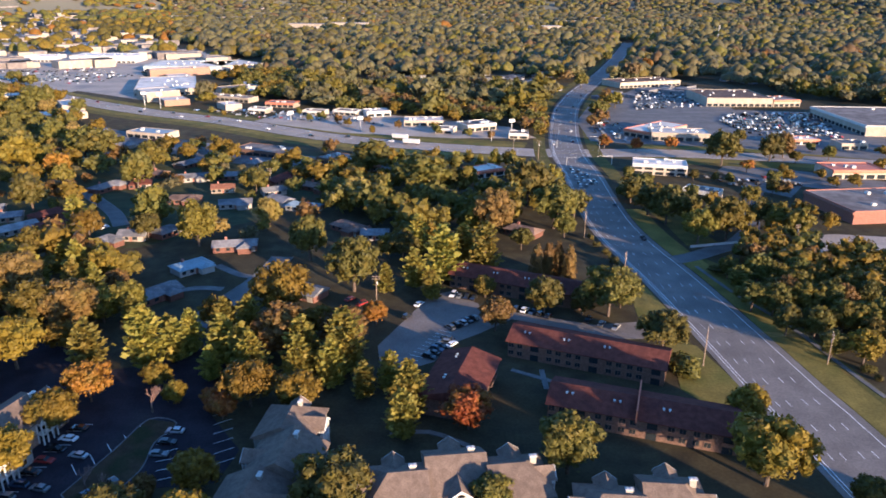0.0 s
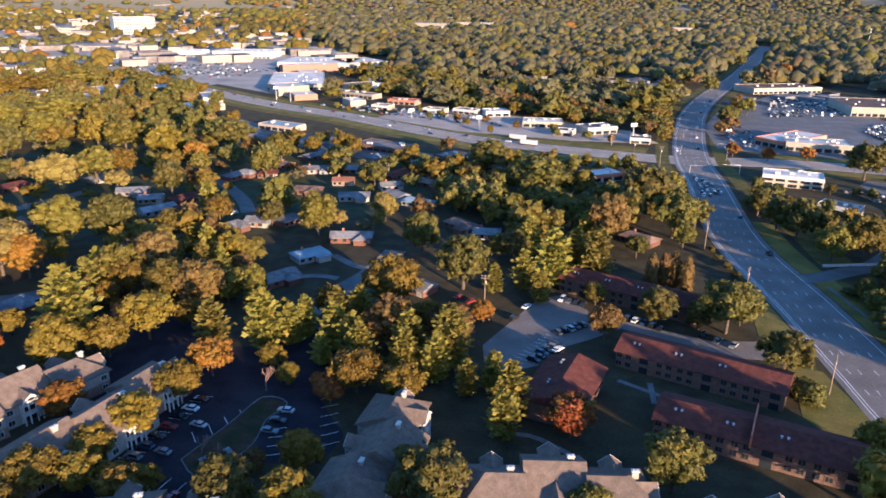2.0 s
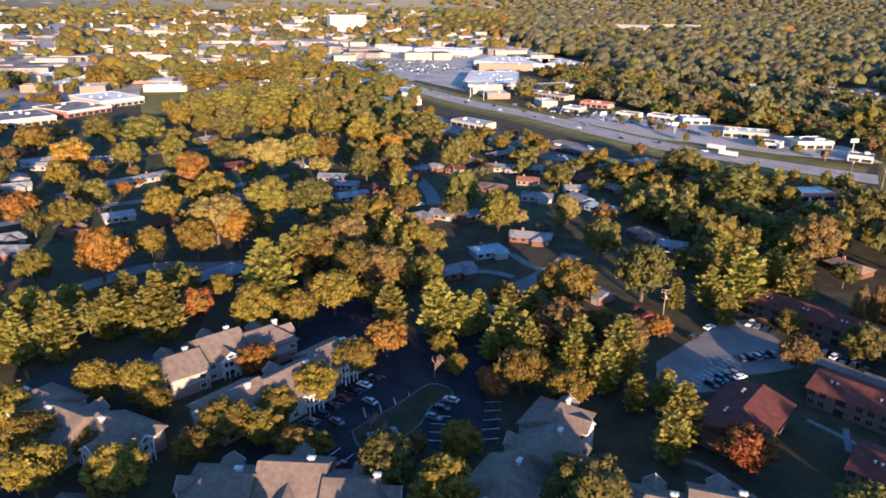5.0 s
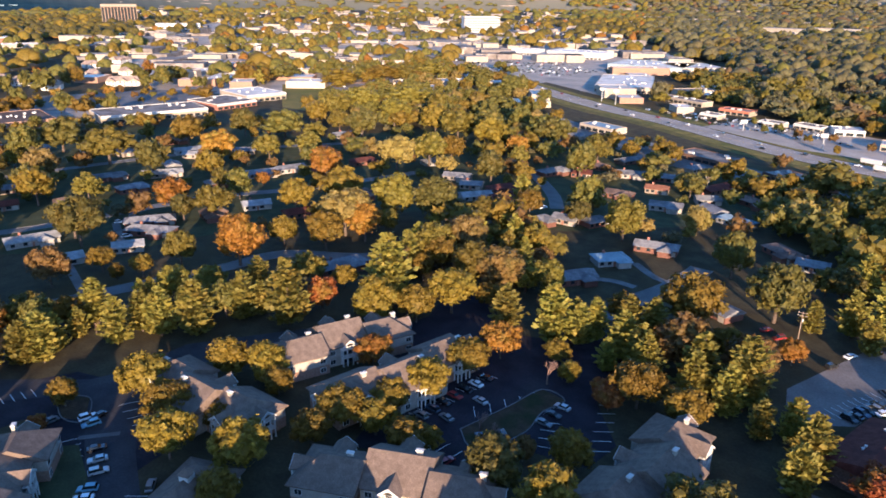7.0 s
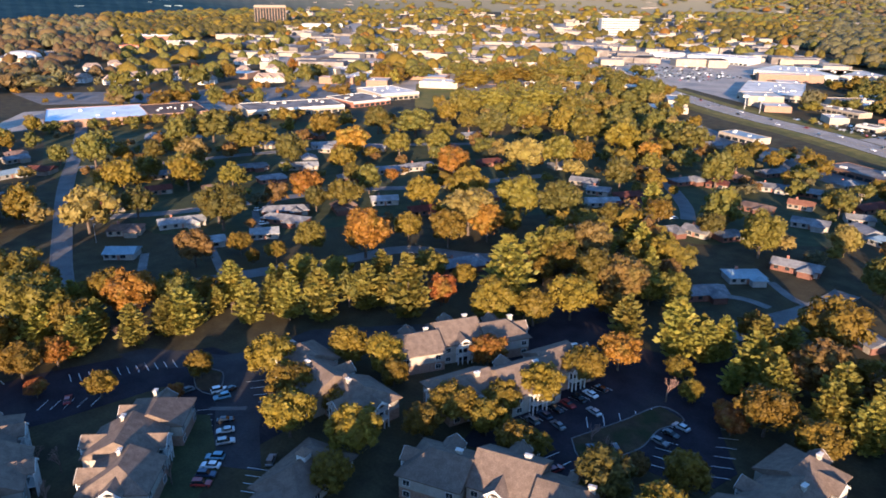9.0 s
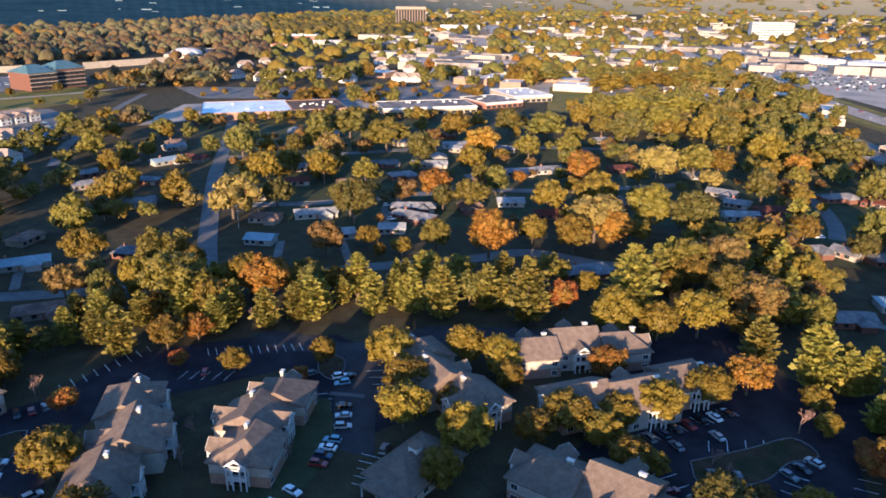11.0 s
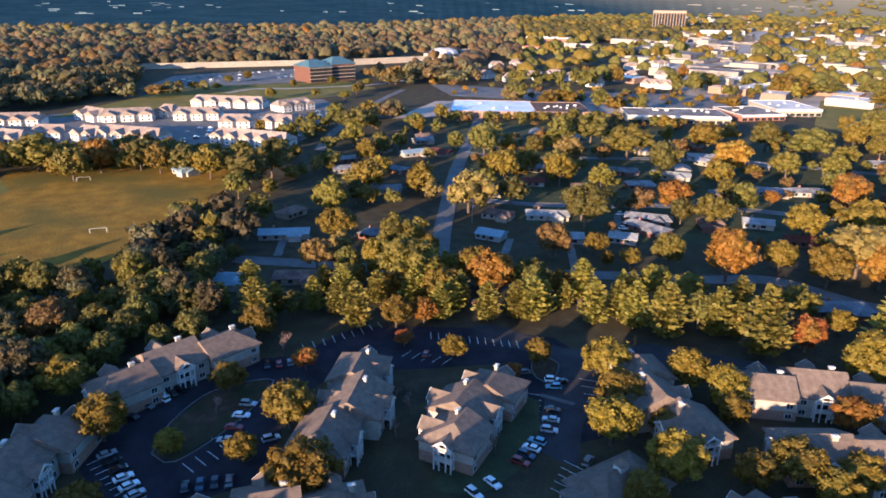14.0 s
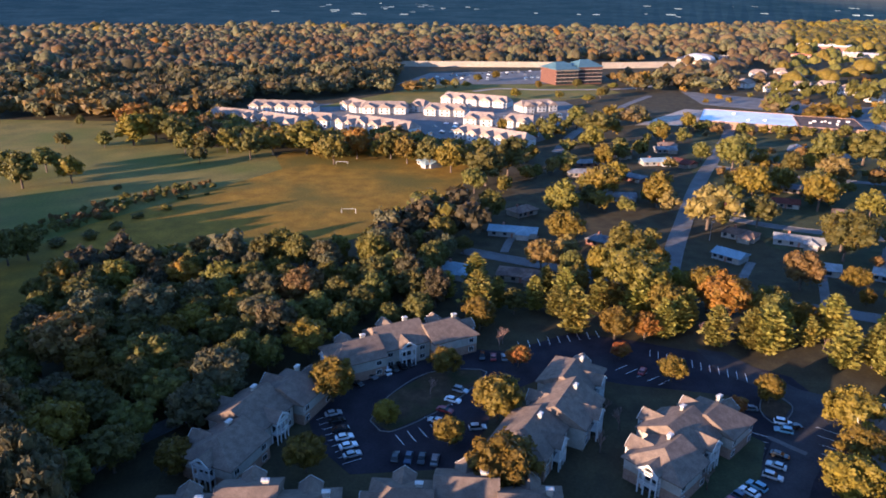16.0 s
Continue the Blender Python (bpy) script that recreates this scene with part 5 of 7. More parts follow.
# white town houses among low trees behind the school
for r_ in [(-988.0, 282.5, -977.7, 295.1), (-932.7, 285.8, -921.0, 300.0), (-893.7, 307.3, -879.7, 324.3), (-915.9, 342.5, -898.6, 363.5), (-1022.2, 365.7, -1002.7, 390.1), (-925.3, 379.1, -911.0, 396.6), (-885.2, 389.4, -873.0, 404.3), (-801.0, 455.0, -777.4, 483.8), (-823.7, 392.2, -811.0, 407.5)]:
    condo_row(*r_)


FARHALLS = [(-1093, 3144), (-852, 3050), (-879, 3773), (-466, 3117), (-392, 3777), (-34, 3851), (473, 2904), (330, 2420), (690, 3316), (742, 4012), (-318, 2497), (-443, 2398), (207, 3710), (-1178, 3811)]  # big pale halls in clearings near the horizon


def slope(x, y):
    """The height of the land at the horizon, which rises beyond the rim."""
    az, r = math.degrees(math.atan2(-x, y)), math.hypot(x, y)
    return max(0.0, (r - rim(az)) / (4890 - rim(az))) * (88 + 10 * min(1.0, max(0.0, (az - 5) / 45)))


def rim(az):
    """How far the near land reaches before the far rise begins."""
    k = min(1.0, max(0.0, (az - 50) / 36))
    return 4300 - 2050 * k * k * (3 - 2 * k)


# a scatter of far commercial buildings in the sunlit strip
town = random.Random(5)
far_boxes, far_roofs = Shape(), Shape()
count = 0
while count < 880:
    az = math.radians(town.uniform(-12, 62))
    q = 700 * math.exp(town.uniform(0.0, 1.85))
    if q > 4300 or (math.degrees(az) < 13 + min(12, (q - 800) / 120) and (q < 1900 or town.random() < 0.6)):
        continue
    if q < 820 and math.degrees(az) > 30:
        continue
    x, y = -math.sin(az) * q, math.cos(az) * q
    L, D, hgt = town.uniform(18, 65) * (1 + q / 4500), town.uniform(14, 36), town.choice((4, 5, 6, 7, 8, 10))
    if q < 1500 and (not free(x, y, max(L, D) * 0.6) or any(inside(x, y, p) for p in (MEADOW_POLY, GOLF, MALL_LOT, FARLOTS))):
        count += 0.2
        continue
    count += 1
    t = math.radians(38 + town.choice((0, 90)) + town.uniform(-8, 8))
    c, s_ = math.cos(t) * L / 2, math.sin(t) * L / 2
    if q < 1080:
        box_building(town.choice(("low white store in the commercial strip", "tan flat-roofed store in the strip", "pale warehouse with a white roof by the highway")), x - c, y - s_, x + c, y + s_, D, hgt, town.choice((CREAM, CREAM, CREAM, STONE)), town.choice((FLATROOF, FLATROOF, TARROOF)), None, 1, False)
    else:
        u, w = Vector((math.cos(t), math.sin(t))), Vector((-math.sin(t), math.cos(t)))
        quad = [(x + u.x * a * L / 2 + w.x * b * D / 2, y + u.y * a * L / 2 + w.y * b * D / 2) for a, b in ((-1, -1), (1, -1), (1, 1), (-1, 1))]
        (far_boxes if town.random() < 0.6 else far_roofs).prism(quad, 0, hgt * 1.1)
for x, y in FARHALLS:
    L, D, t = town.uniform(70, 150), town.uniform(40, 80), math.radians(town.uniform(-12, 12))
    u, w = Vector((math.cos(t), math.sin(t))) * L / 2, Vector((-math.sin(t), math.cos(t))) * D / 2
    far_boxes.prism([(x + u.x * a + w.x * b, y + u.y * a + w.y * b) for a, b in ((-1, -1), (1, -1), (1, 1), (-1, 1))], 0, slope(x, y) + town.uniform(10, 15))
woodside = Shape()
for k in range(1500):
    az, q = math.radians(town.uniform(-32, 14)), town.uniform(640, 3000)
    x, y = -math.sin(az) * q, math.cos(az) * q
    if noise.noise(Vector((x / 260, y / 260, 3.1))) + 0.6 * noise.noise(Vector((x / 90, y / 90, 7.7))) < -0.3 and free(x, y, 14) and math.degrees(az) < 13:
        t = math.radians(38 + town.choice((0, 90)))
        u, L, D = Vector((math.cos(t), math.sin(t))), town.uniform(7, 14), town.uniform(4.5, 7)
        a, b, c, d = [(x + u.x * i * L - u.y * j * D, y + u.y * i * L + u.x * j * D) for i, j in ((-1, -1), (1, -1), (1, 1), (-1, 1))]
        woodside.prism([a, b, c, d], 0, 3.4)
tagged(new("far_houses", woodside.mesh("far_houses", GREYROOF)), "low grey houses in clearings of distant woods", "houses", kind="stuff")
for boxes, m_, lab in ((far_boxes, CREAM, "far pale flat-roofed buildings of a commercial town"), (far_roofs, TARROOF, "far grey-tan flat-roofed buildings of a commercial town")):
    tagged(new("far_town", boxes.mesh("far_town", m_)), lab, "buildings", kind="stuff")


# planted trees, nearest first
plant("golden_maple", [(-51, 111, 15.1, 14.3), (-133, 3, 14.7, 14.0), (-112, 75, 9.9, 9.5), (-137, -44, 10.0, 9.5), (-56, 133, 10.6, 10.1), (-91, 115, 9.5, 9.1), (-119, 87, 13.0, 12.3), (-88, 119, 7.0, 6.7), (-151, -11, 7.7, 7.3), (-133, -74, 9.1, 8.7), (-113, 104, 9.7, 9.2), (-103, 117, 9.9, 9.5), (76, 137, 16.8, 16.0), (-137, 80, 12.2, 11.6), (-112, 114, 11.6, 11.0), (-158, -28, 7.4, 7.0), (-163, 1, 12.4, 11.8), (-106, 127, 9.8, 9.3), (-136, 95, 8.5, 8.1), (-134, -105, 15.3, 14.6), (-39, 167, 11.5, 11.0), (-102, 139, 11.8, 11.2), (-168, -45, 12.4, 11.8), (-150, 89, 11.6, 11.1)])
plant("golden_maple", [(-53, 169, 13.2, 12.6), (-137, 115, 9.2, 8.8), (81, 162, 10.9, 10.4), (-74, 170, 7.2, 6.9), (-100, 156, 12.2, 11.6), (-185, -15, 9.0, 8.6), (-144, 118, 12.5, 11.9), (-165, 92, 13.3, 12.7), (-161, -105, 10.7, 10.1), (-156, 114, 12.4, 11.8), (-180, 77, 8.7, 8.2), (-189, 52, 8.0, 7.6), (-82, 178, 8.3, 7.9), (-191, -58, 12.7, 12.1), (-166, -114, 13.3, 12.6), (-216, -6, 12.2, 11.6), (-215, 39, 10.9, 10.4), (-194, -103, 11.2, 10.7), (-145, 166, 16.4, 15.6), (-135, 176, 12.5, 11.9), (-202, -99, 11.6, 11.0), (-212, -88, 12.0, 11.4), (-129, 189, 15.8, 15.0), (-56, 226, 19.4, 18.5)])
plant("golden_maple", [(-120, 200, 10.2, 9.7), (131, 195, 10.9, 10.4), (-238, 40, 10.1, 9.6), (16, 245, 8.4, 8.0), (-242, 50, 22.0, 21.2), (-117, 221, 13.0, 12.3), (-175, 183, 9.0, 8.6), (-242, 76, 16.1, 15.3), (-237, -93, 13.2, 12.6), (-137, 215, 17.3, 16.4), (136, 217, 11.5, 11.0), (-247, 69, 12.2, 11.7), (-238, 96, 11.5, 10.9), (142, 214, 11.0, 10.5), (-188, 176, 12.7, 12.1), (-256, 30, 10.0, 9.5), (128, 231, 11.6, 11.0), (-250, -86, 10.2, 9.7), (-224, -158, 16.2, 15.4), (-161, 223, 18.4, 17.6), (-239, -141, 10.4, 9.9), (-276, 51, 20.1, 19.1), (147, 239, 11.9, 11.3), (-274, 64, 12.0, 11.4)])
plant("golden_maple", [(-23, 284, 11.6, 11.1), (-252, 136, 6.9, 6.6), (-247, 144, 8.9, 8.5), (130, 255, 11.0, 10.5), (143, 250, 11.7, 11.2), (-132, 256, 14.1, 13.5), (-285, -57, 10.3, 9.8), (-246, -157, 7.0, 6.7), (-246, 161, 14.1, 13.4), (-264, 137, 10.4, 9.9), (-211, 210, 17.0, 16.2), (-301, -26, 13.3, 12.7), (168, 252, 11.3, 10.8), (-304, 29, 16.6, 15.8), (-229, 202, 13.1, 12.5), (-204, 245, 11.2, 10.6), (-110, 300, 20.5, 19.5), (-169, 276, 15.8, 15.0), (117, 307, 15.6, 14.9), (2, 333, 9.9, 9.4), (132, 312, 20.4, 19.4), (-215, 264, 22.0, 21.2), (156, 306, 9.2, 8.7), (-163, 308, 13.8, 13.2)])
plant("golden_maple", [(-349, 31, 18.8, 17.9), (-286, 209, 16.3, 15.5), (-261, 240, 16.8, 16.0), (-35, 354, 11.1, 10.6), (168, 317, 13.9, 13.2), (-249, 262, 20.3, 19.3), (163, 328, 13.2, 12.6), (-375, 83, 18.0, 17.1), (-387, 56, 17.9, 17.1), (167, 371, 10.9, 10.4), (-185, 363, 6.3, 6.0), (-328, 246, 11.4, 10.9), (-366, 189, 14.1, 13.4), (-378, 168, 19.0, 18.1), (-393, 138, 19.8, 18.8), (-22, 423, 14.4, 13.8), (-424, 69, 12.7, 12.1), (-387, 200, 10.0, 9.5), (-353, 258, 16.3, 15.5), (-439, -33, 18.7, 17.8), (-441, 39, 7.5, 7.1), (-414, 161, 15.0, 14.3)])
plant("golden_maple", [(-219, 396, 13.8, 13.1), (-268, 364, 20.6, 19.7), (-384, -253, 15.2, 14.5), (-460, -64, 17.3, 16.4), (-452, -112, 19.4, 18.5), (-264, 384, 17.3, 16.5), (-465, 66, 15.2, 14.5), (-184, 440, 16.6, 15.8), (-362, 312, 16.5, 15.7), (-353, 339, 15.4, 14.7), (-435, 242, 22.0, 28.1), (-472, -160, 16.3, 15.6), (-480, -138, 22.0, 27.4), (-264, 434, 22.0, 21.9), (-500, 95, 12.5, 11.9), (-471, 200, 12.6, 12.0), (-476, -194, 16.6, 15.8), (-520, 64, 17.3, 16.4), (-377, 368, 16.5, 15.8), (240, 474, 8.1, 7.7), (-443, 308, 22.0, 22.3), (-304, 450, 22.0, 26.7), (-492, -271, 22.0, 24.6), (-392, 412, 17.9, 17.0)])
plant("golden_maple", [(-507, -261, 22.0, 25.2), (-334, 462, 22.0, 21.8), (228, 542, 10.9, 10.4), (-379, 465, 22.0, 26.6), (-433, 428, 18.9, 18.0), (-616, 155, 12.4, 11.9), (-442, 458, 22.0, 28.8), (-376, 528, 20.4, 19.4), (-449, 503, 22.0, 29.5), (-429, 546, 22.0, 40.3), (172, 718, 15.4, 14.7), (-578, 610, 22.0, 42.8), (-568, 678, 22.0, 39.7), (-556, 698, 22.0, 33.3), (-548, 744, 22.0, 41.7)])
plant("golden_maple", [(-858, -107, 8, 9), (-872, -101, 10, 10), (-855, -88, 12, 11), (-867, -73, 9, 12), (-860, -62, 11, 9), (-862, -48, 8, 10), (-926, -37, 10, 11), (-952, -14, 12, 12), (-874, 39, 9, 9), (-882, 85, 11, 10), (-875, 127, 8, 11), (-882, 156, 10, 12), (-797, 103, 12, 9), (-787, 58, 9, 10), (-778, 10, 11, 11), (-764, 86, 8, 12)])
plant("pale_maple", [(-240, -7, 10.3, 10.3), (-152, 234, 19.7, 19.7), (-295, -49, 6.5, 6.5), (-217, 229, 22.0, 22.3), (-85, 329, 14.2, 14.2), (-337, 100, 21.7, 21.7), (-47, 360, 16.3, 16.3), (-247, 353, 11.9, 11.9), (-279, 344, 20.7, 20.7), (-427, 196, 19.1, 19.1)])
plant("green_oak", [(11, 126, 10.7, 9.7), (-24, 125, 15.5, 14.1), (-66, 115, 14.3, 13.0), (30, 141, 16.2, 14.7), (-115, -98, 10.5, 9.5), (-124, -94, 11.1, 10.1), (95, 129, 8.2, 7.4), (-144, -90, 10.8, 9.8), (-129, -110, 12.8, 11.7), (-157, -75, 9.9, 9.0), (-146, -98, 12.4, 11.3), (-157, -88, 13.1, 11.9), (-149, -108, 12.8, 11.6), (-175, -77, 12.5, 11.4), (-182, -68, 11.1, 10.0), (-170, -99, 15.7, 14.3), (-177, -91, 12.7, 11.5), (-160, -131, 11.9, 10.8), (-175, -111, 12.6, 11.5), (-195, -78, 11.7, 10.7), (-206, -51, 12.1, 11.0), (70, 201, 14.0, 12.7), (-194, -88, 11.7, 10.7), (-212, -36, 10.3, 9.4)])
plant("green_oak", [(-188, -111, 13.4, 12.2), (-217, -27, 12.6, 11.4), (-213, -61, 12.5, 11.4), (-219, -47, 12.8, 11.6), (-212, -78, 12.5, 11.4), (-231, 6, 9.8, 8.9), (-209, -100, 12.5, 11.4), (36, 230, 13.6, 12.3), (123, 199, 9.7, 8.8), (-227, -56, 13.2, 12.0), (50, 230, 11.0, 10.0), (59, 229, 18.4, 16.7), (-235, -31, 13.5, 12.2), (-233, -41, 8.1, 7.4), (-207, -120, 14.5, 13.2), (-223, -98, 13.1, 12.0), (116, 215, 10.3, 9.4), (65, 236, 9.0, 8.2), (124, 212, 11.5, 10.4), (-219, -115, 10.9, 9.9), (-243, -47, 13.9, 12.7), (-34, 250, 21.0, 19.1), (-250, -40, 14.2, 12.9), (-212, -141, 14.9, 13.6)])
plant("green_oak", [(118, 230, 12.1, 11.0), (112, 234, 11.2, 10.1), (-262, -60, 7.5, 6.8), (137, 232, 12.2, 11.1), (-269, -26, 12.6, 11.5), (114, 252, 10.9, 9.9), (-222, -168, 9.0, 8.2), (153, 233, 12.2, 11.1), (-17, 282, 13.1, 11.9), (124, 258, 12.1, 11.0), (14, 288, 10.7, 9.7), (115, 265, 9.5, 8.6), (-57, 283, 18.8, 17.1), (-288, -34, 10.8, 9.8), (138, 256, 12.0, 10.9), (-290, -16, 8.1, 7.4), (35, 298, 9.9, 9.0), (57, 315, 11.6, 10.5), (-255, -202, 15.1, 13.8), (-262, -198, 15.5, 14.1), (54, 329, 20.9, 19.0), (-300, 148, 22.0, 21.0), (-196, 271, 22.0, 23.7), (-136, 308, 12.7, 11.5)])
plant("green_oak", [(141, 307, 8.5, 7.7), (-339, -5, 15.4, 14.0), (10, 344, 11.3, 10.3), (-312, 152, 19.5, 17.7), (-139, 323, 20.5, 18.7), (67, 346, 14.1, 12.9), (111, 336, 18.3, 16.7), (-23, 354, 9.7, 8.8), (-296, 198, 12.8, 11.6), (122, 338, 14.2, 12.9), (106, 351, 15.9, 14.5), (-345, 126, 15.9, 14.4), (156, 334, 13.4, 12.2), (-369, 46, 12.8, 11.7), (46, 374, 22.0, 21.9), (-305, 240, 16.7, 15.2), (103, 375, 14.2, 12.9), (-11, 389, 22.0, 30.1), (-391, -16, 14.1, 12.8)])
plant("green_oak", [(5, 393, 14.1, 12.8), (100, 384, 7.0, 6.3), (-106, 388, 14.7, 13.3), (-409, -10, 22.0, 23.1), (-214, 353, 19.8, 18.0), (-432, 21, 8.6, 7.8), (-176, 395, 21.1, 19.2), (-397, 175, 17.0, 15.5), (-45, 433, 22.0, 29.7), (-436, 3, 22.0, 21.0), (189, 393, 8.5, 7.8), (-436, 15, 6.5, 5.9), (173, 416, 6.8, 6.1), (-384, 240, 21.5, 19.6), (-452, -15, 20.0, 18.2), (-450, -48, 17.7, 16.1), (155, 427, 6.9, 6.3), (167, 423, 6.1, 5.5), (-370, -274, 21.0, 19.1), (-472, -77, 18.5, 16.8), (-382, -289, 18.1, 16.5), (-443, -200, 10.6, 9.7)])
plant("green_oak", [(-464, 148, 22.0, 23.1), (-481, 79, 15.1, 13.7), (-458, -171, 16.7, 15.2), (-457, 182, 15.6, 14.2), (-408, -284, 15.4, 14.0), (187, 467, 22.0, 21.8), (-490, 135, 13.3, 12.1), (-470, -207, 15.5, 14.1), (-229, 462, 22.0, 22.7), (-468, -221, 15.5, 14.1), (-241, 468, 22.0, 20.0), (224, 478, 18.6, 16.9), (-488, 215, 22.0, 21.3), (203, 497, 8.8, 8.0), (-361, 404, 22.0, 20.5), (-288, 464, 22.0, 22.6), (-494, 243, 22.0, 26.3), (-409, 369, 22.0, 33.3), (-497, -240, 19.9, 18.1), (269, 486, 9.5, 8.6), (-552, 69, 22.0, 23.5), (-481, -287, 12.5, 11.4), (-274, 496, 21.6, 19.7), (-440, 357, 22.0, 21.7)])
plant("green_oak", [(-474, -313, 11.5, 10.5), (-566, 120, 14.8, 13.4), (-583, 30, 12.2, 11.1), (-601, 60, 19.8, 18.0), (-557, -350, 9.2, 8.4), (141, 661, 15.0, 13.6), (-388, 675, 22.0, 26.7), (-461, 728, 22.0, 32.2), (167, 878, 18.1, 16.5), (277, 1240, 16.9, 15.3)])
plant("pine", [(-10, 155, 13.6, 8.5), (-9, 166, 15.9, 9.9), (-22, 174, 11.1, 6.9), (-15, 178, 11.8, 7.4), (-32, 180, 14.4, 9.0), (-42, 182, 15.0, 9.4), (-29, 187, 20.6, 12.9), (-56, 183, 15.1, 9.5), (-68, 183, 10.8, 6.7), (-60, 188, 15.5, 9.7), (-67, 193, 15.8, 9.9), (-82, 194, 13.9, 8.7), (-90, 191, 19.7, 12.3), (-106, 188, 16.7, 10.4), (-218, 26, 16.2, 10.1), (-217, 55, 13.4, 8.4), (-168, 148, 22.7, 14.2), (-213, 71, 14.2, 8.9), (-187, 125, 19.2, 12.0), (-209, 86, 16.2, 10.1), (-212, 82, 13.8, 8.6), (-228, -7, 16.9, 10.6), (-202, 106, 15.4, 9.6), (-196, 118, 16.9, 10.6)])
plant("pine", [(-222, 61, 12.6, 7.9), (-230, 20, 11.5, 7.2), (-217, 82, 10.9, 6.8), (-184, 142, 16.6, 10.3), (-213, 92, 12.3, 7.7), (-216, 88, 13.3, 8.3), (-204, 116, 14.2, 8.9), (-182, 148, 12.6, 7.8), (-235, 13, 12.7, 8.0), (-151, 181, 26.0, 16.7), (-236, 0, 11.3, 7.1), (-233, 49, 14.7, 9.2), (-236, 36, 12.6, 7.9), (-216, 101, 10.5, 6.6), (-238, 24, 14.9, 9.3), (-4, 242, 11.7, 7.3), (-242, -19, 10.6, 6.6), (-22, 248, 11.6, 7.2), (-11, 253, 15.5, 9.7), (0, 259, 22.7, 14.2), (-164, 209, 17.9, 11.2), (17, 266, 21.5, 13.4), (8, 274, 18.5, 11.5), (-11, 290, 17.5, 10.9)])
plant("pine", [(-174, 320, 17.1, 10.7), (-495, 310, 12.4, 7.8)])
plant("orange_maple", [(-166, -85, 10.5, 10.0), (-126, 143, 11.0, 10.5), (-98, 171, 11.3, 10.8), (-216, 49, 9.5, 9.1), (-23, 221, 8.5, 8.1), (-233, 79, 17.5, 16.7), (-238, -119, 12.5, 11.9), (-226, 175, 21.7, 20.6), (-295, 64, 9.4, 8.9), (-205, 229, 17.6, 16.8), (-313, 204, 17.4, 16.6), (-316, 266, 8.3, 7.9), (-294, 297, 20.3, 19.4), (-381, 285, 22.0, 21.1), (-233, 417, 16.1, 15.3), (-470, -100, 20.1, 19.1), (-544, -294, 22.0, 27.0), (-882, 164, 21.3, 20.2), (289, 1038, 22.0, 20.9)])
plant("red_maple", [(7, 159, 11.9, 11.4), (-59, 163, 7.3, 6.9), (-63, 168, 6.0, 5.7), (-173, 66, 5.3, 5.0), (-188, 22, 5.1, 4.9), (-193, 7, 6.8, 6.4), (-201, 39, 5.6, 5.3), (-168, 164, 12.2, 11.6), (196, 447, 8.4, 8.0), (141, 512, 9.5, 9.1), (120, 522, 9.7, 9.2), (168, 517, 9.6, 9.2)])
plant("bare_tree", [(-140, 50, 7.3, 6.1), (-76, 132, 7.8, 6.5), (-152, 27, 8.4, 7.0), (-82, 134, 8.7, 7.2), (-162, 33, 8.8, 7.4), (-162, 41, 6.5, 5.4), (-169, 30, 7.3, 6.1), (-173, -18, 8.3, 6.9), (-79, 166, 10.9, 9.1), (-204, 1, 8.0, 6.6), (-208, 2, 8.1, 6.7), (-223, 69, 6.3, 5.2), (-215, 106, 5.8, 4.8), (-230, 278, 19.8, 16.5)])
plant("brown_oak", [(-67, 131, 6.1, 5.5), (-174, -124, 19.6, 17.8), (18, 217, 11.7, 10.6), (-227, -70, 15.4, 14.0), (-124, 215, 17.6, 16.0), (-240, -129, 11.8, 10.7), (-272, 17, 13.8, 12.5), (-278, 26, 7.9, 7.2), (-279, -39, 11.5, 10.5), (-265, 117, 15.4, 14.0), (-273, -127, 9.5, 8.6), (24, 316, 22.0, 20.9), (240, 493, 17.4, 15.8)])
plant("shrub", [(73, 189, 6.8, 8.5), (-306, -183, 3.9, 6.6), (-292, -188, 4.3, 7.3), (-280, -197, 4.5, 7.7), (-324, -182, 3.1, 5.2), (-340, -174, 3.2, 5.5), (-361, -175, 3.4, 5.8), (-370, -165, 1.6, 2.7), (-321, -197, 3.5, 6.3), (-355, -191, 3.2, 5.7), (-310, -212, 2.6, 4.4), (-375, -220, 2.8, 4.8)])
plant("cypress", [(37, 260, 15.0, 5.8), (50, 260, 14.9, 5.7), (42, 263, 15.1, 5.8), (46, 264, 15.1, 5.8)])


OUTLYING, BEHIND = {}, {}


def grove(poly, step, kinds, low, high, seed, chance=1.0, crown=0.8, single=True, behind=False):
    """Trees that fill a piece of ground, clear of buildings, roads and the trees already there."""
    r = random.Random(seed)
    xs, ys = [p[0] for p in poly], [p[1] for p in poly]
    y = min(ys)
    while y < max(ys):
        x = min(xs)
        while x < max(xs):
            px, py = x + r.uniform(-0.45, 0.45) * step, y + r.uniform(-0.45, 0.45) * step
            if inside(px, py, poly) and r.random() < chance:
                h = r.uniform(low, high)
                k = r.choice(kinds)
                w = h * crown * r.uniform(0.85, 1.2) * (0.7 if k == "pine" else 1)
                if free(px, py, w * 0.22):
                    if single and 118 < math.hypot(px, py) < 285:
                        plant(k, [(px, py, h, w)])
                    else:
                        (BEHIND if behind else OUTLYING).setdefault(k, []).append((px, py, w * 1.2, h, r.uniform(0, 6.28), r.randrange(6)))
                        KEEP_OUT.append((px, py, w * 0.36))
            x += step
        y += step


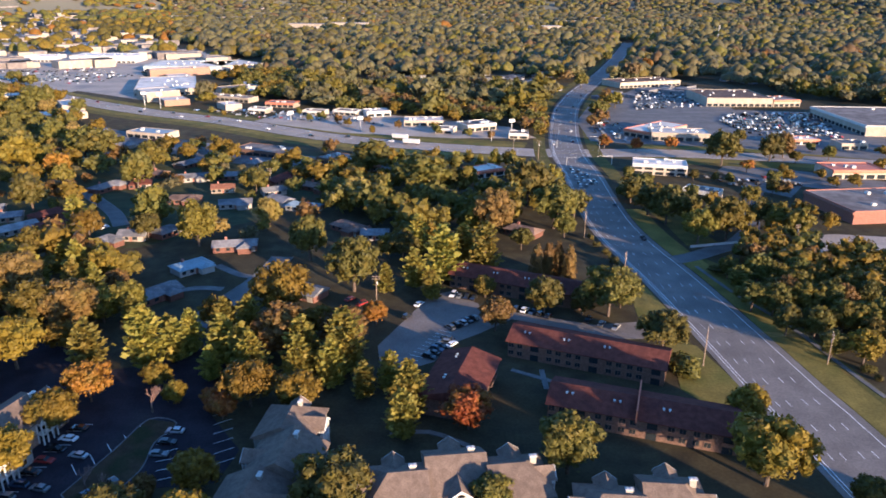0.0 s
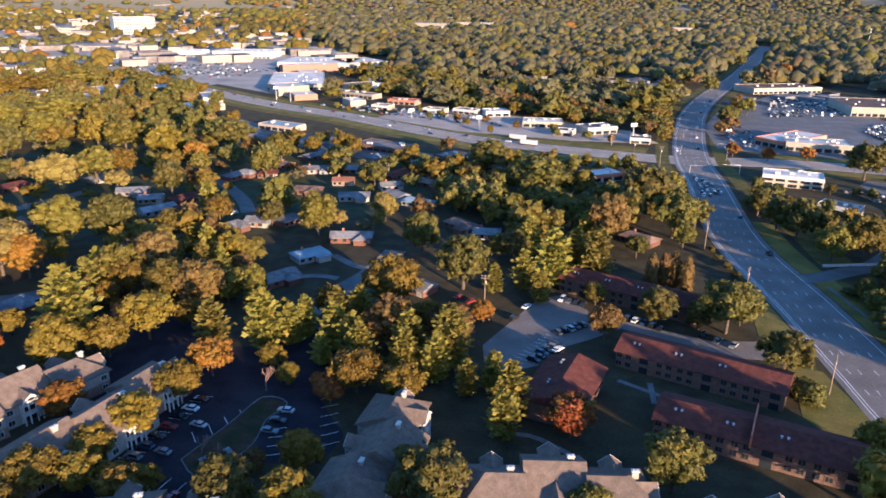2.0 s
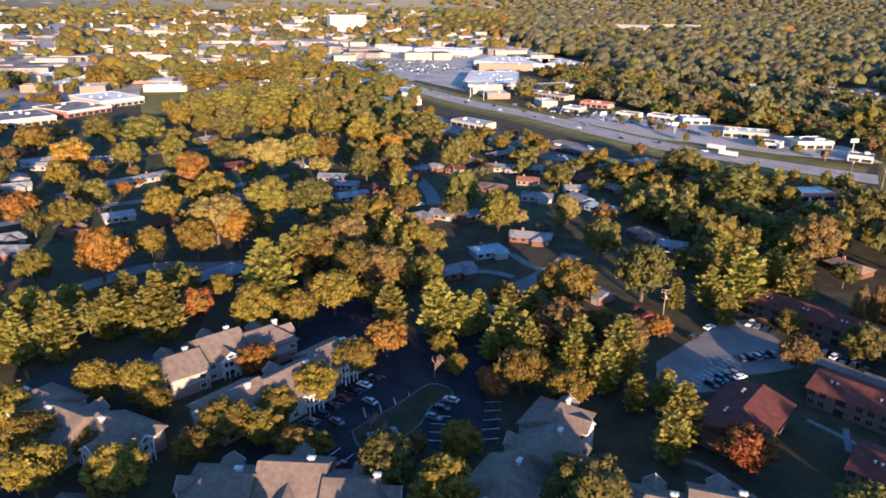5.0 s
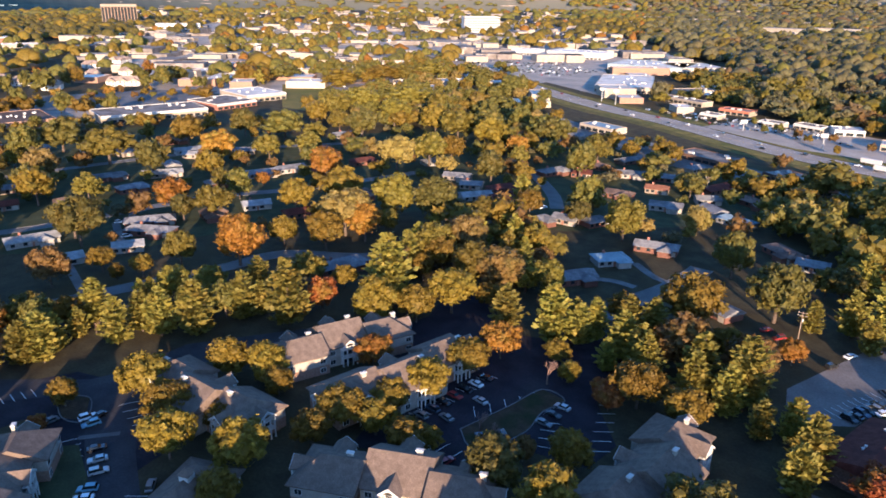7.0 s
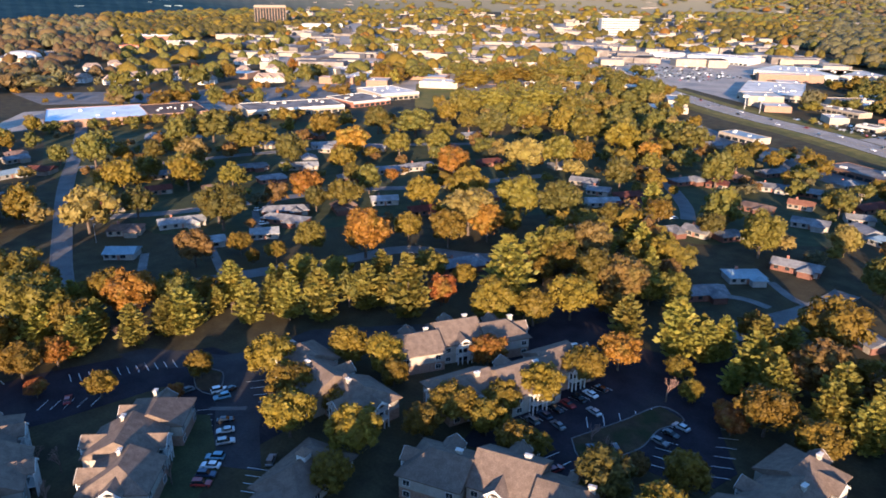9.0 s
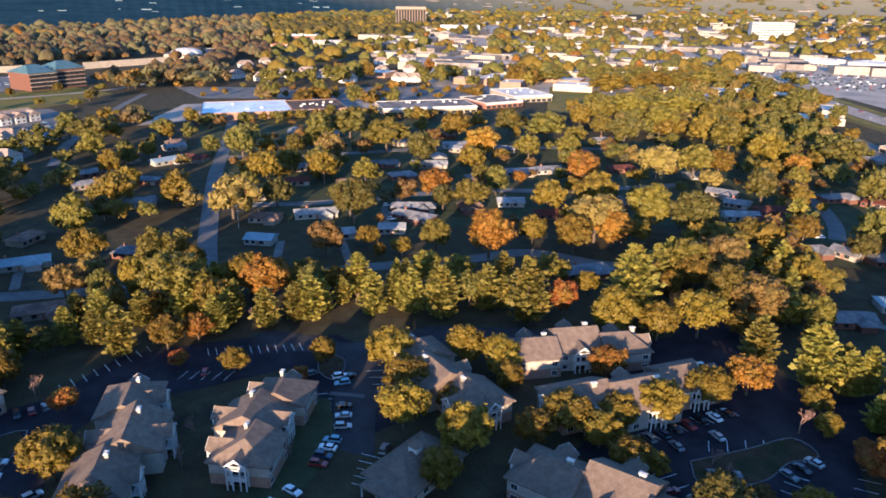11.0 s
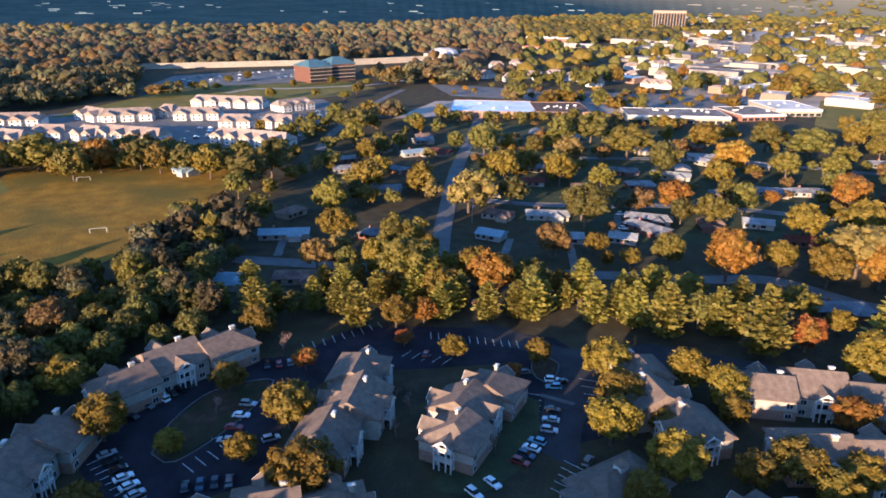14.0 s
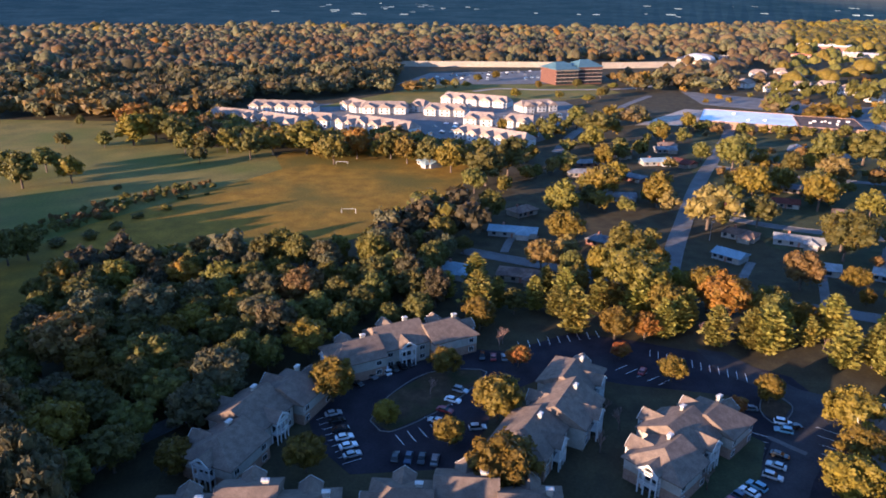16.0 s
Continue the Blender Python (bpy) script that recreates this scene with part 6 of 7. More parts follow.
# unseen tall trees added across the arterial road, to shade the red-roofed blocks
plant("green_oak", [(137, 88, 28.0, 12.0), (130, 98, 28.0, 12.0), (141, 75, 33.0, 8.0), (139, 46, 34.0, 13.0)])
G_, Y_, N_, P_, O_, W_ = "golden_maple", "pale_maple", "green_oak", "pine", "orange_maple", "brown_oak"
# an unseen wood below and behind the drone, added to throw long shadows into the view
ring = [(-math.sin(radians(-35 + 165 * i / 16)) * 102, math.cos(radians(-35 + 165 * i / 16)) * 102) for i in range(17)]
ring += [(-math.sin(radians(130 - 165 * i / 16)) * 28, math.cos(radians(130 - 165 * i / 16)) * 28) for i in range(17)]
# gaps left in that added wood, through which the sun reaches some of the tan roofs
for x, y, wide in ((-83, 102, 10), (14, 132, 12), (-31, 148, 9)):
    KEEP_OUT.extend((x + 0.669 * k, y - 0.743 * k, wide) for k in range(26, 200, 9))
grove(ring, 10.0, [N_, G_, W_, P_], 17, 24, 40, 0.95, 0.6, False, True)
grove([(-10, -14), (-300, -290), (-300, -330), (88, -330), (88, -14)], 12.0, [N_, G_, W_, P_], 18, 29, 41, 0.9, 0.7, False, True)
grove([(134, -160), (260, -160), (260, 60), (134, 60)], 16.0, [N_, G_, W_], 7, 11, 42, 0.6, 0.8, False, True)
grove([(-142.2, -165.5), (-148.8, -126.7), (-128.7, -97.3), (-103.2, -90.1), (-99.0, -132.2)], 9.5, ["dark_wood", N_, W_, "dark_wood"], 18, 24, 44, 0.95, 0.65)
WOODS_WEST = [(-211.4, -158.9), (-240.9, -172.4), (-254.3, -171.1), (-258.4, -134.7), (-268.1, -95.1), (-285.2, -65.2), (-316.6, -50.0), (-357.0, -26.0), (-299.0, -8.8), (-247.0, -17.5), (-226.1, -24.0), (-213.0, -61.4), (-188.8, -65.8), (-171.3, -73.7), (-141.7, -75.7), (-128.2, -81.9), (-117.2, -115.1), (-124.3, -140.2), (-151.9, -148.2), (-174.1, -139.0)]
# Tall trees added to stop a beam of sun on the car park.
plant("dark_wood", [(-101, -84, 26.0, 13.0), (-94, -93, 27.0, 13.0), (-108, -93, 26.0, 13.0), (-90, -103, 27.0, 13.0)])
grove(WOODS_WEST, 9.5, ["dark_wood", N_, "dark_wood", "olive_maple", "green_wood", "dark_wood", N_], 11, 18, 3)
grove([(124.4, 294.2), (159.8, 294.8), (189.2, 281.4), (200.4, 251.4), (163.2, 197.4), (139.6, 197.1), (131.9, 212.4), (124.9, 230.0), (121.3, 261.5)], 8.0, [N_, G_, G_, W_], 8, 13, 4)
KEEP_OUT.extend([(29, 418, 14), (26, 404, 11), (-6, 432, 11), (8, 420, 10)])  # the forecourt of the petrol station
grove([(-53.4, 450.3), (5.8, 468.1), (64.9, 453.4), (72.0, 385.3), (61.7, 308.1), (28.4, 285.4), (-0.9, 278.2), (-23.9, 298.9), (-42.3, 350.4)], 10.0, [N_, "olive_maple", N_, P_, G_], 9, 14, 5, 0.55)
grove([(-192.9, 216.7), (-194.7, 264.8), (-163.7, 288.3), (-124.4, 259.5), (-91.2, 226.1), (-63.2, 213.3), (-46.4, 206.7), (-29.2, 219.4), (-26.0, 197.2), (-30.8, 179.5), (-47.8, 188.9), (-63.6, 194.0), (-81.5, 199.8), (-118.9, 211.9), (-145.5, 205.4), (-161.2, 193.6)], 9.0, [G_, P_, "olive_maple", W_, P_], 10, 17, 6, 0.8)
grove([(-253.6, -31.4), (-252.3, -6.9), (-240.2, 20.0), (-223.1, 57.9), (-210.0, 87.0), (-195.2, 120.0), (-180.2, 153.1), (-196.5, 165.9), (-222.2, 135.9), (-238.7, 99.0), (-247.8, 64.9), (-266.4, 23.4), (-272.3, -15.9)], 8.0, [P_, P_, G_, P_, N_], 11, 18, 7, 0.8)
grove([(-694.6, 732.6), (-728.3, 898.0), (-534.5, 921.0), (-296.5, 621.4), (-283.1, 520.0), (-389.6, 435.1), (-437.2, 430.8), (-499.6, 478.3), (-545.9, 565.5)], 13.0, [G_, N_, N_, N_, Y_], 10, 15, 8, 0.62)
RESIDENTIAL = [(-497.1, 126.3), (-647.8, 172.0), (-628.1, 261.1), (-600.7, 317.3), (-507.7, 392.0), (-409.8, 403.3), (-322.7, 559.5), (-257.1, 593.2), (-138.6, 533.8), (-39.0, 478.5), (-10.1, 372.9), (-65.2, 321.8), (-130.2, 282.3), (-191.0, 279.0), (-251.6, 221.6), (-268.0, 143.5), (-298.2, 113.0), (-316.1, 71.4)]
grove([(-339.3, 535.1), (-238.3, 521.1), (-138.2, 464.2), (-52.5, 442.5), (-28.5, 407.8), (-41.2, 340.7), (-122.0, 405.6), (-213.6, 446.1), (-285.5, 444.2)], 11.0, [G_, N_, N_, G_], 8, 13, 20, 0.55, 0.95)
grove([(209.4, 534.7), (316.5, 498.0), (206.4, 310.8), (152.5, 322.1), (188.5, 456.6)], 13.0, [G_, N_, G_, W_], 5, 9, 21, 0.3, 0.9)
grove(RESIDENTIAL, 13.0, [N_, N_, "green_wood", W_], 4, 7, 22, 0.3, 0.95, False)
grove(RESIDENTIAL, 17.0, [G_, G_, N_, N_, Y_, G_, W_], 8, 13, 9, 0.32, 0.95)
grove([(-122.0, 679.6), (-87.2, 756.4), (-14.6, 719.7), (62.6, 686.8), (100.3, 724.4), (81.0, 559.7), (56.0, 609.6), (-13.1, 644.9), (-78.9, 681.3)], 10.0, [N_, G_, N_, W_], 8, 13, 18, 0.75, 0.9)
grove([(130.3, 641.0), (152.4, 726.5), (190.8, 837.1), (177.2, 747.1), (145.8, 641.6), (124.5, 585.5)], 9.0, [N_, G_, W_], 7, 11, 19, 0.7, 0.9)
grove([(-506.3, -44.9), (-608.0, 4.1), (-717.9, 119.3), (-648.0, 200.9), (-430.9, 132.1), (-275.0, 63.0), (-295.9, 16.0), (-342.1, 0.6)], 15.0, [G_, "olive_maple", N_, Y_, N_], 7, 13, 10, 0.26, 0.9)
grove([(-546.7, -167.0), (-535.2, -83.5), (-484.2, -16.1), (-450.6, -14.8), (-467.9, -73.2), (-460.9, -126.2), (-492.3, -167.8), (-479.9, -188.4), (-503.5, -236.3), (-540.4, -299.6), (-618.2, -340.5), (-594.9, -292.2)], 9.0, [G_, N_, W_, N_], 8, 13, 11)
grove([(-288.9, -230.1), (-334.2, -215.9), (-379.1, -191.2), (-394.6, -170.6), (-382.3, -165.6), (-362.0, -183.2), (-309.2, -201.1), (-269.3, -216.1)], 4.5, [N_, W_, N_], 2.2, 4.2, 12)
grove([(107.8, 274.8), (115.7, 258.5), (122.7, 225.3), (127.4, 196.9), (129.6, 180.1), (133.0, 185.9), (131.9, 212.4), (127.3, 239.8), (121.4, 267.5)], 3.2, ["shrub"], 2.0, 3.6, 14, 0.9, 1.1)
grove([(70.1, 324.8), (73.0, 312.3), (75.8, 279.5), (75.3, 249.5), (72.4, 246.7), (70.7, 272.9), (68.2, 308.2)], 3.5, ["shrub"], 2.0, 4.0, 15, 0.85, 1.1)
grove([(-244.8, 674.9), (-189.8, 712.6), (-119.2, 663.1), (-42.0, 614.5), (52.7, 570.7), (66.4, 530.3), (-37.7, 549.0), (-136.1, 594.9), (-226.7, 637.1)], 24.0, [G_, N_, W_], 5, 8, 16, 0.5, 0.9)
grove([(-305.9, 893.6), (-293.5, 1026.7), (-214.2, 1031.3), (-152.5, 753.6), (-207.8, 759.6), (-273.8, 815.5)], 11.0, [G_, N_, N_], 9, 14, 17, 0.95, 0.95)
grove([(113.4, 454.6), (117.1, 411.3), (133.1, 386.7), (149.7, 354.4), (153.8, 335.3), (140.6, 309.6), (133.5, 326.0), (117.0, 353.7), (105.6, 392.0)], 8.0, [N_, N_, G_], 6, 10, 13, 0.8)

grove([(-622, 160), (-600, 238), (-586, 292), (-570, 290), (-584, 234), (-607, 155)], 9.0, [N_, "olive_maple", N_, G_], 6, 9, 24, 0.85, 0.95, False)
grove([(-92, 345), (-60, 372), (-8, 400), (12, 396), (64, 392), (62, 300), (4, 282), (-40, 290), (-74, 318)], 14.0, [N_, "olive_maple", N_, P_], 13, 18, 25, 0.6, 0.85, False)
grove(FARLOTS, 21.0, [G_, O_, N_, G_, W_], 5, 9, 23, 0.6, 0.95, False)

# ---- woods and far trees ----


def blob(seed, faces, size=0.17, lobes=5, ring=5):
    """A small ragged crown for trees far off: leaf clumps over a few lumps."""
    return leaf_cloud(crown_lumps(seed, FORMS[seed % 6], lobes), faces, size, seed, ring=ring)


def far_form(seed, tiers, n=7):
    """A low crown mesh for the distance: three or four uneven domes grown into one another."""
    r = np.random.RandomState(seed)
    v, f = [], []
    for k in range(4 if tiers > 2 else 2):
        a, d = k * 2.2 + r.uniform(-0.5, 0.5), (0.0 if k == 0 else r.uniform(0.2, 0.32))
        R, top, o = (0.36 if k == 0 else r.uniform(0.2, 0.3)), (1.0 if k == 0 else r.uniform(0.66, 0.92)), len(v)
        cx, cy, m = d * math.cos(a), d * math.sin(a), (n if k == 0 else n - 2)
        v.append((cx, cy, top))
        for t in (1, 2):
            ph = math.pi * 0.3 * t
            for j in range(m):
                q = 2 * math.pi * (j + 0.5 * t) / m
                e = R * math.sin(ph) * r.uniform(0.8, 1.25)
                v.append((cx + e * math.cos(q), cy + e * math.sin(q), top - R * 1.25 * (1 - math.cos(ph)) - r.uniform(0.0, 0.1)))
        for j in range(m):
            i = (j + 1) % m
            f += [(o, o + 1 + j, o + 1 + i), (o + 1 + j, o + 1 + m + j, o + 1 + i), (o + 1 + i, o + 1 + m + j, o + 1 + m + i)]
    return v, f


def scatter(name, label, spots, forms, material, smooth=False):
    """Many small crowns joined into one piece of woodland: x, y, width, height, turn, form."""
    if not spots:
        return
    vs, fs, k = [], [], 0
    for x, y, w, h, a, i in spots:
        v, f = forms[i]
        c, s_ = math.cos(a) * w, math.sin(a) * w
        p = np.empty_like(v)
        p[:, 0] = v[:, 0] * c - v[:, 1] * s_ + x
        p[:, 1] = v[:, 0] * s_ + v[:, 1] * c + y
        p[:, 2] = v[:, 2] * h + (slope(x, y) if x * x + y * y > 2200 ** 2 else 0)
        vs.append(p)
        fs.append(f + k)
        k += len(v)
    v, f = np.concatenate(vs), np.concatenate(fs)
    me = bpy.data.meshes.new(name)
    me.vertices.add(len(v))
    me.vertices.foreach_set("co", v.astype(np.float32).ravel())
    me.loops.add(f.size)
    me.loops.foreach_set("vertex_index", f.astype(np.int32).ravel())
    me.polygons.add(len(f))
    me.polygons.foreach_set("loop_start", np.arange(0, f.size, 3, dtype=np.int32))
    me.update(calc_edges=True)
    me.validate()
    if not smooth:
        me.shade_flat()
    me.materials.append(material)
    tagged(new(name, me), label, "trees", kind="stuff")


def forms_of(fn, count, *a):
    out = []
    for i in range(count):
        v, f = fn(11 + i * 7, *a)
        out.append((np.array(v, dtype=float), np.array(f)))
    return out


MIDDLE = forms_of(blob, 6, 54, 0.15, 5, 4)
OUTER = forms_of(blob, 6, 110, 0.115, 6, 5)
OUTER_PINE = forms_of(pine_cloud, 6, 9, 5, 0.15)
for k, spots in OUTLYING.items():
    scatter("tree_group", {"green_oak": "olive-green garden trees", "green_wood": "dull olive woodland trees", "dark_wood": "woodland trees with shade in their dark colour", "brown_oak": "russet-brown garden trees", "golden_maple": "golden autumn garden trees", "pine": "dark garden pines", "orange_maple": "orange autumn garden trees", "olive_maple": "olive-gold garden trees", "pale_maple": "pale gold garden trees", "shrub": "low dark garden shrubs"}[k] + " between suburban houses", spots, OUTER_PINE if k == "pine" else OUTER, LEAF[k])
FAR = forms_of(far_form, 6, 3, 7)
FARTHEST = forms_of(far_form, 6, 2, 6)
TOWNHOUSES = [(-1179.3, 359.8), (-1152.9, 713.1), (-819.9, 527.6), (-705.9, 513.9), (-693.2, 340.8), (-723.1, 221.8)]
ALL_MALL = [FARLOTS, [(-682.4, 608.4), (-662.7, 672.3), (-556.7, 585.9), (-485.6, 468.3), (-518.2, 463.2)], [(103.4, 572.4), (162.9, 811.7), (219.7, 920.3), (360.0, 991.4), (400.3, 799.2), (458.2, 739.0), (511.6, 704.2), (344.3, 460.7), (209.2, 500.6), (103.6, 523.1)], [(-557.7, 779.1), (-836.8, 1274.9), (-558.6, 1319.9), (-305.4, 1244.6), (-265.1, 1075.8), (-305.6, 882.1), (-251.9, 729.2), (-345.7, 745.3), (-462.0, 806.8)], [(-256.8, 709.9), (-208.4, 785.8), (-126.8, 707.8), (-45.3, 665.9), (75.6, 610.3), (73.1, 516.1), (-37.4, 544.5), (-132.3, 577.0), (-239.2, 658.5)], MEADOW_POLY, GOLF, [(-640, 95), (-850, 122), (-876, 290), (-660, 240)],
    [(-571.4, -261.5), (-719.5, -265.5), (-816.8, -74.4), (-1106.2, 126.2), (-931.5, 131.7), (-663.5, 76.0), (-497.0, 11.5), (-530.5, -117.9)], [(-807.5, -131.7), (-1111.4, -171.8), (-1256.8, 287.1), (-1130.7, 259.6), (-927.4, 107.2)]]


def density(x, y):
    """How wooded a place is, 0 to 1: thick woods east and west, a sparse commercial strip between."""
    r = math.hypot(x, y)
    az = math.degrees(math.atan2(-x, y))
    lump = noise.noise(Vector((x / 260, y / 260, 3.1))) + 0.6 * noise.noise(Vector((x / 90, y / 90, 7.7)))
    if (r > rim(az) - 20 and az > 52) or any((x - a) ** 2 + (y - b * 0.97) ** 2 < 130 ** 2 for a, b in FARHALLS) or any(inside(x, y, p) for p in ALL_MALL):
        return 0.0
    if az + (7 * noise.noise(Vector((x / 420, y / 420, 5.2))) if r > 1150 else 0) < 13 + min(10, (r - 800) / 120):
        return 0.97 + 1.5 * min(0, lump + (0.13 if r < 1900 or az < -14 else 0.08)) if r > 560 else 0.0
    if az < 58 and not inside(x, y, TOWNHOUSES):
        return (0.15 + lump * 0.3) * (2.2 if r < 1050 and az > 40 else 1) if r > 760 else 0.0
    if inside(x, y, TOWNHOUSES):
        return 0.13
    if az < 80 and 900 < r < 1800:
        return 0.26 + lump * 0.3
    if az < 92:
        return (0.72 + lump * 0.6) * (0.45 if r < 900 else 1) if r > 640 else 0.0
    return 0.98 if r > 640 else 0.0


def near_highway(x, y):
    return any((q.x - x) ** 2 + (q.y - y) ** 2 < 24 ** 2 for q in hw[::3])


wood_rng = random.Random(21)
for k, spots in BEHIND.items():
    scatter("woodland", "tall %s trees of the wood under the viewpoint" % ("evergreen" if k == "pine" else "autumn"), spots, FAR, LEAF[k])
bands = ((560, 1000, 14.0, MIDDLE, 0.9), (1000, 1700, 17.5, FAR, 0.97), (1700, 2900, 24.0, FARTHEST, 1.0), (2900, 4850, 38.0, FARTHEST, 1.1))
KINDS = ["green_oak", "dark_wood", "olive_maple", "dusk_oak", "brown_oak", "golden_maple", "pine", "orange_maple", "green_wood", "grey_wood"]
for r0, r1, step, forms, dens in bands:
    spots = {k: [] for k in KINDS}
    r = r0
    while r < r1:
        count = int(math.radians(150) * r / step)
        for j in range(count):
            az = math.radians(-38 + 172 * (j + wood_rng.random()) / count)
            q = r + wood_rng.uniform(-0.5, 0.5) * step
            x, y = -math.sin(az) * q, math.cos(az) * q
            if wood_rng.random() > density(x, y) * dens or (r < 1150 and not free(x, y, step * 0.3)) or near_highway(x, y):
                continue
            tone = noise.noise(Vector((x / 70, y / 70, 1.3))) + wood_rng.uniform(-0.5, 0.5)
            warm = math.degrees(az)
            if 20 < warm < 70:
                k = "golden_maple" if tone > 0.12 else "green_oak" if tone > -0.72 else "orange_maple"
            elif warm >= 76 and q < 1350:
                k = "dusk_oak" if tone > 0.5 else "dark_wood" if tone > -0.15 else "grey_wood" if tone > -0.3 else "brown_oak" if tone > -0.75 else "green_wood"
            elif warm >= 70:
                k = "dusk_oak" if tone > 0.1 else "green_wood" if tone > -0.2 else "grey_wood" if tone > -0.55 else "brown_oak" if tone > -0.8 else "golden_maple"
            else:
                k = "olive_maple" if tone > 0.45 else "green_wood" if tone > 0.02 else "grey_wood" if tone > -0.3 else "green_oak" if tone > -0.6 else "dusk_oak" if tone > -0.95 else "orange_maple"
            if tone > 0.8 and 20 < warm < 70:
                k = "pine"
            elif tone < -0.9 and warm > 20:
                k = "orange_maple"
            swell = 1 + 0.75 * noise.noise(Vector((x / 45, y / 45, 9.9)))
            w = step * (0.95 + 0.9 * wood_rng.random() ** 2) * swell
            h = min(21, 12 + step * 0.3) * wood_rng.uniform(0.78, 1.22) * swell
            spots[k].append((x, y, w, h, wood_rng.uniform(0, 6.28), wood_rng.randrange(6)))
        r += step * 0.9
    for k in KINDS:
        scatter("woodland", {"dusk_oak": "haze-paled brown woods", "green_oak": "olive-green woods", "brown_oak": "russet-brown woods", "golden_maple": "golden autumn woods", "pine": "dark evergreen woods", "green_wood": "haze-paled dull green woods", "dark_wood": "dark brown-green woods", "olive_maple": "olive-gold autumn woods", "grey_wood": "haze-paled grey-green woods", "orange_maple": "orange autumn trees in woods"}[k] + " stretching into the distance", spots[k], forms, LEAF[k], forms is not MIDDLE)

# the far land that closes the view: a wooded rise in painted blue haze, nearer towards the west
RIDGE = surface("haze_coloured_rise", (0.016, 0.042, 0.058), (0.026, 0.058, 0.076), 130.0, rough=0.95, fine=26.0)
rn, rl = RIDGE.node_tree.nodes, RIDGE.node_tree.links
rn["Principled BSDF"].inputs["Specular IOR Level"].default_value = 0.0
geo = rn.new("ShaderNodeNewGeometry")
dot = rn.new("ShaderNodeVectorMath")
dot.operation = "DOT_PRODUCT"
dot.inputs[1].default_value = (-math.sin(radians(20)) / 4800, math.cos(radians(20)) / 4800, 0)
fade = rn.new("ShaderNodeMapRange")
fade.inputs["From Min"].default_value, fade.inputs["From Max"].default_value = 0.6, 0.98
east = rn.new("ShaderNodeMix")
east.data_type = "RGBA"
# paler haze tone, mixed into the base colour towards the east
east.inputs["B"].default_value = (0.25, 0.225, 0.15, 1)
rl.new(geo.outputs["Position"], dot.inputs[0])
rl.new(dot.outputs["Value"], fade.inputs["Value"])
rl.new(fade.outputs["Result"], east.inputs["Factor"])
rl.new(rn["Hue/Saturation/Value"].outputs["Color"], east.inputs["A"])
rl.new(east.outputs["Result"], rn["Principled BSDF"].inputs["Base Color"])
# Blue tint of the distance haze, put into the far buildings' colour.
HAZEBLUE = surface("haze_tinted_roofs", (0.10, 0.155, 0.19), (0.17, 0.24, 0.28), 40.0, rough=0.9, fine=8.0)
s = Shape()
n = 260
base = []
for i in range(n + 1):
    a = -60 + 225 * i / n
    base.append((-math.sin(radians(a)), math.cos(radians(a)), rim(a), 88 + 10 * min(1.0, max(0.0, (a - 5) / 45)) + 5 * noise.noise(Vector((i * 0.05, 4.1, 0)))))
s.add([(x * r, y * r, -1) for x, y, r, z in base] + [(x * 4890, y * 4890, z) for x, y, r, z in base], [(i, i + 1, n + 2 + i, n + 1 + i) for i in range(n)])
specks = Shape()
for i in range(40):
    a = random.Random(300 + i)
    k, az = a.uniform(0.25, 0.6), radians(a.gauss(97, 7) if i < 26 else a.uniform(58, 84))
    r0, r1 = rim(math.degrees(az)), 4890
    q = r0 + (r1 - r0) * k
    x, y, z, w = -math.sin(az) * q, math.cos(az) * q, 96 * k, a.uniform(5, 14) * a.uniform(0.6, 2.2)
    u = Vector((math.cos(az), math.sin(az)))
    specks.prism([(x - u.x * w, y - u.y * w), (x + u.x * w, y + u.y * w), (x + u.x * w + u.y * -20, y + u.y * w + u.x * 20), (x - u.x * w - u.y * 20, y - u.y * w + u.x * 20)], z - 4, z + a.uniform(0.5, 3.5))
far_specks = Shape()
for i in range(90):
    a = random.Random(900 + i)
    k, az = a.uniform(0.05, 0.8), radians(a.uniform(-4, 60))
    r0 = rim(math.degrees(az))
    q = r0 + (4890 - r0) * k
    x, y, z, w = -math.sin(az) * q, math.cos(az) * q, 90 * k, a.uniform(8, 30) * a.uniform(0.5, 1.5)
    u = Vector((math.cos(az), math.sin(az)))
    far_specks.prism([(x - u.x * w, y - u.y * w), (x + u.x * w, y + u.y * w), (x + u.x * w + u.y * -20, y + u.y * w + u.x * 20), (x - u.x * w - u.y * 20, y - u.y * w + u.x * 20)], z - 6, z + a.uniform(2, 7))
tagged(new("far_town", far_specks.mesh("far_town", TARROOF)), "tiny pale buildings of the far town at the horizon", "buildings", kind="stuff")
tagged(new("far_town", specks.mesh("far_town", HAZEBLUE)), "tiny buildings on the far rise, coloured blue for haze", "buildings", kind="stuff")
tagged(new("backdrop", s.mesh("backdrop", RIDGE)), "wooded rise at the horizon with blue haze in its colour", "hills", kind="structure")

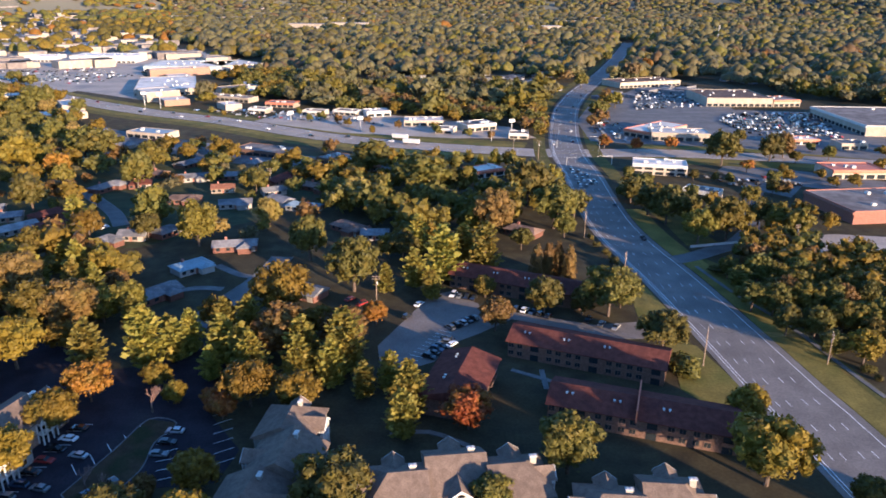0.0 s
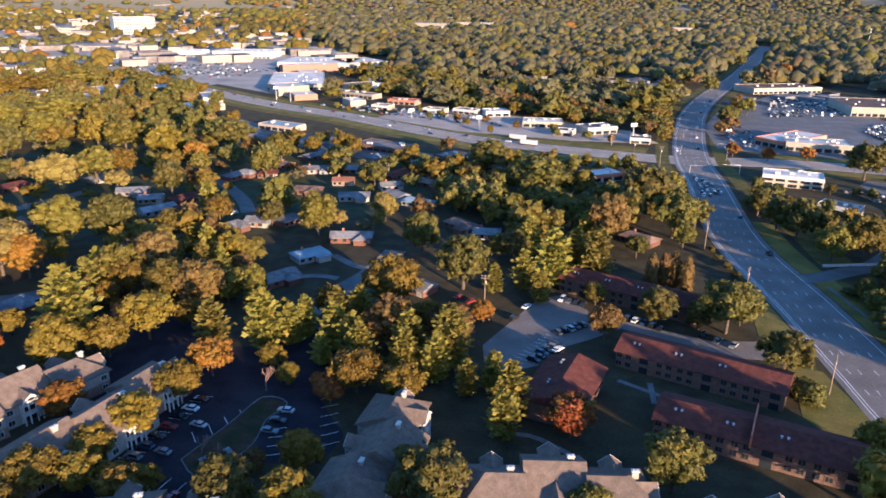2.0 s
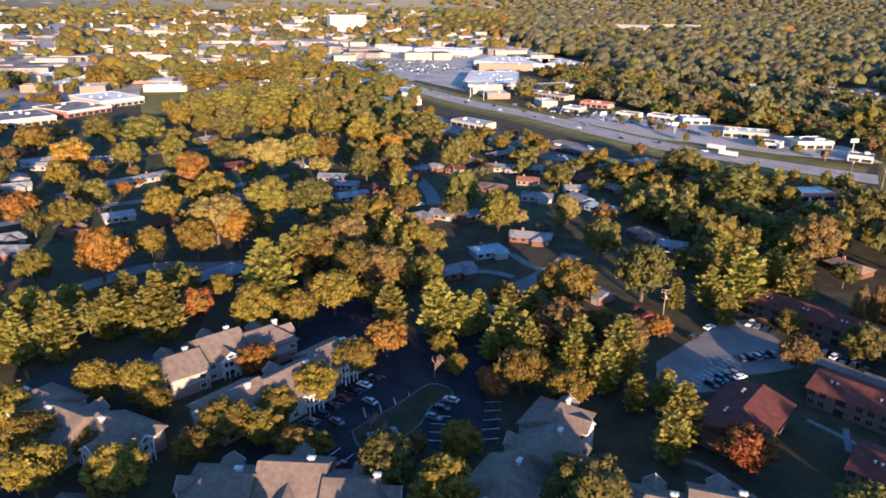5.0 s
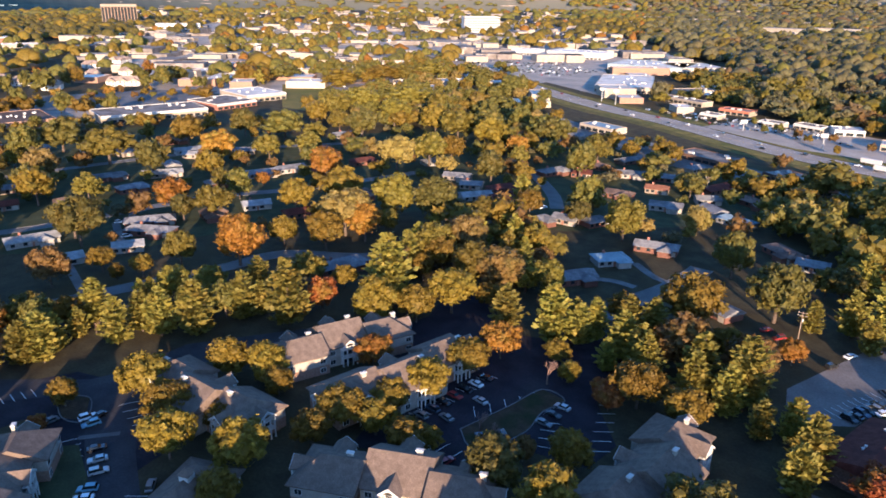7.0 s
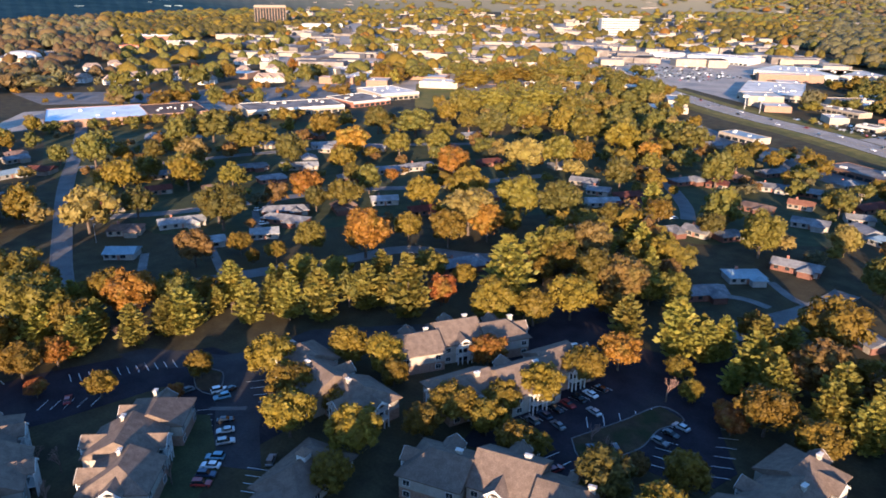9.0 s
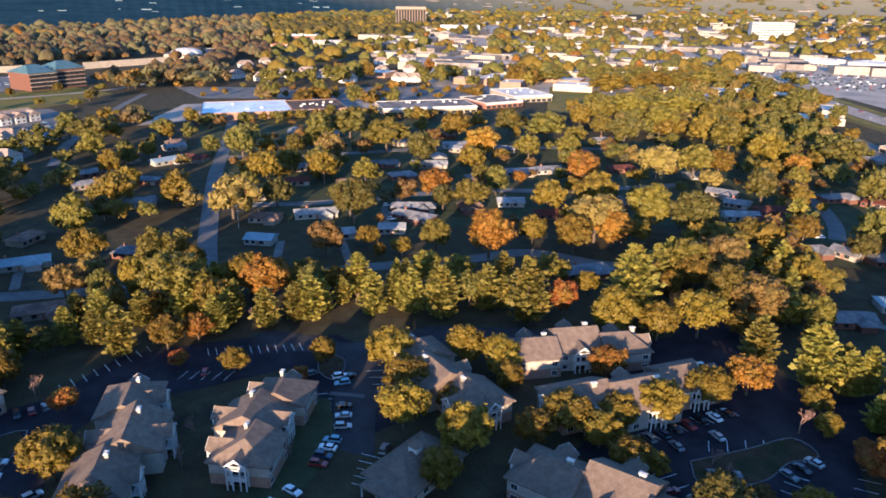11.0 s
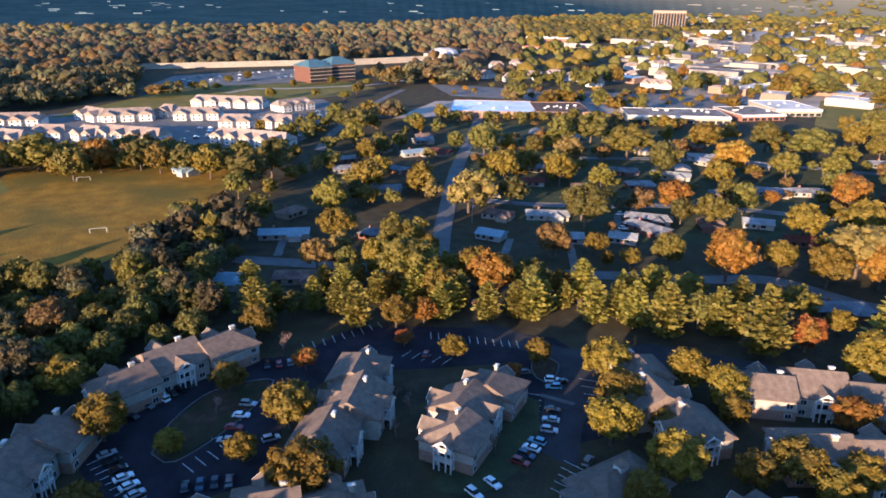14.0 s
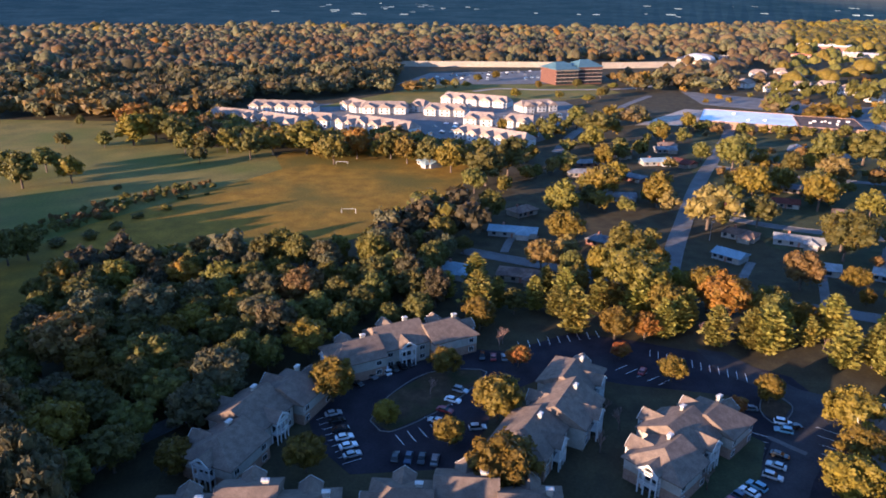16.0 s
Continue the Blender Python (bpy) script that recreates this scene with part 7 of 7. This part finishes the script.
# ---- road markings ----


def dashes(name, line, off, length, gap, width, z, material, label, start=0.0, stop=1e9):
    """A broken line along a road."""
    s = Shape()
    nrm = sides(line)
    run, nxt = 0.0, start
    for i in range(len(line) - 1):
        a, b = line[i], line[i + 1]
        d = (b - a).length
        while nxt < run + d and nxt < stop:
            u = (b - a) / d
            p = a + u * (nxt - run) + nrm[i] * off
            q = Vector((-u.y, u.x)) * width / 2
            e = p + u * length
            s.add([(p.x - q.x, p.y - q.y, z), (e.x - q.x, e.y - q.y, z), (e.x + q.x, e.y + q.y, z), (p.x + q.x, p.y + q.y, z)], [(0, 1, 2, 3)])
            nxt += length + gap
        run += d
    tagged(new(name, s.mesh(name, material)), label, "road marking", kind="structure")


for off in (-5.2, -1.6, 3.4, 6.6):
    dashes("road_marking", hw, off, 3.0, 9.2, 0.17, 0.075, PAINTLINE, "broken white lane line on the arterial road", stop=1100)
for off in (-9.9, 9.6, 10.6):
    dashes("road_marking", hw, off, 6.2, 0.0, 0.2, 0.075, PAINTLINE, "solid white edge line on the arterial road", stop=1500)
for off in (-7.5, -3.7, 3.7, 7.5):
    dashes("road_marking", cw, off, 3.5, 9.0, 0.2, 0.064, PAINTLINE, "broken white lane line on the cross highway", start=600, stop=1500)
for off in (-11.5, 11.5, -0.3, 0.3):
    dashes("road_marking", cw, off, 6.2, 0.0, 0.2, 0.064, PAINTLINE if abs(off) > 1 else YELLOWLINE, "solid edge line on the cross highway", start=500, stop=1600)
# a footpath beside the road, and paths between the red-roofed blocks
for pts in ([(107.2, 278.7), (112.4, 250.0), (120.7, 220.8), (124.5, 191.6), (126.9, 175.5)], [(21.1, 190.3), (33.8, 182.8), (37.4, 179.1)], [(30.3, 190.4), (30.4, 179.0)], [(-13.5, 156.2), (-3.3, 157.5), (6.9, 151.5)], [(-163.1, 71.3), (-156.4, 78.6)]):
    s = Shape()
    ribbon(s, smooth_line(pts, 3), 0, 1.6, 0.165 if len(pts) == 2 else 0.16, 0.2)
    tagged(new("footpath", s.mesh("footpath", PATHGREY)), "narrow pale concrete footpath through grass", "path", kind="structure")
for pts in ([(-290.0, 135.2), (-249.2, 120.9)], [(-106.1, 246.7), (-95.1, 252.3), (-84.9, 251.4)], [(-94.8, 276.6), (-81.1, 265.4), (-71.6, 264.4)], [(-319.4, 175.9), (-290.8, 161.3)], [(-329.8, 191.8), (-311.7, 178.8)], [(-317.6, 18.0), (-316.5, 6.3), (-295.3, 1.8)], [(-294.7, 108.1), (-262.0, 92.1)]):
    s = Shape()
    ribbon(s, smooth_line(pts, 3), 0, 3.6, 0.09, 0.2)
    tagged(new("driveway", s.mesh("driveway", PATHGREY)), "pale concrete driveway beside a house", "driveway", kind="structure")


# ---- cars ----


def car_meshes(tall):
    """Body, glass house and roof of a car pointing along +x, 4.7 long."""
    top = 1.72 if tall else 1.45
    side = [(-2.3, 0.35), (-2.35, 0.75), (-2.2, 0.95), (0.75, 0.98), (1.9, 0.86), (2.32, 0.68), (2.35, 0.38)]
    s = Shape()
    n = len(side)
    for y in (-0.9, 0.9):
        s.v += [(x, y * (0.93 if z > 0.9 else 1), z) for x, z in side]
    s.f += [tuple(range(n))[::1], tuple(range(n, 2 * n))[::-1]] + [(i, n + i, n + (i + 1) % n, (i + 1) % n) for i in range(n)]
    g = Shape()
    back = -2.05 if tall else -1.6
    lo = [(back - 0.1, -0.82, 0.95), (1.05, -0.82, 0.97), (1.05, 0.82, 0.97), (back - 0.1, 0.82, 0.95)]
    hi = [(back + 0.25, -0.64, top - 0.06), (0.2, -0.64, top - 0.06), (0.2, 0.64, top - 0.06), (back + 0.25, 0.64, top - 0.06)]
    g.add(lo + hi, [(0, 1, 5, 4), (1, 2, 6, 5), (2, 3, 7, 6), (3, 0, 4, 7), (4, 5, 6, 7)])
    r = Shape()
    ro = [(back + 0.22, -0.68), (0.25, -0.68), (0.25, 0.68), (back + 0.22, 0.68)]
    r.prism(ro, top - 0.06, top)
    return s, g, r


WHEEL = Shape().tube((0, -0.11, 0), (0, 0.11, 0), 0.33, 0.33, 10).mesh("tyre", RUBBER)
CARS = {}


def car(x, y, turn, colour, tall=False, z=0.05, group="parked cars"):
    key = (colour, tall)
    m = pose(x, y, z, 0, 0, turn)
    if key in CARS:
        copy_thing(CARS[key], m)
        return
    b, g, r = car_meshes(tall)
    c = thing("car", "%s %s parked on asphalt" % (colour.replace("_", " "), "sport utility car" if tall else "saloon car"), "car", m, group=group)
    part("body", b.mesh("body", PAINTS[colour]), c)
    part("cabin_glass", g.mesh("cabin_glass", CARGLASS), c, "dark car glass")
    part("roof", r.mesh("roof", PAINTS[colour]), c)
    for wx in (-1.4, 1.42):
        for wy in (-0.82, 0.82):
            w = part("wheel", WHEEL, c, at=pose(wx, wy, 0.33))
    CARS[key] = c



def car_row(x1, y1, x2, y2, colours, lean=90.0, chance=1.0, seed=1):
    """Cars side by side along a line, nose across it."""
    r = random.Random(seed)
    n = len(colours)
    t = math.degrees(math.atan2(y2 - y1, x2 - x1))
    for i, c in enumerate(colours):
        u = i / max(1, n - 1)
        if r.random() < chance:
            car(x1 + (x2 - x1) * u, y1 + (y2 - y1) * u, t + lean + (180 if r.random() < 0.4 else 0) + r.uniform(-2, 2), c, r.random() < 0.45)


for row, colours in (
    ((-169.5, 77.4, -165.7, 76.2), ["white", "light_blue"]), ((-154.6, 71.3, -145.8, 66.7), ["black", "silver", "silver"]),
    ((-141.9, 61.8, -134.9, 54.7), ["light_blue", "white", "dark_blue", "red"]), ((-129.0, 45.7, -126.5, 40.4), ["white", "white"]),
    ((-177.4, -40.0, -186.6, -33.5), ["black", "grey", "white"]), ((-190.8, -30.7, -197.1, -22.3), ["black", "grey", "dark_blue"]),
    ((-176.8, -9.7, -160.8, -15.1), ["silver", "white", "red", "silver"]), ((-161.4, -43.2, -144.1, -34.3), ["silver", "black", "black", "white", "white", "silver"]),
    ((-144.3, -23.6, -144.0, -13.8), ["black", "dark_blue", "black", "grey"]), ((-158.8, -4.0, -156.3, -3.5), ["silver"]),
    ((-193.5, 44.5, -189.3, 53.7), ["red"]), ((-175.6, 70.4, -172.3, 70.3), ["grey"]), ((-185.1, -32.8, -190.6, -26.7), ["white", "black", "black", "black"]),
    ((-88.6, 119.9, -74.5, 116.6), ["white", "red", "white"]), ((-98.6, 130.5, -94.8, 157.5), ["grey", "dark_blue", "black", "red", "black", "white", "black"]),
    ((-69.4, 156.7, -70.0, 146.8), ["silver", "black", "grey"]), ((-80.1, 131.4, -76.2, 136.1), ["dark_blue", "black"]), ((-92.4, 133.7, -89.5, 146.1), ["grey", "silver"]),
    ((-4.1, 197.5, 1.7, 209.9), ["black", "black", "dark_blue", "black", "grey", "black"]), ((2.5, 218.3, 10.9, 225.6), ["grey", "black", "silver", "black", "black"]),
    ((-8.6, 237.3, -4.8, 235.3), ["white"]), ((-12.6, 226.6, -8.6, 224.4), ["black"]), ((4.0, 246.2, 11.6, 243.2), ["white", "grey", "black", "black"]),
    ((27.1, 234.3, 37.5, 227.8), ["black", "white", "dark_blue", "black", "black"]), ((3.1, 205.9, 4.6, 204.8), ["white"]), ((50.9, 224.3, 59.6, 219.1), ["black", "grey", "silver"]),
    ((-131.4, 71.0, -129.4, 73.1), ["grey"]), ((-167.6, 79.3, -165.3, 79.6), ["black"]), ((-197.5, -4.2, -197.8, 2.7), ["black", "red", "grey"]),
    ((-317.9, 177.0, -295.9, 167.2), ["white", "white"]), ((-164.0, 324.6, -160.1, 322.0), ["white"]), ((-34.5, 241.4, -29.8, 237.4), ["red", "red"]),
):
    car_row(*row, colours, seed=int(abs(row[0])))


def queue(line, off, start, gap, colours, turn):
    nrm = sides(line)
    run, k = 0.0, 0
    for i in range(len(line) - 1):
        run += (line[i + 1] - line[i]).length
        if k < len(colours) and run > start + k * gap:
            d = line[i + 1] - line[i]
            p = line[i] + nrm[i] * off
            car(p.x, p.y, math.degrees(math.atan2(d.y, d.x)) + turn, colours[k], k % 2 == 0, 0.065, "cars on the road")
            k += 1


at_lights = next(sum((hw[j + 1] - hw[j]).length for j in range(i)) for i, q in enumerate(hw) if q.y > 405)
for off, cs in ((1.8, ["white", "black", "silver", "red", "white", "black"]), (5.4, ["grey", "white", "black", "silver", "black"]), (9.0, ["black", "white", "grey", "dark_blue"]), (12.0, ["silver", "black"])):
    queue(hw, -off + 7, at_lights + off * 0.7, 9, cs, 0)
queue(hw, -8.5, at_lights - 95, 60, ["black", "dark_blue"], 0)
queue(hw, 9, at_lights + 130, 55, ["white", "grey", "silver", "black", "white", "red", "grey", "white"], 180)
queue(hw, -6, at_lights + 140, 45, ["red", "white", "grey", "silver", "black", "white", "red", "grey"], 0)
queue(cw, 6, 700, 42, ["white", "red", "grey", "silver", "black", "white", "red", "grey", "white", "black", "red", "white", "grey", "silver", "black", "white"], 180)
queue(cw, -6, 715, 55, ["white", "grey", "black", "white", "red", "silver", "black", "white", "grey", "white", "black", "red"], 0)


def stalls(x1, y1, x2, y2, n, length, turn=90.0, z=0.062):
    """White bay lines along an edge."""
    s = Shape()
    t = math.atan2(y2 - y1, x2 - x1) + radians(turn)
    u, w = Vector((math.cos(t), math.sin(t))), Vector((-math.sin(t), math.cos(t))) * 0.07
    for i in range(n):
        p = Vector((x1 + (x2 - x1) * i / (n - 1), y1 + (y2 - y1) * i / (n - 1)))
        e = p + u * length
        s.add([(p.x - w.x, p.y - w.y, z), (e.x - w.x, e.y - w.y, z), (e.x + w.x, e.y + w.y, z), (p.x + w.x, p.y + w.y, z)], [(0, 1, 2, 3)])
    tagged(new("parking_lines", s.mesh("parking_lines", PAINTLINE)), "white painted parking-bay lines on dark asphalt", "road marking", kind="structure")


stalls(-203.9, 48.7, -191.4, 74.8, 12, 5.0, 105)
stalls(-194.4, 36.8, -186.6, 48.0, 5, 5.0, 75)
stalls(-204.9, 7.7, -215.7, 34.2, 9, 5.0, 75)
stalls(-162.9, 71.7, -145.2, 63.1, 8, -5.0, 90)
stalls(-142.1, 61.0, -126.3, 40.8, 9, 5.0, -90)
stalls(-169.0, 85.7, -149.2, 80.3, 6, 5.5, 75)
stalls(-133.4, 65.7, -124.7, 58.5, 5, 6.0, 75)
stalls(-97.8, 127.1, -92.4, 160.0, 12, 5.0, 100)
stalls(-89.8, 143.1, -79.8, 159.5, 5, 5.0, -110)
stalls(-73.7, 154.9, -67.0, 137.4, 6, 5.0, 90)
stalls(-60.7, 175.5, -51.0, 146.2, 8, 5.0, -75)
stalls(-86.4, 120.3, -69.3, 116.9, 5, 5.0, 90)
stalls(-161.4, -43.2, -143.5, -31.9, 9, 5.0, -90)
stalls(-154.1, -25.1, -161.7, -14.0, 5, 5.0, -90)
stalls(-178.1, -9.0, -161.7, -14.0, 5, -5.0, 90)
stalls(-7.2, 195.2, 3.2, 214.9, 10, 5.0, 90, 0.067)


# cars in the shopping-centre lots, far off
lot_rng = random.Random(9)
LOTS = (([(224.2, 838.7), (289.5, 867.5), (266.4, 731.2), (188.4, 709.4)], 210), ([(278.8, 695.1), (359.9, 691.4), (326.4, 567.6), (252.7, 577.2), (249.6, 645.3)], 420), ([(132.9, 641.1), (159.7, 657.5), (144.1, 550.2), (119.5, 549.5)], 50), ([(-674.1, 1019.6), (-533.4, 1093.1), (-420.0, 983.1), (-436.2, 887.0), (-602.9, 907.9)], 260), ([(-256.8, 709.9), (-77.0, 664.7), (-46.3, 606.1), (-144.0, 631.1), (-234.1, 675.3)], 110), ([(-537.9, -146.4), (-670.4, 13.8), (-696.1, 74.0), (-562.2, 30.2), (-524.5, -81.8)], 130), ([(160.7, 440.5), (222.8, 442.0), (216.5, 413.7), (172.7, 406.1)], 40), ([(-1023.8, -109.6), (-1084.6, 52.6), (-985.7, 78.7), (-925.3, -84.4)], 60), ([(-902.9, 706.9), (-771.8, 766.4), (-888.6, 998.4), (-715.0, 1002.9), (-531.1, 1099.6), (-453.4, 941.3), (-584.8, 877.2), (-670.9, 665.2)], 260))
pools = {c: Shape() for c in ("white", "silver", "black", "red", "grey")}
for poly, count in LOTS:
    xs, ys = [p[0] for p in poly], [p[1] for p in poly]
    k = tries = 0
    while k < count and tries < 9000:
        tries += 1
        x, y = lot_rng.uniform(min(xs), max(xs)), lot_rng.uniform(min(ys), max(ys))
        x, y = round(x / 2.8) * 2.8, round(y / 8.5) * 8.5
        if not inside(x, y, poly):
            continue
        k += 1
        s = pools[lot_rng.choice(("white", "grey", "black", "grey", "silver", "black", "grey", "black", "grey", "red" if k % 4 == 0 else "black"))]
        h = lot_rng.choice((1.4, 1.7))
        s.add([(x - 0.9, y - 2.3, 0.35), (x + 0.9, y - 2.3, 0.35), (x + 0.9, y + 2.3, 0.35), (x - 0.9, y + 2.3, 0.35), (x - 0.9, y - 2.3, 0.9), (x + 0.9, y - 2.3, 0.9), (x + 0.9, y + 2.3, 0.9), (x - 0.9, y + 2.3, 0.9)], [(0, 1, 5, 4), (1, 2, 6, 5), (2, 3, 7, 6), (3, 0, 4, 7), (4, 5, 6, 7)])
        s.add([(x - 0.8, y - 1.7, 0.9), (x + 0.8, y - 1.7, 0.9), (x + 0.8, y + 0.9, 0.9), (x - 0.8, y + 0.9, 0.9), (x - 0.65, y - 1.3, h), (x + 0.65, y - 1.3, h), (x + 0.65, y + 0.3, h), (x - 0.65, y + 0.3, h)], [(0, 1, 5, 4), (1, 2, 6, 5), (2, 3, 7, 6), (3, 0, 4, 7), (4, 5, 6, 7)])
for c, s in pools.items():
    tagged(new("parked_traffic", s.mesh("parked_traffic", PAINTS[c])), "%s cars packed in far shopping-centre car parks" % c, "cars", kind="stuff")


# ---- poles, lamps, goals and small things ----


def utility_pole(x, y, h, turn):
    p = thing("utility_pole", "weathered wooden utility pole with a crossarm", "pole", pose(x, y, 0, 0, 0, turn), group="utility poles")
    part("shaft", Shape().tube((0, 0, 0), (0, 0, h), 0.2, 0.13, 8).mesh("shaft", WOODPOLE), p)
    for z in (h - 0.5, h - 1.5):
        arm = part("crossarm", Shape().box(-1.5, -0.08, z - 0.08, 1.5, 0.08, z + 0.08).mesh("crossarm", WOODPOLE), p)
        for k in (-1.3, 1.3):
            part("insulator", Shape().tube((k, 0, z + 0.08), (k, 0, z + 0.35), 0.07, 0.05, 6).mesh("insulator", WHITE), arm)
    part("transformer", Shape().tube((0.35, 0, h - 3.6), (0.35, 0, h - 2.5), 0.25, 0.25, 8).mesh("transformer", STEEL), p, "grey can transformer")
    return Vector((x, y, h))


tops = [utility_pole(80.7, 193.5, 13, 70), utility_pole(120.0, 195.0, 11, 70), utility_pole(72.1, 260.7, 13, 60), utility_pole(66.8, 316.3, 13, 60),
        utility_pole(158.8, 300.7, 12, 20), utility_pole(65.1, 478.3, 14, 0), utility_pole(49.5, 496.0, 14, 0), utility_pole(-102.1, 406.0, 11, 0), utility_pole(-365.1, -20.7, 10, 0), utility_pole(-24.7, 241.8, 10, 0)]


def wire(a, b, off, sag=1.2):
    d = (b - a).normalized()
    side = Vector((-d.y, d.x, 0)) * off
    s = Shape()
    last = None
    for i in range(9):
        u = i / 8
        p = a.lerp(b, u) + side + Vector((0, 0, -4 * sag * u * (1 - u) - 0.2))
        if last is not None:
            s.tube(last, p, 0.014, 0.014, 4)
        last = p
    tagged(new("power_line", s.mesh("power_line", RUBBER)), "thin sagging overhead power line between poles", "cable")


for i, j in ((0, 1), (0, 2), (2, 3)):
    for off in (-1.3, -0.5, 0.5, 1.3):
        wire(tops[i], tops[j], off)


def goal(x, y, turn):
    g_ = thing("soccer_goal", "white metal soccer goal on the meadow", "goal", pose(x, y, 0.05, 0, 0, turn), group="soccer goals")
    for k in (-3.66, 3.66):
        part("post", Shape().tube((k, 0, 0), (k, 0, 2.44), 0.09, 0.09, 6).mesh("post", WHITE), g_)
        part("stay", Shape().tube((k, 0, 2.44), (k, 1.9, 0), 0.06, 0.06, 6).mesh("stay", WHITE), g_)
    part("crossbar", Shape().tube((-3.75, 0, 2.44), (3.75, 0, 2.44), 0.09, 0.09, 6).mesh("crossbar", WHITE), g_)


goal(-344.6, -78.8, 97)
goal(-450.1, -106.3, 97)
goal(-282.7, -112.1, 60)


def trailer(x, y, turn):
    t = thing("truck_trailer", "long white box trailer parked by the highway", "trailer", pose(x, y, 0.1, 0, 0, turn), group="white trailers")
    part("box", Shape().box(-6.5, -1.25, 1.2, 6.5, 1.25, 4.1).mesh("box", WHITE), t)
    for k in (-5.2, -4.0, 4.8):
        for y_ in (-1.1, 1.1):
            part("wheel", Shape().tube((k, y_ - 0.15, 0.5), (k, y_ + 0.15, 0.5), 0.5, 0.5, 10).mesh("wheel", RUBBER), t)


trailer(-34.3, 551.4, -20)
trailer(-24.6, 531.8, -20)


def mast(x, y, h):
    m = thing("radio_mast", "slender white radio mast above the woods", "mast", pose(x, y, 0))
    for a in range(3):
        t = a * 2 * math.pi / 3
        part("leg", Shape().tube((1.2 * math.cos(t), 1.2 * math.sin(t), 0), (0.5 * math.cos(t), 0.5 * math.sin(t), h), 0.14, 0.1, 5).mesh("leg", WHITE), m)
    for z in (h * 0.8, h * 0.92):
        part("antenna", Shape().tube((0, 0, z), (0, 0, z + 2.2), 1.5, 1.5, 8).mesh("antenna", WHITE), m)


mast(630.4, 1695.8, 45)


def street_lamp(x, y, turn, h=9.0):
    l_ = thing("street_lamp", "grey steel street lamp beside the road", "lamp", pose(x, y, 0, 0, 0, turn), group="street lamps")
    part("pole", Shape().tube((0, 0, 0), (0, 0, h), 0.12, 0.07, 6).mesh("pole", STEEL), l_)
    part("arm", Shape().tube((0, 0, h), (2.0, 0, h + 0.4), 0.06, 0.05, 5).mesh("arm", STEEL), l_)
    part("head", Shape().box(1.7, -0.18, h + 0.3, 2.6, 0.18, h + 0.48).mesh("head", WHITE), l_)


for x, y, a in ((93.3, 572.1, 0), (113.1, 507.4, 180), (37.4, 546.9, 90), (-67.6, 579.1, 90), (-281.8, 708.9, 60), (-304.2, 727.0, 60), (-322.8, 97.8, 0), (-376.0, -21.8, 0)):
    street_lamp(x, y, a)


def signal_mast(x, y, turn, reach=11.0):
    m_ = thing("traffic_signal", "grey steel traffic-signal mast arm over the junction", "traffic light", pose(x, y, 0, 0, 0, turn), group="traffic signals")
    part("pole", Shape().tube((0, 0, 0), (0, 0, 6.6), 0.16, 0.12, 8).mesh("pole", STEEL), m_)
    part("arm", Shape().tube((0, 0, 6.0), (reach, 0, 6.5), 0.11, 0.06, 6).mesh("arm", STEEL), m_)
    for k in (0.45, 0.72, 0.97):
        part("signal_head", Shape().box(reach * k - 0.18, -0.15, 5.5, reach * k + 0.18, 0.15, 6.7).mesh("signal_head", GLASS), m_, "dark three-lens signal head")
    KEEP_OUT.append((x, y, 1))


for x, y, a in ((81.6, 460.2, 10), (113.3, 467.7, 190), (84.5, 522.5, -80), (118.1, 536.2, 190)):
    signal_mast(x, y, a)


def sign_pylon(x, y, h, turn):
    p = thing("sign_pylon", "tall steel roadside pylon with a plain pale sign box", "sign", pose(x, y, 0, 0, 0, turn), group="sign pylons")
    part("column", Shape().tube((0, 0, 0), (0, 0, h), 0.4, 0.3, 8).mesh("column", STEEL), p)
    part("sign_box", Shape().box(-2.6, -0.35, h - 2.6, 2.6, 0.35, h).mesh("sign_box", WHITE), p, "pale sign box without readable writing")


for x, y, h in ((-300.3, 715.6, 14), (-279.1, 701.6, 15), (-136.4, 631.4, 9), (-69.4, 586.7, 12), (-933.9, 908.2, 20), (-875.1, 1062.7, 22), (-1016.0, 864.7, 18), (-1443.3, 1121.1, 18), (54.5, 566.0, 14), (-959.7, 823.3, 18), (-1446.0, 1117.8, 20)):
    sign_pylon(x, y, h, 25)

# a low white parapet where the access drive crosses a ditch
w = Shape().box(0, 0, 0, 26.1, 0.35, 1.0).box(0, -0.08, 1.0, 26.1, 0.43, 1.12)
ob = tagged(new("parapet", w.mesh("parapet", WHITE)), "low white concrete parapet beside the access drive", "wall", kind="structure")
ob.matrix_basis = pose(112.4, 302.0, 0, 0, 0, 14.9)

# walls of the raised highway, far in the west
for label, x1, y1, x2, y2, h in (("long pale concrete highway wall", -1109.8, -180.3, -1141.0, 81.2, 8), ("long pale concrete highway wall", -1135.4, 145.6, -1178.7, 283.2, 9), ("pale concrete highway wall beyond the woods", -869.6, -738.0, -895.3, -592.0, 8)):
    L, t = math.hypot(x2 - x1, y2 - y1), math.degrees(math.atan2(y2 - y1, x2 - x1))
    w = Shape().box(0, 0, 0, L, 0.6, h)
    w.box(0, -0.3, h, L, 0.9, h + 0.4)
    ob = tagged(new("highway_wall", w.mesh("highway_wall", CREAM)), label + " in low sun", "wall", kind="structure")
    ob.matrix_basis = pose(x1, y1, 0, 0, 0, t)
